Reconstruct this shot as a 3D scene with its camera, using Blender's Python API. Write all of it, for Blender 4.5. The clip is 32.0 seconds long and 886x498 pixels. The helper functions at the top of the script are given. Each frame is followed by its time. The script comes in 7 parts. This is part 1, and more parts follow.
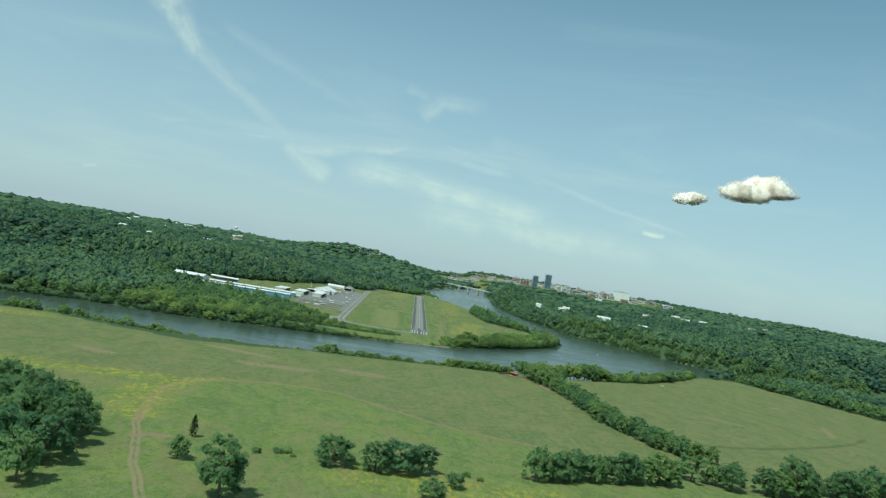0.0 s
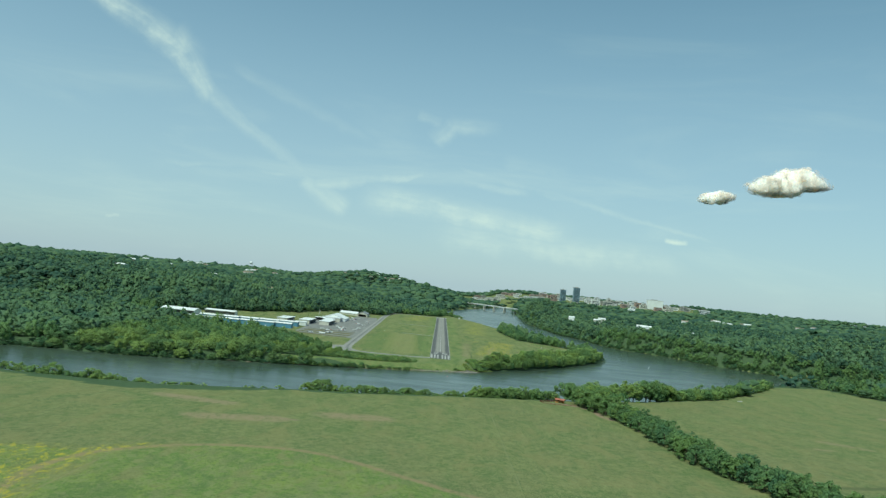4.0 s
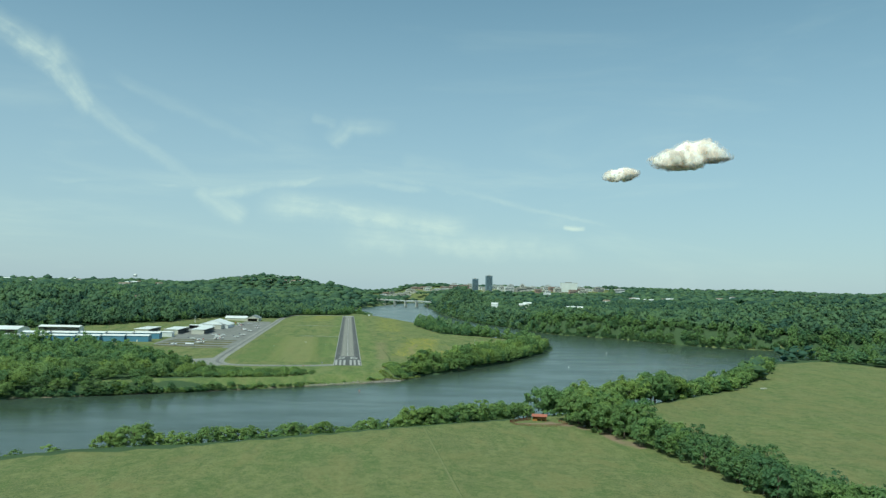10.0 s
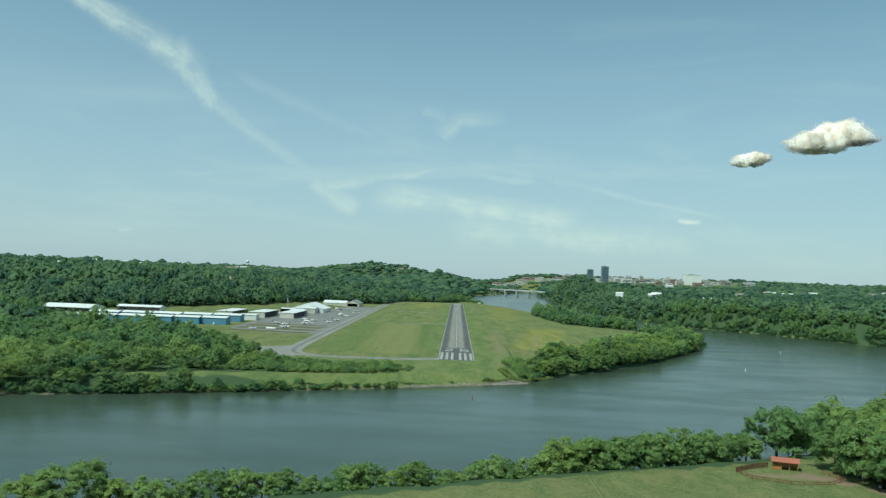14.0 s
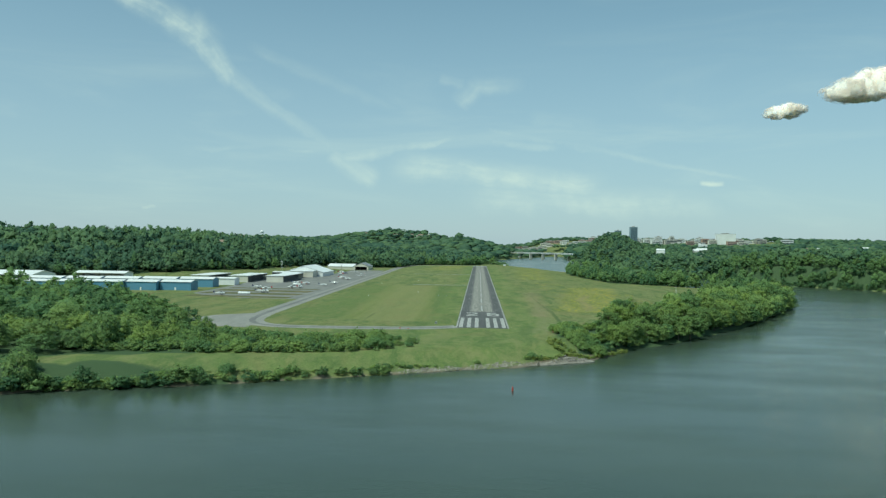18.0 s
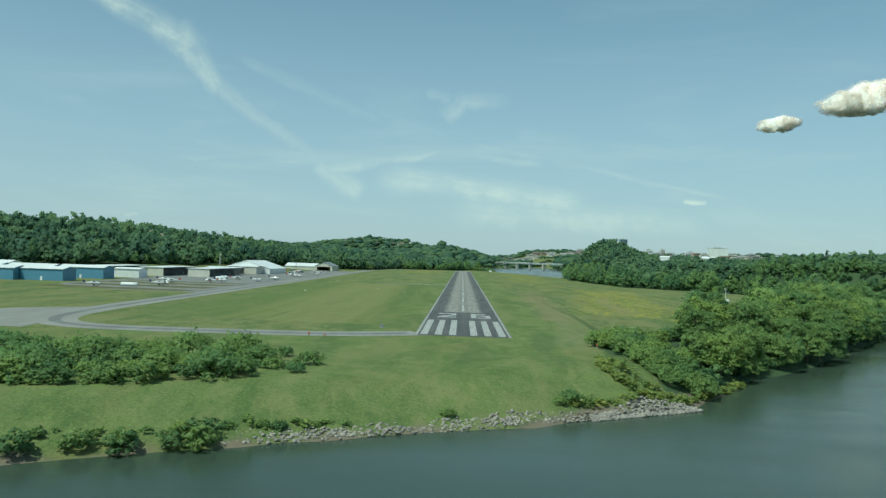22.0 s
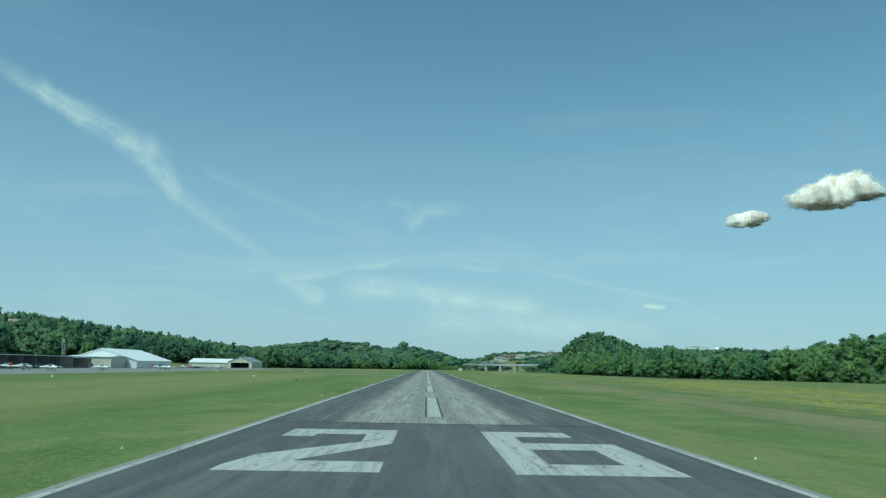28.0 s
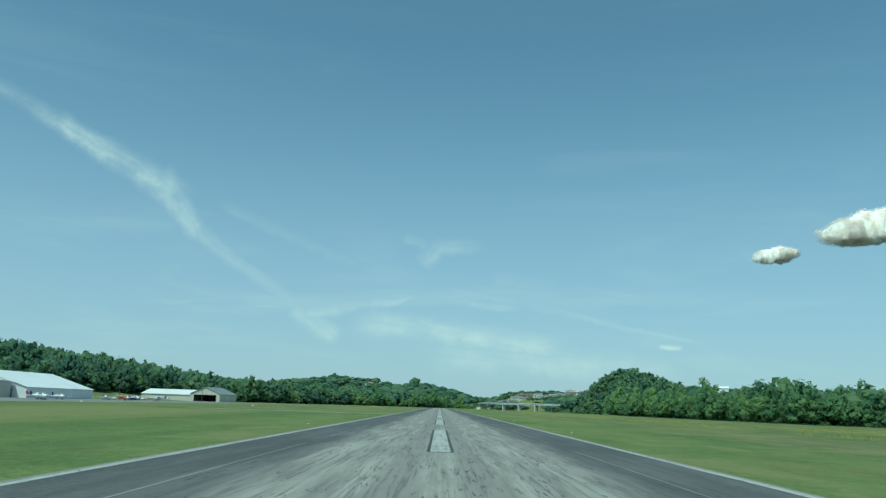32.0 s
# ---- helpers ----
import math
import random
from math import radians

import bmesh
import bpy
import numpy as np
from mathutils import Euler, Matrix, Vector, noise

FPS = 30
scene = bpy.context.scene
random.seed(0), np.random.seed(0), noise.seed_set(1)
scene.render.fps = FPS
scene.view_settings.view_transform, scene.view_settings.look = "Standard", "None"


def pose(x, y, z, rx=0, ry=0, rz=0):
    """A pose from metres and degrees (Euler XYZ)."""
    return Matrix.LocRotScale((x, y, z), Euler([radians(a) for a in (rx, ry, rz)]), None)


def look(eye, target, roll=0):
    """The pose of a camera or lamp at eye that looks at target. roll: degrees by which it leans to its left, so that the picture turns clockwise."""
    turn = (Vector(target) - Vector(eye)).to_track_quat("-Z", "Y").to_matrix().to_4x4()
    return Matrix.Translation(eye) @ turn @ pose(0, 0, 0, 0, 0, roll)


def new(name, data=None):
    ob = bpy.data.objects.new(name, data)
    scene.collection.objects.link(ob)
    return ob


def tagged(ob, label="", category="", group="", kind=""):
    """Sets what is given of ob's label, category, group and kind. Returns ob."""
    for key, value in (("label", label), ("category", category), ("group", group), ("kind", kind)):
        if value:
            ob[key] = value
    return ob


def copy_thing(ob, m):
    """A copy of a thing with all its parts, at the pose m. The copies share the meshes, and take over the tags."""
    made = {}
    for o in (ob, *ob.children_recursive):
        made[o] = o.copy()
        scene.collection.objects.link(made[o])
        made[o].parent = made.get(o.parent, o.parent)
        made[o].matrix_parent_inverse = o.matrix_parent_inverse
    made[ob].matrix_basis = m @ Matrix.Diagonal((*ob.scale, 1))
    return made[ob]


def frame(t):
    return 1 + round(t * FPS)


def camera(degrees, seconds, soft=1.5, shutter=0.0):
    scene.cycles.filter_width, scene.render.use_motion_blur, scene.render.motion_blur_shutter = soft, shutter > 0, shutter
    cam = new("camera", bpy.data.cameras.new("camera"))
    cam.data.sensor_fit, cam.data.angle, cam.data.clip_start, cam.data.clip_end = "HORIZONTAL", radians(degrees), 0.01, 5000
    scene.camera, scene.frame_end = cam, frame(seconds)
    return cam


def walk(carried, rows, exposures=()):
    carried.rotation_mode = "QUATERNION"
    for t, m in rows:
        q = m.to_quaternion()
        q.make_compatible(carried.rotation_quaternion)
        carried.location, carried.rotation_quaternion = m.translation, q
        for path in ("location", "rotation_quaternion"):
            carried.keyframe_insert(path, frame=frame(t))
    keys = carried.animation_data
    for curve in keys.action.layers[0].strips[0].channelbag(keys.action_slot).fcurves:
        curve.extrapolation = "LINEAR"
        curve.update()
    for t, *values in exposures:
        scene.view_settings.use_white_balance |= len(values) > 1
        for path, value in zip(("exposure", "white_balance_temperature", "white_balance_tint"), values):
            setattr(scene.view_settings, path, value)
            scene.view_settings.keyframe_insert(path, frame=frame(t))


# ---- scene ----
cam = camera(59.0, 32.0, soft=1.35)

# seconds, x, y, z, tilt, roll, turn; the runway's threshold is the origin and y runs along it
PATH = [
    (0.0, -16.97, -1019.16, 96.54, 91.01, -9.98, -1.76),
    (0.5, -15.22, -999.86, 94.84, 90.92, -9.73, -1.58),
    (1.0, -13.51, -980.57, 93.13, 90.97, -8.95, -1.35),
    (1.5, -11.85, -961.28, 91.42, 91.21, -8.22, -0.90),
    (2.0, -10.29, -942.00, 89.69, 91.25, -7.77, -0.76),
    (2.5, -8.84, -922.73, 87.95, 92.39, -6.19, -0.19),
    (4.5, -4.41, -845.78, 80.85, 92.61, -5.59, 0.15),
    (5.0, -3.70, -826.59, 79.15, 93.12, -5.00, 0.59),
    (5.5, -3.15, -807.42, 77.48, 93.66, -4.22, 1.11),
    (6.0, -2.74, -788.28, 75.83, 93.70, -4.23, 1.17),
    (6.5, -2.43, -769.15, 74.22, 93.79, -2.92, -0.72),
    (7.0, -2.18, -750.05, 72.65, 93.46, -1.56, -4.04),
    (7.5, -1.98, -730.97, 71.12, 93.38, -0.81, -4.57),
    (8.0, -1.77, -711.91, 69.64, 93.39, -0.60, -4.90),
    (8.5, -1.55, -692.88, 68.19, 93.47, -0.49, -4.86),
    (9.0, -1.31, -673.87, 66.76, 93.48, -0.54, -4.88),
    (9.5, -1.04, -654.90, 65.35, 93.52, -0.52, -5.00),
    (10.0, -0.78, -635.95, 63.92, 92.84, -1.46, -6.84),
    (10.5, -0.56, -617.02, 62.46, 92.92, -2.65, -6.99),
    (11.0, -0.40, -598.12, 60.96, 93.87, -2.66, -4.10),
    (11.5, -0.30, -579.24, 59.44, 94.05, -2.53, -2.41),
    (12.0, -0.30, -560.38, 57.90, 93.56, -2.79, -1.19),
    (12.5, -0.41, -541.53, 56.29, 93.24, -2.74, -0.75),
    (13.0, -0.61, -522.71, 54.60, 92.63, -2.69, -0.26),
    (13.5, -0.84, -503.91, 52.82, 92.28, -2.66, 0.54),
    (14.0, -1.08, -485.14, 50.98, 92.02, -2.30, 1.07),
    (14.5, -1.31, -466.38, 49.11, 91.92, -1.64, 1.45),
    (16.5, -2.35, -391.38, 41.49, 89.57, -1.00, 2.05),
    (17.0, -2.34, -372.59, 39.41, 89.19, -1.14, 1.93),
    (17.5, -2.23, -353.80, 37.25, 89.64, -0.91, 2.48),
    (18.0, -2.03, -334.99, 35.04, 89.72, -0.87, 2.63),
    (18.5, -1.79, -316.16, 32.84, 89.78, -0.94, 2.70),
    (18.8, -1.63, -304.87, 31.51, 88.32, -1.33, -5.98),
    (19.0, -1.53, -297.34, 30.61, 87.72, -1.19, -11.79),
    (19.6, -1.28, -274.78, 27.94, 88.42, -2.64, -12.24),
    (20.0, -1.17, -259.76, 26.18, 89.48, -2.19, 1.63),
    (20.5, -1.09, -241.04, 23.99, 89.50, -2.47, 4.69),
    (21.0, -1.01, -222.38, 21.86, 89.72, -2.31, 4.57),
    (21.5, -0.89, -203.78, 19.83, 89.69, -2.40, 4.55),
    (22.0, -0.70, -185.23, 17.95, 90.73, -1.94, 1.45),
    (22.5, -0.53, -166.73, 16.30, 91.13, -1.76, 1.09),
    (23.0, -0.44, -148.31, 14.85, 91.36, -1.45, 0.98),
    (23.5, -0.51, -130.01, 13.50, 91.53, -1.50, 0.92),
    (24.0, -0.66, -111.89, 12.11, 91.90, -2.11, 0.99),
    (24.5, -0.96, -93.93, 10.70, 92.01, -2.01, 0.99),
    (25.0, -1.24, -76.11, 9.33, 93.92, -0.98, 0.28),
    (25.5, -1.36, -58.43, 8.08, 95.38, 1.93, -0.65),
    (27.5, -0.60, 11.27, 4.18, 98.50, -0.87, -1.32),
    (28.0, -0.66, 28.49, 3.65, 98.60, -1.03, -1.20),
    (28.5, -0.70, 45.63, 3.22, 100.23, -1.77, -0.90),
    (29.0, -0.74, 62.65, 2.95, 100.75, -2.04, -0.72),
    (29.2, -0.75, 69.44, 2.88, 100.79, -1.60, -0.74),
    (29.5, -0.75, 79.59, 2.83, 100.77, -1.96, -0.66),
    (30.0, -0.69, 96.45, 2.79, 100.79, -2.00, -0.56),
    (30.5, -0.52, 113.29, 2.69, 100.86, -2.00, -0.46),
    (31.0, -0.34, 130.10, 2.55, 100.95, -2.05, -0.33),
    (31.5, -0.21, 146.90, 2.44, 101.27, -2.00, -0.24),
    (32.0, -0.13, 163.68, 2.34, 101.34, -1.89, -0.26),
]
EXPOSURES = [(0.0, 0.10, 6050, -14), (15.5, 0.07, 6050, -14), (17.0, -0.12, 6050, -14), (18.2, 0.05, 6050, -14), (22.0, 0.0, 5950, -16), (24.0, -0.10, 5900, -18), (25.5, -0.08, 5800, -19), (28.0, -0.03, 5380, -22), (32.0, -0.03, 5380, -22)]
walk(cam, [(t, pose(x, y, z, rx, ry, rz)) for t, x, y, z, rx, ry, rz in PATH], EXPOSURES)

# ---- world and sun ----
SUN_TO = Vector((-0.36, -0.40, 0.843)).normalized()
SUN_ELEV = math.asin(SUN_TO.z)
SUN_AZ = math.atan2(SUN_TO.x, SUN_TO.y)


def mathn(tree, op, a, b=None, c=None, clamp=False):
    n = tree.nodes.new("ShaderNodeMath")
    n.operation = op
    n.use_clamp = clamp
    for i, v in enumerate((a, b, c)):
        if v is None:
            continue
        if isinstance(v, (int, float)):
            n.inputs[i].default_value = v
        else:
            tree.links.new(v, n.inputs[i])
    return n.outputs[0]


def smooth_range(tree, value, lo, hi, out_lo=0.0, out_hi=1.0):
    n = tree.nodes.new("ShaderNodeMapRange")
    n.interpolation_type = "SMOOTHSTEP"
    tree.links.new(value, n.inputs[0])
    for i, v in enumerate((lo, hi, out_lo, out_hi)):
        n.inputs[i + 1].default_value = v
    return n.outputs[0]


def mixc(tree, fac, a, b, blend="MIX"):
    n = tree.nodes.new("ShaderNodeMix")
    n.data_type = "RGBA"
    n.blend_type = blend
    for sock, v in ((n.inputs[0], fac), (n.inputs[6], a), (n.inputs[7], b)):
        if isinstance(v, (int, float)):
            sock.default_value = v
        elif isinstance(v, (tuple, list)):
            sock.default_value = (*v[:3], 1.0)
        else:
            tree.links.new(v, sock)
    return n.outputs[2]


def noise_node(tree, vec, scale, detail=4.0, rough=0.55, distortion=0.0):
    n = tree.nodes.new("ShaderNodeTexNoise")
    n.inputs["Scale"].default_value = scale
    n.inputs["Detail"].default_value = detail
    n.inputs["Roughness"].default_value = rough
    n.inputs["Distortion"].default_value = distortion
    if vec is not None:
        tree.links.new(vec, n.inputs["Vector"])
    return n.outputs["Fac"]


def scaled(tree, vec, sx, sy, sz, rot=0.0):
    n = tree.nodes.new("ShaderNodeMapping")
    n.inputs["Scale"].default_value = (sx, sy, sz)
    n.inputs["Rotation"].default_value = (0, 0, rot)
    tree.links.new(vec, n.inputs["Vector"])
    return n.outputs[0]


def build_world():
    world = bpy.data.worlds.new("sky")
    scene.world = world
    world.use_nodes = True
    t = world.node_tree
    t.nodes.clear()
    out = t.nodes.new("ShaderNodeOutputWorld")
    bg = t.nodes.new("ShaderNodeBackground")
    sky = t.nodes.new("ShaderNodeTexSky")
    sky.sky_type = "NISHITA"
    sky.sun_disc = False
    sky.sun_elevation = SUN_ELEV
    sky.sun_rotation = SUN_AZ
    sky.altitude = 250
    sky.air_density = 1.0
    sky.dust_density = 0.6
    sky.ozone_density = 1.0
    bg.inputs[1].default_value = SKY_STRENGTH
    tc = t.nodes.new("ShaderNodeTexCoord")
    sep = t.nodes.new("ShaderNodeSeparateXYZ")
    t.links.new(tc.outputs["Generated"], sep.inputs[0])
    ahead = mathn(t, "MAXIMUM", sep.outputs[1], 0.15)
    u = mathn(t, "DIVIDE", sep.outputs[0], ahead)
    v = mathn(t, "DIVIDE", sep.outputs[2], ahead)
    front = smooth_range(t, sep.outputs[1], 0.25, 0.55)
    comb = t.nodes.new("ShaderNodeCombineXYZ")
    t.links.new(u, comb.inputs[0])
    t.links.new(v, comb.inputs[1])
    uv = comb.outputs[0]
    warp = noise_node(t, scaled(t, uv, 1, 1, 1), 9.0, 5, 0.6)
    warp2 = noise_node(t, scaled(t, uv, 1, 1.3, 1), 30.0, 5, 0.6)

    def streak(a, b, w0, w1, gain):
        """A soft band from a to b in the plane ahead, w0 wide at a and w1 at b."""
        dx, dy = b[0] - a[0], b[1] - a[1]
        length = math.hypot(dx, dy)
        ex, ey = dx / length, dy / length
        along = mathn(t, "ADD", mathn(t, "MULTIPLY", mathn(t, "SUBTRACT", u, a[0]), ex), mathn(t, "MULTIPLY", mathn(t, "SUBTRACT", v, a[1]), ey))
        side = mathn(t, "ADD", mathn(t, "MULTIPLY", mathn(t, "SUBTRACT", u, a[0]), -ey), mathn(t, "MULTIPLY", mathn(t, "SUBTRACT", v, a[1]), ex))
        side = mathn(t, "ADD", side, mathn(t, "MULTIPLY", mathn(t, "SUBTRACT", warp, 0.5), 0.034))
        along_n = mathn(t, "DIVIDE", along, length)
        width = mathn(t, "ADD", w0, mathn(t, "MULTIPLY", mathn(t, "MINIMUM", mathn(t, "MAXIMUM", along_n, 0.0), 1.0), w1 - w0))
        d = mathn(t, "DIVIDE", mathn(t, "ABSOLUTE", side), width)
        core = smooth_range(t, d, 0.0, 1.0, 1.0, 0.0)
        ends = mathn(t, "MULTIPLY", smooth_range(t, along_n, -0.06, 0.16), smooth_range(t, along_n, 0.84, 1.06, 1.0, 0.0))
        fibre_at = t.nodes.new("ShaderNodeCombineXYZ")
        t.links.new(mathn(t, "MULTIPLY", along, 9.0), fibre_at.inputs[0])
        t.links.new(mathn(t, "MULTIPLY", side, 95.0), fibre_at.inputs[1])
        fibre = noise_node(t, fibre_at.outputs[0], 1.0, 4, 0.6, 0.4)
        grain = mathn(t, "MULTIPLY", smooth_range(t, warp2, 0.25, 0.75, 0.5, 1.0), smooth_range(t, fibre, 0.28, 0.66, 0.6, 1.1))
        tuft = smooth_range(t, warp, 0.36, 0.60, 0.45, 1.15)
        return mathn(t, "MULTIPLY", mathn(t, "MULTIPLY", mathn(t, "MULTIPLY", core, ends), tuft), mathn(t, "MULTIPLY", grain, gain))

    total = None
    for band in CIRRUS:
        m = streak(*band)
        total = m if total is None else mathn(t, "MAXIMUM", total, m)
    # a thin veil over all the sky
    veil = smooth_range(t, noise_node(t, scaled(t, tc.outputs["Generated"], 1.0, 1.0, 5.5), 2.3, 6, 0.6, 0.6), 0.48, 0.78, 0.0, 0.28)
    low = smooth_range(t, sep.outputs[2], 0.0, 0.35, 1.0, 0.25)
    veil = mathn(t, "MULTIPLY", veil, low)
    cover = mathn(t, "MAXIMUM", mathn(t, "MULTIPLY", total, front), veil, clamp=True)
    haze = smooth_range(t, sep.outputs[2], -0.02, 0.45, 0.74, 0.10)
    tint = mixc(t, 1.0, sky.outputs[0], SKY_TINT, "MULTIPLY")
    base = mixc(t, haze, tint, HAZE_COLOUR)
    col = mixc(t, cover, base, CIRRUS_COLOUR)
    t.links.new(col, bg.inputs[0])
    t.links.new(bg.outputs[0], out.inputs[0])


SKY_STRENGTH = 0.101
SKY_TINT = (0.97, 1.09, 0.98)
HAZE_COLOUR = (4.22, 4.78, 6.15)
CIRRUS_COLOUR = (7.6, 7.9, 7.2)
# soft bands of high cloud: from, to, width at each end, density
CIRRUS = [
    ((-0.80, 0.50), (-0.48, 0.335), 0.014, 0.020, 0.30),
    ((-0.53, 0.365), (-0.345, 0.252), 0.020, 0.030, 0.62),
    ((-0.385, 0.290), (-0.320, 0.205), 0.030, 0.018, 0.60),
    ((-0.345, 0.232), (-0.175, 0.112), 0.018, 0.012, 0.24),
    ((-0.30, 0.255), (-0.10, 0.165), 0.010, 0.012, 0.13),
    ((-0.195, 0.118), (-0.130, 0.082), 0.016, 0.020, 0.40),
    ((-0.19, 0.108), (-0.03, 0.136), 0.013, 0.008, 0.50),
    ((-0.06, 0.140), (0.10, 0.126), 0.007, 0.008, 0.26),
    ((0.00, 0.152), (0.24, 0.104), 0.006, 0.007, 0.24),
    ((-0.030, 0.178), (-0.005, 0.208), 0.018, 0.018, 0.26),
    ((-0.015, 0.206), (0.055, 0.202), 0.018, 0.012, 0.24),
    ((-0.055, 0.212), (-0.020, 0.205), 0.012, 0.012, 0.18),
    ((-0.11, 0.104), (0.16, 0.074), 0.026, 0.024, 0.58),
    ((-0.02, 0.060), (0.30, 0.054), 0.030, 0.022, 0.46),
    ((-0.38, 0.122), (-0.10, 0.118), 0.006, 0.006, 0.20),
    ((0.06, 0.160), (0.15, 0.150), 0.020, 0.014, 0.18),
    ((0.10, 0.128), (0.34, 0.088), 0.005, 0.005, 0.22),
    ((0.276, 0.0825), (0.307, 0.0835), 0.0055, 0.0045, 0.85),
    ((-0.44, 0.043), (-0.42, 0.044), 0.004, 0.004, 0.5),
]
build_world()
sun = new("sun", bpy.data.lights.new("sun", "SUN"))
sun.data.energy, sun.data.angle, sun.data.color = 3.3, radians(0.55), (1.0, 0.95, 0.86)
sun.matrix_world = look(SUN_TO * 100, (0, 0, 0))


# ---- materials ----
def material(name, rough=0.9, metal=0.0, spec=0.3):
    m = bpy.data.materials.new(name)
    m.use_nodes = True
    t = m.node_tree
    b = t.nodes["Principled BSDF"]
    b.inputs["Roughness"].default_value = rough
    b.inputs["Metallic"].default_value = metal
    b.inputs["Specular IOR Level"].default_value = spec
    return m, t, b


def bump(t, b, height, strength=0.4, distance=0.05):
    n = t.nodes.new("ShaderNodeBump")
    n.inputs["Strength"].default_value = strength
    n.inputs["Distance"].default_value = distance
    t.links.new(height, n.inputs["Height"])
    t.links.new(n.outputs[0], b.inputs["Normal"])


def obj_vec(t):
    return t.nodes.new("ShaderNodeTexCoord").outputs["Object"]


def world_vec(t):
    return t.nodes.new("ShaderNodeNewGeometry").outputs["Position"]


def painted(name, c1, c2, scale=0.6, rough=0.6, metal=0.0, spec=0.4, streaks=True, vary=0.0, bump_d=0.0):
    """Paint, metal sheet, concrete or plastic with broad fading and fine dirt."""
    m, t, b = material(name, rough, metal, spec)
    v = world_vec(t)
    broad = noise_node(t, v, scale * 0.25, 4)
    fine = noise_node(t, scaled(t, v, 1, 1, 0.25 if streaks else 1), scale * 4, 5, 0.65)
    f = mathn(t, "ADD", mathn(t, "MULTIPLY", broad, 0.6), mathn(t, "MULTIPLY", fine, 0.4))
    col = mixc(t, smooth_range(t, f, 0.32, 0.68), c1, c2)
    if vary:
        info = t.nodes.new("ShaderNodeObjectInfo")
        col = mixc(t, mathn(t, "MULTIPLY", info.outputs["Random"], vary), col, c2)
    t.links.new(col, b.inputs["Base Color"])
    if bump_d:
        bump(t, b, fine, 0.5, bump_d)
    return m


def foliage(name, c_dark, c_light, cut=0.0, clump=0.5, pale=0.38):
    """Leaves: tone varies tree by tree, spray by spray and leaf by leaf; cut is the number of leaf gaps to a metre."""
    m, t, b = material(name, 0.60, 0.0, 0.22)
    g = t.nodes.new("ShaderNodeNewGeometry")
    v = g.outputs["Position"]
    n1 = noise_node(t, v, clump, 4, 0.65)
    n2 = noise_node(t, v, clump * 7, 3, 0.7)
    n3 = noise_node(t, v, 0.012, 2)
    info = t.nodes.new("ShaderNodeObjectInfo")
    tone = t.nodes.new("ShaderNodeAttribute")
    tone.attribute_name = "tone"
    own = mathn(t, "ADD", mathn(t, "MULTIPLY", mathn(t, "SUBTRACT", info.outputs["Random"], 0.5), 0.6), tone.outputs["Fac"])
    f = mathn(t, "ADD", mathn(t, "MULTIPLY", n1, 0.35), mathn(t, "MULTIPLY", n2, 0.35))
    f = mathn(t, "ADD", f, mathn(t, "ADD", mathn(t, "MULTIPLY", n3, 0.35), mathn(t, "MULTIPLY", g.outputs["Random Per Island"], 0.30)))
    f = mathn(t, "ADD", f, mathn(t, "MULTIPLY", own, 0.62))
    col = mixc(t, smooth_range(t, f, 0.28, 1.02), c_dark, c_light)
    # some trees are yellower, some bluer than the rest
    kind = mathn(t, "FRACT", mathn(t, "ADD", mathn(t, "MULTIPLY", own, 7.31), 10.0))
    yellow = tuple(c * k for c, k in zip(c_light, (1.16, 1.06, 0.76)))
    blue = tuple(c * k for c, k in zip(c_dark, (0.86, 1.02, 1.25)))
    col = mixc(t, smooth_range(t, kind, 0.72, 0.95, 0.0, pale), col, yellow)
    col = mixc(t, smooth_range(t, kind, 0.05, 0.30, 0.55, 0.0), col, blue)
    t.links.new(col, b.inputs["Base Color"])
    tr = t.nodes.new("ShaderNodeBsdfTranslucent")
    t.links.new(col, tr.inputs[0])
    mx = t.nodes.new("ShaderNodeMixShader")
    mx.inputs[0].default_value = 0.48
    t.links.new(b.outputs[0], mx.inputs[1])
    t.links.new(tr.outputs[0], mx.inputs[2])
    last = mx.outputs[0]
    if cut:
        clear = t.nodes.new("ShaderNodeBsdfTransparent")
        gaps = t.nodes.new("ShaderNodeMixShader")
        hole = mathn(t, "GREATER_THAN", noise_node(t, v, cut, 2, 0.6), 0.535)
        t.links.new(hole, gaps.inputs[0])
        t.links.new(last, gaps.inputs[1])
        t.links.new(clear.outputs[0], gaps.inputs[2])
        last = gaps.outputs[0]
    t.links.new(last, t.nodes["Material Output"].inputs[0])
    return m


LEAF = foliage("leaf_broadleaf", (0.100, 0.188, 0.085), (0.212, 0.326, 0.122), 1.6)
LEAF_THICKET = foliage("leaf_thicket", (0.136, 0.226, 0.090), (0.300, 0.404, 0.132), 2.2)
LEAF_BANK = foliage("leaf_bank", (0.150, 0.246, 0.090), (0.310, 0.420, 0.136), 3.2)
# forest leaves: some of the distance haze is painted in as bluer green
LEAF_FAR_HAZED = foliage("leaf_forest_hazed", (0.072, 0.142, 0.092), (0.178, 0.282, 0.142), 0.0, 0.12)
LEAF_PALE = foliage("leaf_pale_shrub", (0.230, 0.300, 0.080), (0.400, 0.450, 0.140), 5.0)
LEAF_CEDAR = foliage("leaf_cedar", (0.014, 0.038, 0.014), (0.045, 0.085, 0.030))
BARK = painted("bark", (0.09, 0.07, 0.05), (0.17, 0.14, 0.11), 1.2, 0.95, bump_d=0.05)
WHITE = painted("white_sheet_metal", (0.84, 0.84, 0.82), (0.74, 0.74, 0.72), 0.3, 0.45)
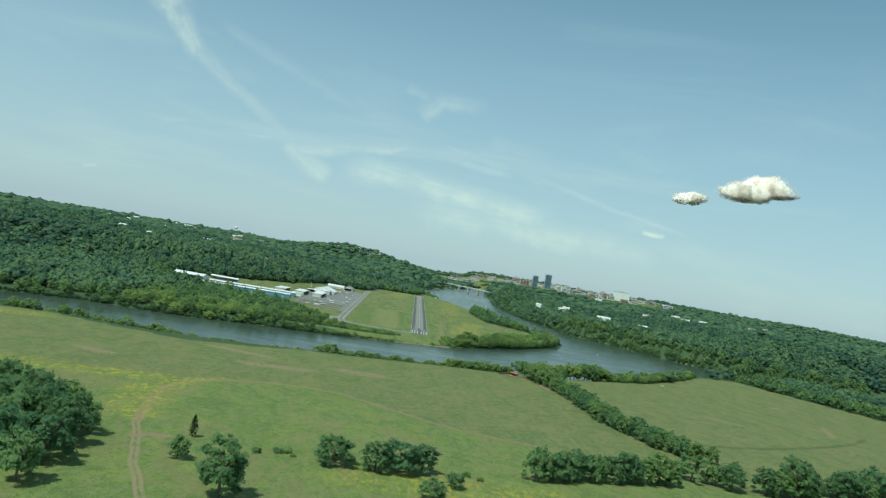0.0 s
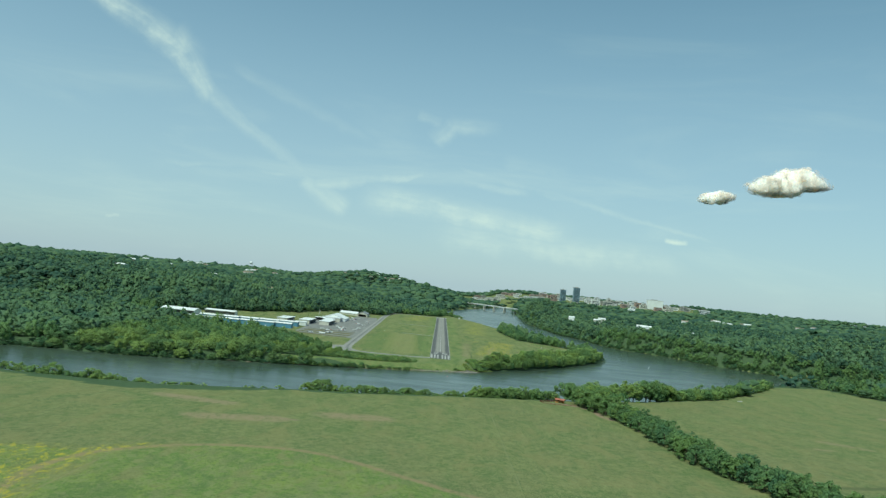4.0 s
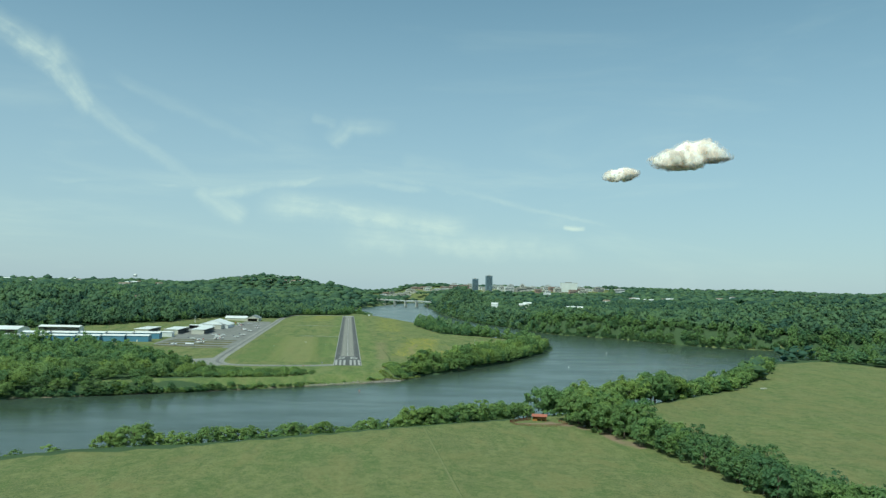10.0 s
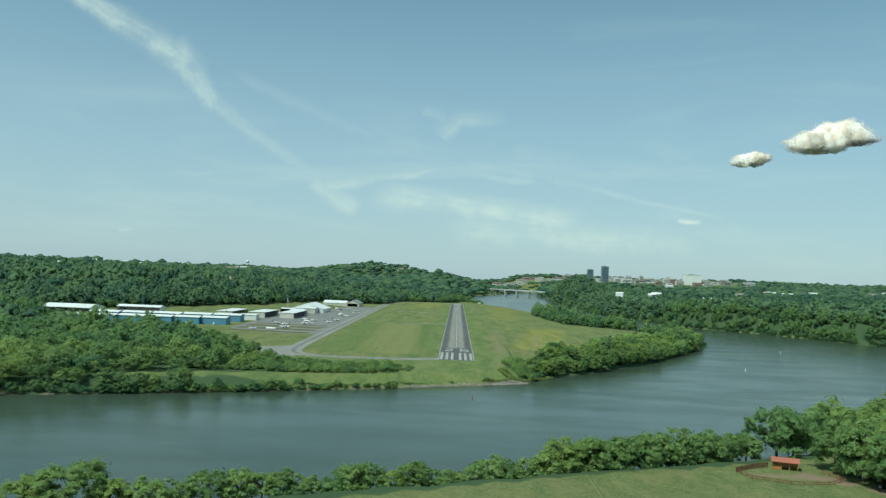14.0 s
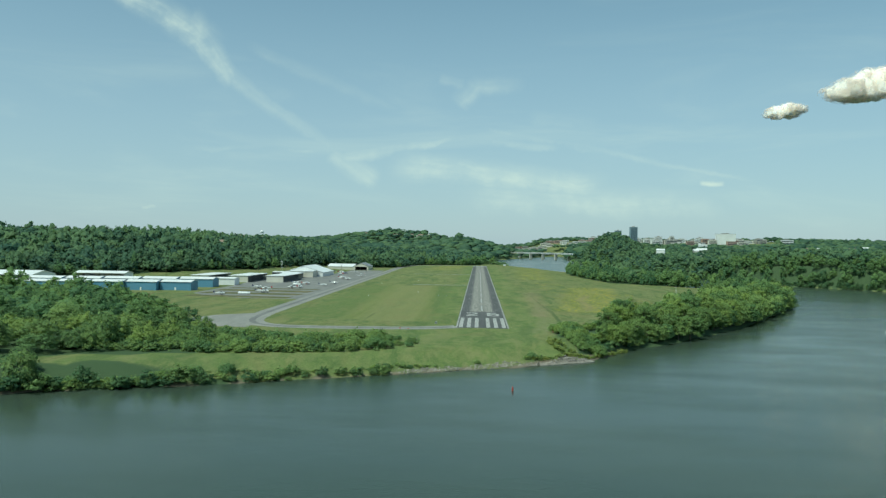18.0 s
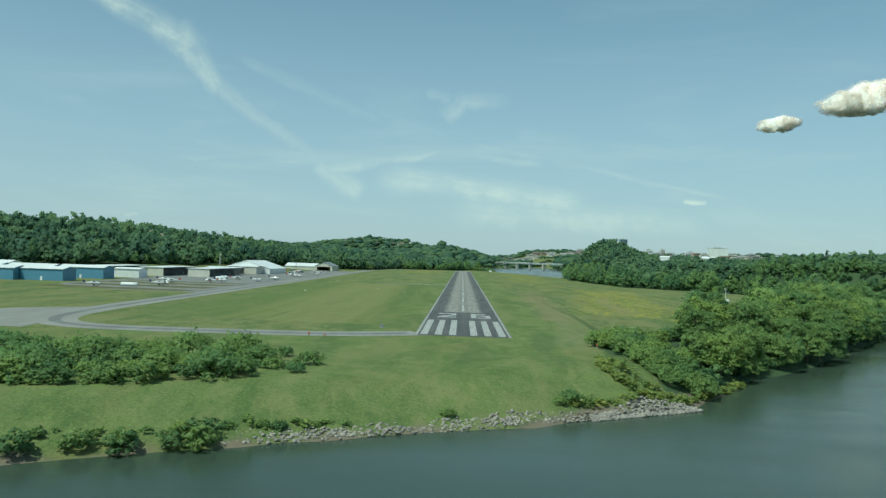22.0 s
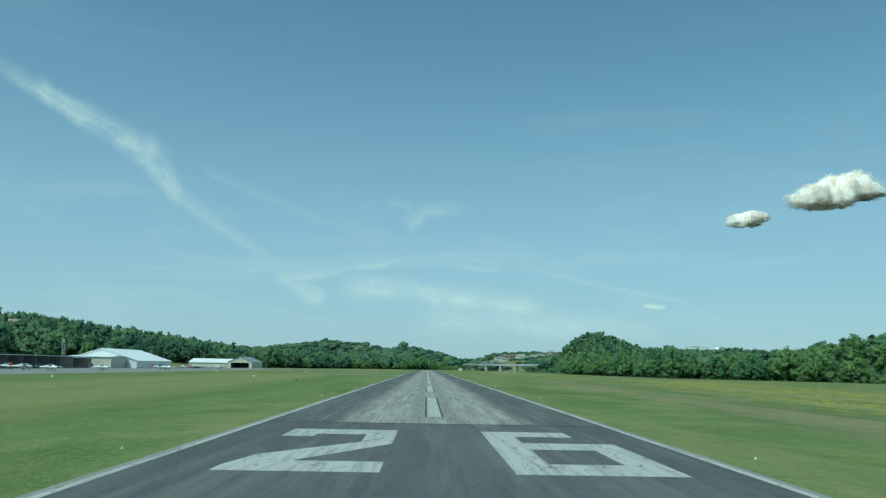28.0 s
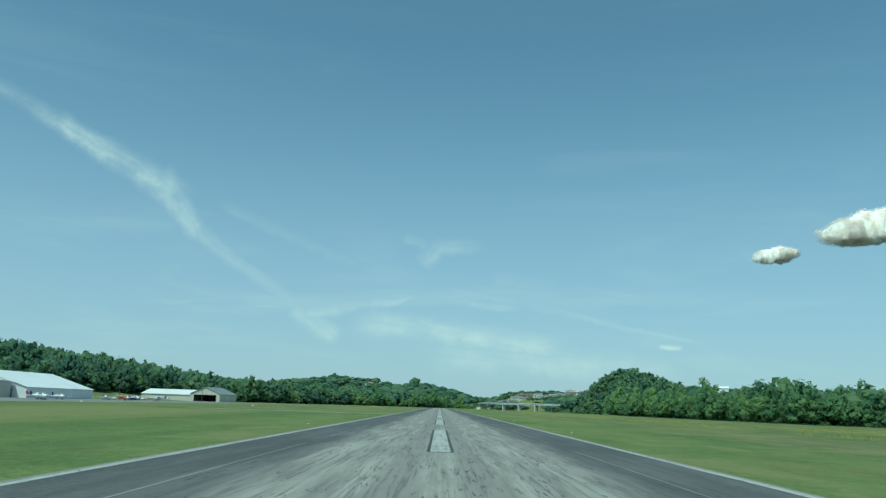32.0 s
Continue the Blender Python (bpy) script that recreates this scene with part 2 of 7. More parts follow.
WHITE_PAINT = painted("white_gloss_paint", (0.82, 0.82, 0.80), (0.72, 0.72, 0.70), 0.5, 0.25)
BLUE = painted("blue_sheet_metal", (0.100, 0.235, 0.350), (0.135, 0.285, 0.400), 0.3, 0.5, vary=0.5)
BEIGE = painted("beige_sheet_metal", (0.66, 0.63, 0.54), (0.56, 0.53, 0.45), 0.3, 0.55)
GREY_METAL = painted("grey_sheet_metal", (0.30, 0.31, 0.31), (0.22, 0.23, 0.23), 0.4, 0.5)
DARK = painted("dark_interior", (0.035, 0.036, 0.038), (0.055, 0.055, 0.055), 0.5, 0.9)
CONCRETE = painted("concrete", (0.38, 0.37, 0.34), (0.28, 0.275, 0.25), 0.4, 0.9, streaks=False)
BRICK = painted("brick_wall_far", (0.38, 0.25, 0.20), (0.46, 0.33, 0.27), 0.2, 0.9)
CREAM = painted("cream_wall_far", (0.70, 0.67, 0.60), (0.60, 0.57, 0.50), 0.1, 0.8)
TOWER_GREY = painted("dark_tower_wall", (0.17, 0.26, 0.32), (0.22, 0.31, 0.36), 0.1, 0.4)
GLASS = painted("dark_window_glass", (0.03, 0.045, 0.055), (0.05, 0.065, 0.075), 0.2, 0.12, spec=0.6)
RED_ROOF = painted("red_metal_roof", (0.43, 0.15, 0.095), (0.36, 0.13, 0.085), 0.6, 0.45)
ORANGE_WOOD = painted("orange_stained_wood", (0.48, 0.22, 0.065), (0.36, 0.16, 0.05), 0.9, 0.7)
RED_FENCE = painted("rust_red_boards", (0.20, 0.050, 0.035), (0.15, 0.04, 0.03), 0.9, 0.8)
ORANGE = painted("orange_plastic", (0.52, 0.12, 0.045), (0.44, 0.11, 0.05), 0.9, 0.5)
RED = painted("red_paint", (0.40, 0.05, 0.04), (0.33, 0.05, 0.04), 0.9, 0.4)
NAVY = painted("navy_paint", (0.02, 0.03, 0.10), (0.03, 0.04, 0.12), 0.9, 0.3)
SILVER = painted("silver_paint", (0.45, 0.46, 0.47), (0.38, 0.39, 0.40), 0.9, 0.3, 0.4)
RUBBER = painted("black_rubber", (0.02, 0.02, 0.02), (0.035, 0.035, 0.035), 2, 0.8)


def ground_material():
    m, t, b = material("ground_cover", 0.95, 0.0, 0.12)
    v = world_vec(t)
    n_big = noise_node(t, v, 0.006, 4)
    n_mid = noise_node(t, v, 0.05, 5, 0.6)
    n_fine = noise_node(t, v, 0.55, 6, 0.75)
    n_tuft = noise_node(t, v, 2.4, 4, 0.7)
    n_line = noise_node(t, scaled(t, v, 0.9, 0.035, 1), 0.55, 4, 0.6)
    n_patch = noise_node(t, scaled(t, v, 1.0, 0.35, 1), 0.16, 5, 0.65, 0.5)
    grass = mixc(t, smooth_range(t, n_mid, 0.3, 0.7), (0.136, 0.172, 0.036), (0.208, 0.240, 0.058))
    grass = mixc(t, smooth_range(t, n_big, 0.38, 0.66, 0.0, 0.75), grass, (0.178, 0.184, 0.056))
    grass = mixc(t, smooth_range(t, n_line, 0.44, 0.60, 0.0, 0.65), grass, (0.068, 0.112, 0.020))
    grass = mixc(t, smooth_range(t, n_patch, 0.50, 0.62, 0.0, 0.7), grass, (0.205, 0.205, 0.082))
    grass = mixc(t, smooth_range(t, n_fine, 0.40, 0.70, 0.0, 0.7), grass, (0.175, 0.220, 0.058))

    n_clump = noise_node(t, scaled(t, v, 1.0, 0.6, 1, 0.15), 0.30, 6, 0.78, 0.3)

    n_blot = noise_node(t, scaled(t, v, 1.0, 0.55, 1, 0.4), 0.055, 5, 0.6, 0.8)

    def tufted(c):
        c = mixc(t, smooth_range(t, n_blot, 0.50, 0.62, 0.0, 0.6), c, (0.215, 0.195, 0.066))
        c = mixc(t, smooth_range(t, n_blot, 0.36, 0.46, 0.5, 0.0), c, (0.080, 0.138, 0.028))
        c = mixc(t, smooth_range(t, n_clump, 0.50, 0.58, 0.0, 0.55), c, (0.240, 0.246, 0.092))
        c = mixc(t, smooth_range(t, n_clump, 0.36, 0.46, 0.55, 0.0), c, (0.064, 0.104, 0.022))
        c = mixc(t, smooth_range(t, n_patch, 0.50, 0.68, 0.0, 0.5), c, (0.185, 0.195, 0.070))
        c = mixc(t, smooth_range(t, n_fine, 0.50, 0.66, 0.0, 0.55), c, (0.056, 0.096, 0.018))
        return mixc(t, smooth_range(t, n_tuft, 0.50, 0.62, 0.0, 0.65), mixc(t, smooth_range(t, n_tuft, 0.38, 0.47, 0.42, 0.0), c, (0.068, 0.112, 0.022)), (0.250, 0.268, 0.095))

    def attr(name):
        a = t.nodes.new("ShaderNodeAttribute")
        a.attribute_name = name
        return a.outputs["Fac"]

    def edge(mask, width=0.25):
        f = mathn(t, "ADD", mask, mathn(t, "MULTIPLY", mathn(t, "SUBTRACT", mathn(t, "ADD", mathn(t, "MULTIPLY", n_mid, 0.6), mathn(t, "MULTIPLY", n_fine, 0.4)), 0.5), 0.9))
        return smooth_range(t, f, 0.5 - width, 0.5 + width)

    hay = mixc(t, smooth_range(t, n_mid, 0.35, 0.7), (0.135, 0.165, 0.040), (0.184, 0.195, 0.060))
    hay = mixc(t, smooth_range(t, n_fine, 0.35, 0.75, 0.0, 0.5), hay, (0.185, 0.195, 0.075))
    hay = mixc(t, smooth_range(t, n_patch, 0.47, 0.60, 0.0, 0.7), hay, (0.096, 0.122, 0.034))
    hay = mixc(t, smooth_range(t, n_big, 0.45, 0.65, 0.0, 0.5), hay, (0.150, 0.138, 0.055))
    # the near part stands greener than the cut field beyond the curved track
    close = mixc(t, smooth_range(t, n_mid, 0.35, 0.68), (0.128, 0.212, 0.026), (0.212, 0.266, 0.040))
    close = mixc(t, smooth_range(t, n_patch, 0.48, 0.62, 0.0, 0.6), close, (0.104, 0.160, 0.030))
    hay = mixc(t, mathn(t, "MULTIPLY", edge(attr("near_grass"), 0.12), 0.97), hay, close)
    col = tufted(mixc(t, edge(attr("hay")), grass, hay))
    lane = noise_node(t, scaled(t, v, 1.0, 0.012, 1, 0.02), 0.11, 2, 0.5)
    mow = mixc(t, smooth_range(t, n_line, 0.4, 0.62), (0.190, 0.212, 0.054), (0.148, 0.186, 0.040))
    mow = mixc(t, smooth_range(t, lane, 0.44, 0.56, 0.0, 0.6), mow, (0.225, 0.232, 0.070))
    mow = mixc(t, smooth_range(t, lane, 0.36, 0.44, 0.6, 0.0), mow, (0.108, 0.158, 0.032))
    sep = t.nodes.new("ShaderNodeSeparateXYZ")
    t.links.new(v, sep.inputs[0])
    sway = mathn(t, "ADD", sep.outputs[0], mathn(t, "ADD", mathn(t, "MULTIPLY", mathn(t, "SUBTRACT", n_mid, 0.5), 5.0), mathn(t, "MULTIPLY", sep.outputs[1], 0.035)))
    panel_in = mathn(t, "MULTIPLY", smooth_range(t, sway, -60.0, -53.0), smooth_range(t, sway, -33.0, -27.0, 1.0, 0.0))
    mow = mixc(t, mathn(t, "MULTIPLY", panel_in, 0.72), mow, (0.248, 0.244, 0.088))
    mow = mixc(t, smooth_range(t, sway, -27.0, -21.0, 0.0, 0.80), mow, (0.084, 0.146, 0.028))
    mow = mixc(t, smooth_range(t, sway, -70.0, -60.0, 0.70, 0.0), mow, (0.098, 0.158, 0.032))
    col = mixc(t, smooth_range(t, attr("mown"), 0.35, 0.65, 0.0, 0.95), col, mow)
    lush = mixc(t, smooth_range(t, n_mid, 0.3, 0.7), (0.118, 0.178, 0.036), (0.174, 0.226, 0.054))
    lush = mixc(t, smooth_range(t, n_fine, 0.35, 0.75, 0.0, 0.5), lush, (0.135, 0.180, 0.052))
    col = mixc(t, edge(attr("lush"), 0.35), col, lush)
    col = mixc(t, smooth_range(t, n_tuft, 0.52, 0.66, 0.0, 0.30), mixc(t, smooth_range(t, n_tuft, 0.34, 0.46, 0.30, 0.0), col, (0.084, 0.132, 0.028)), (0.235, 0.255, 0.085))
    col = mixc(t, smooth_range(t, n_blot, 0.52, 0.66, 0.0, 0.35), col, (0.215, 0.200, 0.070))
    n_band = noise_node(t, scaled(t, v, 1.0, 0.22, 1, 0.05), 0.085, 4, 0.6, 0.5)
    rough_land = mathn(t, "MULTIPLY", smooth_range(t, attr("mown"), 0.2, 0.8, 1.0, 0.15), smooth_range(t, attr("hay"), 0.2, 0.8, 1.0, 0.22))
    n_spot = noise_node(t, scaled(t, v, 1.0, 0.7, 1, 0.7), 0.20, 5, 0.66, 0.4)
    col = mixc(t, mathn(t, "MULTIPLY", smooth_range(t, n_spot, 0.52, 0.62, 0.0, 0.50), rough_land), col, (0.262, 0.258, 0.092))
    col = mixc(t, mathn(t, "MULTIPLY", smooth_range(t, n_spot, 0.36, 0.46, 0.45, 0.0), rough_land), col, (0.066, 0.122, 0.022))
    col = mixc(t, mathn(t, "MULTIPLY", smooth_range(t, n_band, 0.50, 0.62, 0.0, 0.62), rough_land), col, (0.070, 0.124, 0.024))
    col = mixc(t, mathn(t, "MULTIPLY", smooth_range(t, n_band, 0.36, 0.48, 0.58, 0.0), rough_land), col, (0.245, 0.242, 0.088))
    col = mixc(t, 0.46, col, tufted(col))
    # tracks and swales: distance from their lines
    wob = mathn(t, "MULTIPLY", mathn(t, "SUBTRACT", n_mid, 0.5), 3.0)
    swale = mathn(t, "ADD", attr("swale"), wob)
    straw = mixc(t, smooth_range(t, n_fine, 0.35, 0.65), (0.150, 0.188, 0.052), (0.265, 0.250, 0.120))
    col = mixc(t, mathn(t, "MULTIPLY", smooth_range(t, mathn(t, "ABSOLUTE", mathn(t, "SUBTRACT", swale, 5.5)), 1.5, 5.5, 1.0, 0.0), smooth_range(t, n_patch, 0.36, 0.56, 0.15, 0.85)), col, straw)
    col = mixc(t, smooth_range(t, mathn(t, "ABSOLUTE", swale), 0.3, 1.7, 0.75, 0.0), col, (0.062, 0.105, 0.020))
    mow_edge = mathn(t, "ADD", attr("mow_edge"), mathn(t, "MULTIPLY", wob, 0.35))
    col = mixc(t, smooth_range(t, mow_edge, 0.2, 1.3, 0.6, 0.0), col, (0.075, 0.110, 0.024))
    rut = mathn(t, "ABSOLUTE", mathn(t, "SUBTRACT", mathn(t, "ABSOLUTE", mathn(t, "ADD", attr("track"), mathn(t, "MULTIPLY", wob, 0.5))), 1.1))
    soil = mixc(t, n_fine, (0.34, 0.255, 0.150), (0.26, 0.20, 0.115))
    col = mixc(t, mathn(t, "MULTIPLY", smooth_range(t, rut, 0.35, 1.0, 1.0, 0.0), smooth_range(t, n_patch, 0.34, 0.46, 0.35, 0.95)), col, soil)
    arc = mathn(t, "ABSOLUTE", mathn(t, "ADD", attr("arc"), mathn(t, "MULTIPLY", wob, 0.9)))
    col = mixc(t, mathn(t, "MULTIPLY", smooth_range(t, arc, 0.8, 3.4, 1.0, 0.0), smooth_range(t, n_clump, 0.38, 0.54, 0.35, 0.95)), col, (0.270, 0.205, 0.100))
    dark_arc = mathn(t, "ABSOLUTE", mathn(t, "ADD", attr("dark_arc"), mathn(t, "MULTIPLY", wob, 1.6)))
    col = mixc(t, mathn(t, "MULTIPLY", smooth_range(t, dark_arc, 0.5, 5.0, 0.75, 0.0), smooth_range(t, n_patch, 0.36, 0.52, 0.3, 1.0)), col, (0.082, 0.098, 0.030))
    flower_spots = smooth_range(t, noise_node(t, scaled(t, v, 1.0, 0.45, 1, 0.3), 0.42, 6, 0.8), 0.50, 0.61)
    col = mixc(t, mathn(t, "MULTIPLY", edge(attr("flower"), 0.35), mathn(t, "ADD", 0.05, mathn(t, "MULTIPLY", flower_spots, 0.9))), col, (0.50, 0.41, 0.022))
    col = mixc(t, mathn(t, "MULTIPLY", edge(attr("dry"), 0.35), smooth_range(t, n_clump, 0.40, 0.53, 0.30, 1.0)), col, (0.27, 0.215, 0.112))
    dirt = mixc(t, n_mid, (0.32, 0.23, 0.145), (0.24, 0.165, 0.105))
    col = mixc(t, edge(attr("dirt"), 0.22), col, dirt)
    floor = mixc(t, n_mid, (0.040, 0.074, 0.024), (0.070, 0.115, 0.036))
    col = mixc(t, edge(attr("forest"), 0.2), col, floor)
    mud = mixc(t, n_fine, (0.17, 0.135, 0.085), (0.25, 0.205, 0.14))
    col = mixc(t, edge(attr("shore"), 0.2), col, mud)
    col = mixc(t, 0.12, col, (0.16, 0.17, 0.19))
    t.links.new(col, b.inputs["Base Color"])
    h = mathn(t, "ADD", mathn(t, "MULTIPLY", n_fine, 0.6), mathn(t, "MULTIPLY", n_mid, 0.6))
    bump(t, b, mathn(t, "ADD", h, mathn(t, "MULTIPLY", n_tuft, 0.3)), 0.8, 0.7)
    return m


def asphalt(name, c1, c2, tracks=False):
    m, t, b = material(name, 0.88, 0.0, 0.25)
    v = world_vec(t)
    broad = noise_node(t, scaled(t, v, 1, 0.22, 1), 0.10, 5, 0.6)
    grit = noise_node(t, v, 5.0, 5, 0.75)
    streak = noise_node(t, scaled(t, v, 1, 0.05, 1), 1.4, 5, 0.7)
    f = mathn(t, "ADD", mathn(t, "MULTIPLY", broad, 0.5), mathn(t, "MULTIPLY", streak, 0.5))
    col = mixc(t, smooth_range(t, f, 0.40, 0.60), c1, c2)
    if tracks:
        sep = t.nodes.new("ShaderNodeSeparateXYZ")
        t.links.new(v, sep.inputs[0])
        x = mathn(t, "ABSOLUTE", sep.outputs[0])
        y = sep.outputs[1]
        # the landing surface is worn pale in the middle past the digits, dark where it was resealed
        wander = mathn(t, "MULTIPLY", mathn(t, "SUBTRACT", noise_node(t, scaled(t, v, 1, 0.08, 1), 0.5, 4), 0.5), 3.0)
        mid = smooth_range(t, mathn(t, "ADD", x, wander), 4.4, 7.4, 1.0, 0.0)
        past = smooth_range(t, mathn(t, "ADD", y, mathn(t, "MULTIPLY", wander, 1.2)), 79.0, 80.5)
        worn = mixc(t, smooth_range(t, streak, 0.3, 0.7), (0.230, 0.218, 0.186), (0.420, 0.398, 0.342))
        col = mixc(t, mathn(t, "MULTIPLY", mathn(t, "MULTIPLY", mid, past), 0.9), col, worn)
        fine = smooth_range(t, noise_node(t, scaled(t, v, 1.0, 0.018, 1), 7.0, 4, 0.7), 0.53, 0.62)
        col = mixc(t, mathn(t, "MULTIPLY", mathn(t, "MULTIPLY", fine, past), 0.5), col, (0.085, 0.082, 0.075))
        # sealed cracks run along the strip
        crack = noise_node(t, scaled(t, v, 1.3, 0.055, 1), 2.2, 3, 0.6)
        line = smooth_range(t, mathn(t, "ABSOLUTE", mathn(t, "SUBTRACT", crack, 0.5)), 0.004, 0.016, 1.0, 0.0)
        gate = smooth_range(t, noise_node(t, scaled(t, v, 1, 0.4, 1), 0.6, 3), 0.47, 0.57)
        col = mixc(t, mathn(t, "MULTIPLY", mathn(t, "MULTIPLY", line, gate), mathn(t, "MULTIPLY", past, 0.85)), col, (0.030, 0.032, 0.034))
        # tyre rubber and dark joints either side of the centre line
        rub = smooth_range(t, mathn(t, "ABSOLUTE", mathn(t, "SUBTRACT", mathn(t, "ADD", x, mathn(t, "MULTIPLY", wander, 0.15)), 1.3)), 0.2, 0.9, 1.0, 0.0)
        rub = mathn(t, "MULTIPLY", rub, smooth_range(t, streak, 0.42, 0.62))
        col = mixc(t, mathn(t, "MULTIPLY", rub, 0.45), col, (0.045, 0.047, 0.05))
    col = mixc(t, smooth_range(t, grit, 0.35, 0.75, 0.0, 0.35), col, tuple(c * 1.6 for c in c2))
    t.links.new(col, b.inputs["Base Color"])
    bump(t, b, grit, 0.35, 0.02)
    return m


def marking_material(name="runway_paint"):
    m, t, b = material(name, 0.75, 0.0, 0.3)
    v = world_vec(t)
    wear = noise_node(t, scaled(t, v, 1.6, 0.06, 1), 1.8, 6, 0.75)
    col = mixc(t, smooth_range(t, wear, 0.44, 0.68, 0.0, 0.62), (0.44, 0.43, 0.40), (0.17, 0.168, 0.157))
    crack = smooth_range(t, mathn(t, "ABSOLUTE", mathn(t, "SUBTRACT", noise_node(t, scaled(t, v, 1, 0.3, 1), 0.9, 3), 0.5)), 0.002, 0.010, 1.0, 0.0)
    col = mixc(t, mathn(t, "MULTIPLY", crack, 0.7), col, (0.06, 0.06, 0.06))
    t.links.new(col, b.inputs["Base Color"])
    return m


def water_material():
    m, t, b = material("river_water", 0.08, 0.0, 0.22)
    v = world_vec(t)
    ripple = noise_node(t, scaled(t, v, 0.6, 1.0, 1, 0.5), 0.65, 5, 0.65)
    swell = noise_node(t, scaled(t, v, 0.5, 1.0, 1, 0.35), 0.07, 4, 0.6)
    col = mixc(t, smooth_range(t, noise_node(t, v, 0.012, 4), 0.35, 0.65), (0.045, 0.067, 0.048), (0.057, 0.079, 0.056))
    t.links.new(col, b.inputs["Base Color"])
    rough = smooth_range(t, noise_node(t, scaled(t, v, 0.35, 1.0, 1, 0.3), 0.035, 5, 0.65), 0.35, 0.65, 0.17, 0.27)
    t.links.new(rough, b.inputs["Roughness"])
    gust = smooth_range(t, noise_node(t, scaled(t, v, 0.5, 1.0, 1, 0.6), 0.016, 4, 0.6, 0.6), 0.46, 0.60, 0.35, 1.5)
    bump(t, b, mathn(t, "ADD", mathn(t, "MULTIPLY", mathn(t, "MULTIPLY", ripple, gust), 0.5), mathn(t, "MULTIPLY", swell, 0.4)), 0.13, 0.5)
    return m


GROUND = ground_material()
RUNWAY = asphalt("runway_asphalt", (0.068, 0.069, 0.070), (0.124, 0.123, 0.119), True)
TAXI = asphalt("taxiway_asphalt", (0.205, 0.200, 0.182), (0.285, 0.276, 0.250))
APRON = asphalt("apron_asphalt", (0.165, 0.163, 0.152), (0.225, 0.220, 0.205))
PAINT = marking_material()
WATER = water_material()

# ---- building helpers ----
WATER_Z = -5.5


def mesh_of(name, verts, faces, mat=None, smooth=False):
    me = bpy.data.meshes.new(name)
    if isinstance(faces, np.ndarray):
        k = faces.shape[1]
        me.vertices.add(len(verts))
        me.vertices.foreach_set("co", np.asarray(verts, dtype=np.float32).ravel())
        me.loops.add(faces.size)
        me.loops.foreach_set("vertex_index", faces.astype(np.int32).ravel())
        me.polygons.add(len(faces))
        me.polygons.foreach_set("loop_start", np.arange(len(faces), dtype=np.int32) * k)
        me.update(calc_edges=True)
    else:
        me.from_pydata([tuple(v) for v in verts], [], faces)
    if mat:
        me.materials.append(mat)
    if smooth:
        me.polygons.foreach_set("use_smooth", np.ones(len(me.polygons), dtype=bool))
    me.update()
    return me


def mesh_bm(name, bm, mat, smooth=False):
    me = bpy.data.meshes.new(name)
    bm.normal_update()
    bm.to_mesh(me)
    bm.free()
    me.materials.append(mat)
    if smooth:
        me.polygons.foreach_set("use_smooth", np.ones(len(me.polygons), dtype=bool))
    return me


def part(name, data, mat, parent, label="", smooth=False):
    """One mesh object under a thing or under a part; data is a bmesh or a mesh."""
    me = mesh_bm(name, data, mat, smooth) if isinstance(data, bmesh.types.BMesh) else data
    ob = new(name, me)
    ob.parent = parent
    if label:
        tagged(ob, label)
    return ob


def thing(name, label, category, at=(0, 0, 0), turn=0.0, group="", kind=""):
    ob = new(name)
    ob.empty_display_size = 0.5
    ob.matrix_basis = pose(*at, 0, 0, turn)
    return tagged(ob, label, category, group, kind)


def solid(bm, x0, x1, y0, y1, z0, z1):
    """A box between the given planes, added to bm."""
    vs = [bm.verts.new((x, y, z)) for z in (z0, z1) for y in (y0, y1) for x in (x0, x1)]
    for f in ((0, 2, 3, 1), (4, 5, 7, 6), (0, 1, 5, 4), (1, 3, 7, 5), (3, 2, 6, 7), (2, 0, 4, 6)):
        bm.faces.new([vs[i] for i in f])
    return vs


def box(x0, x1, y0, y1, z0, z1, edge=0.0):
    bm = bmesh.new()
    solid(bm, x0, x1, y0, y1, z0, z1)
    if edge:
        bmesh.ops.bevel(bm, geom=bm.edges[:], offset=edge, segments=1, affect="EDGES")
    return bm


def prism(profile, y0, y1):
    """A profile in x and z, drawn out along y."""
    bm = bmesh.new()
    a = [bm.verts.new((x, y0, z)) for x, z in profile]
    b = [bm.verts.new((x, y1, z)) for x, z in profile]
    n = len(profile)
    bm.faces.new(a)
    bm.faces.new(b[::-1])
    for i in range(n):
        bm.faces.new((a[i], b[i], b[(i + 1) % n], a[(i + 1) % n]))
    bmesh.ops.recalc_face_normals(bm, faces=bm.faces[:])
    return bm


def tube(x, y, z0, z1, r0, r1=None, sides=8, bm=None):
    bm = bm or bmesh.new()
    r1 = r0 if r1 is None else r1
    lo = [bm.verts.new((x + r0 * math.cos(a), y + r0 * math.sin(a), z0)) for a in np.linspace(0, 2 * np.pi, sides, endpoint=False)]
    hi = [bm.verts.new((x + r1 * math.cos(a), y + r1 * math.sin(a), z1)) for a in np.linspace(0, 2 * np.pi, sides, endpoint=False)]
    for i in range(sides):
        bm.faces.new((lo[i], lo[(i + 1) % sides], hi[(i + 1) % sides], hi[i]))
    bm.faces.new(hi)
    bm.faces.new(lo[::-1])
    return bm


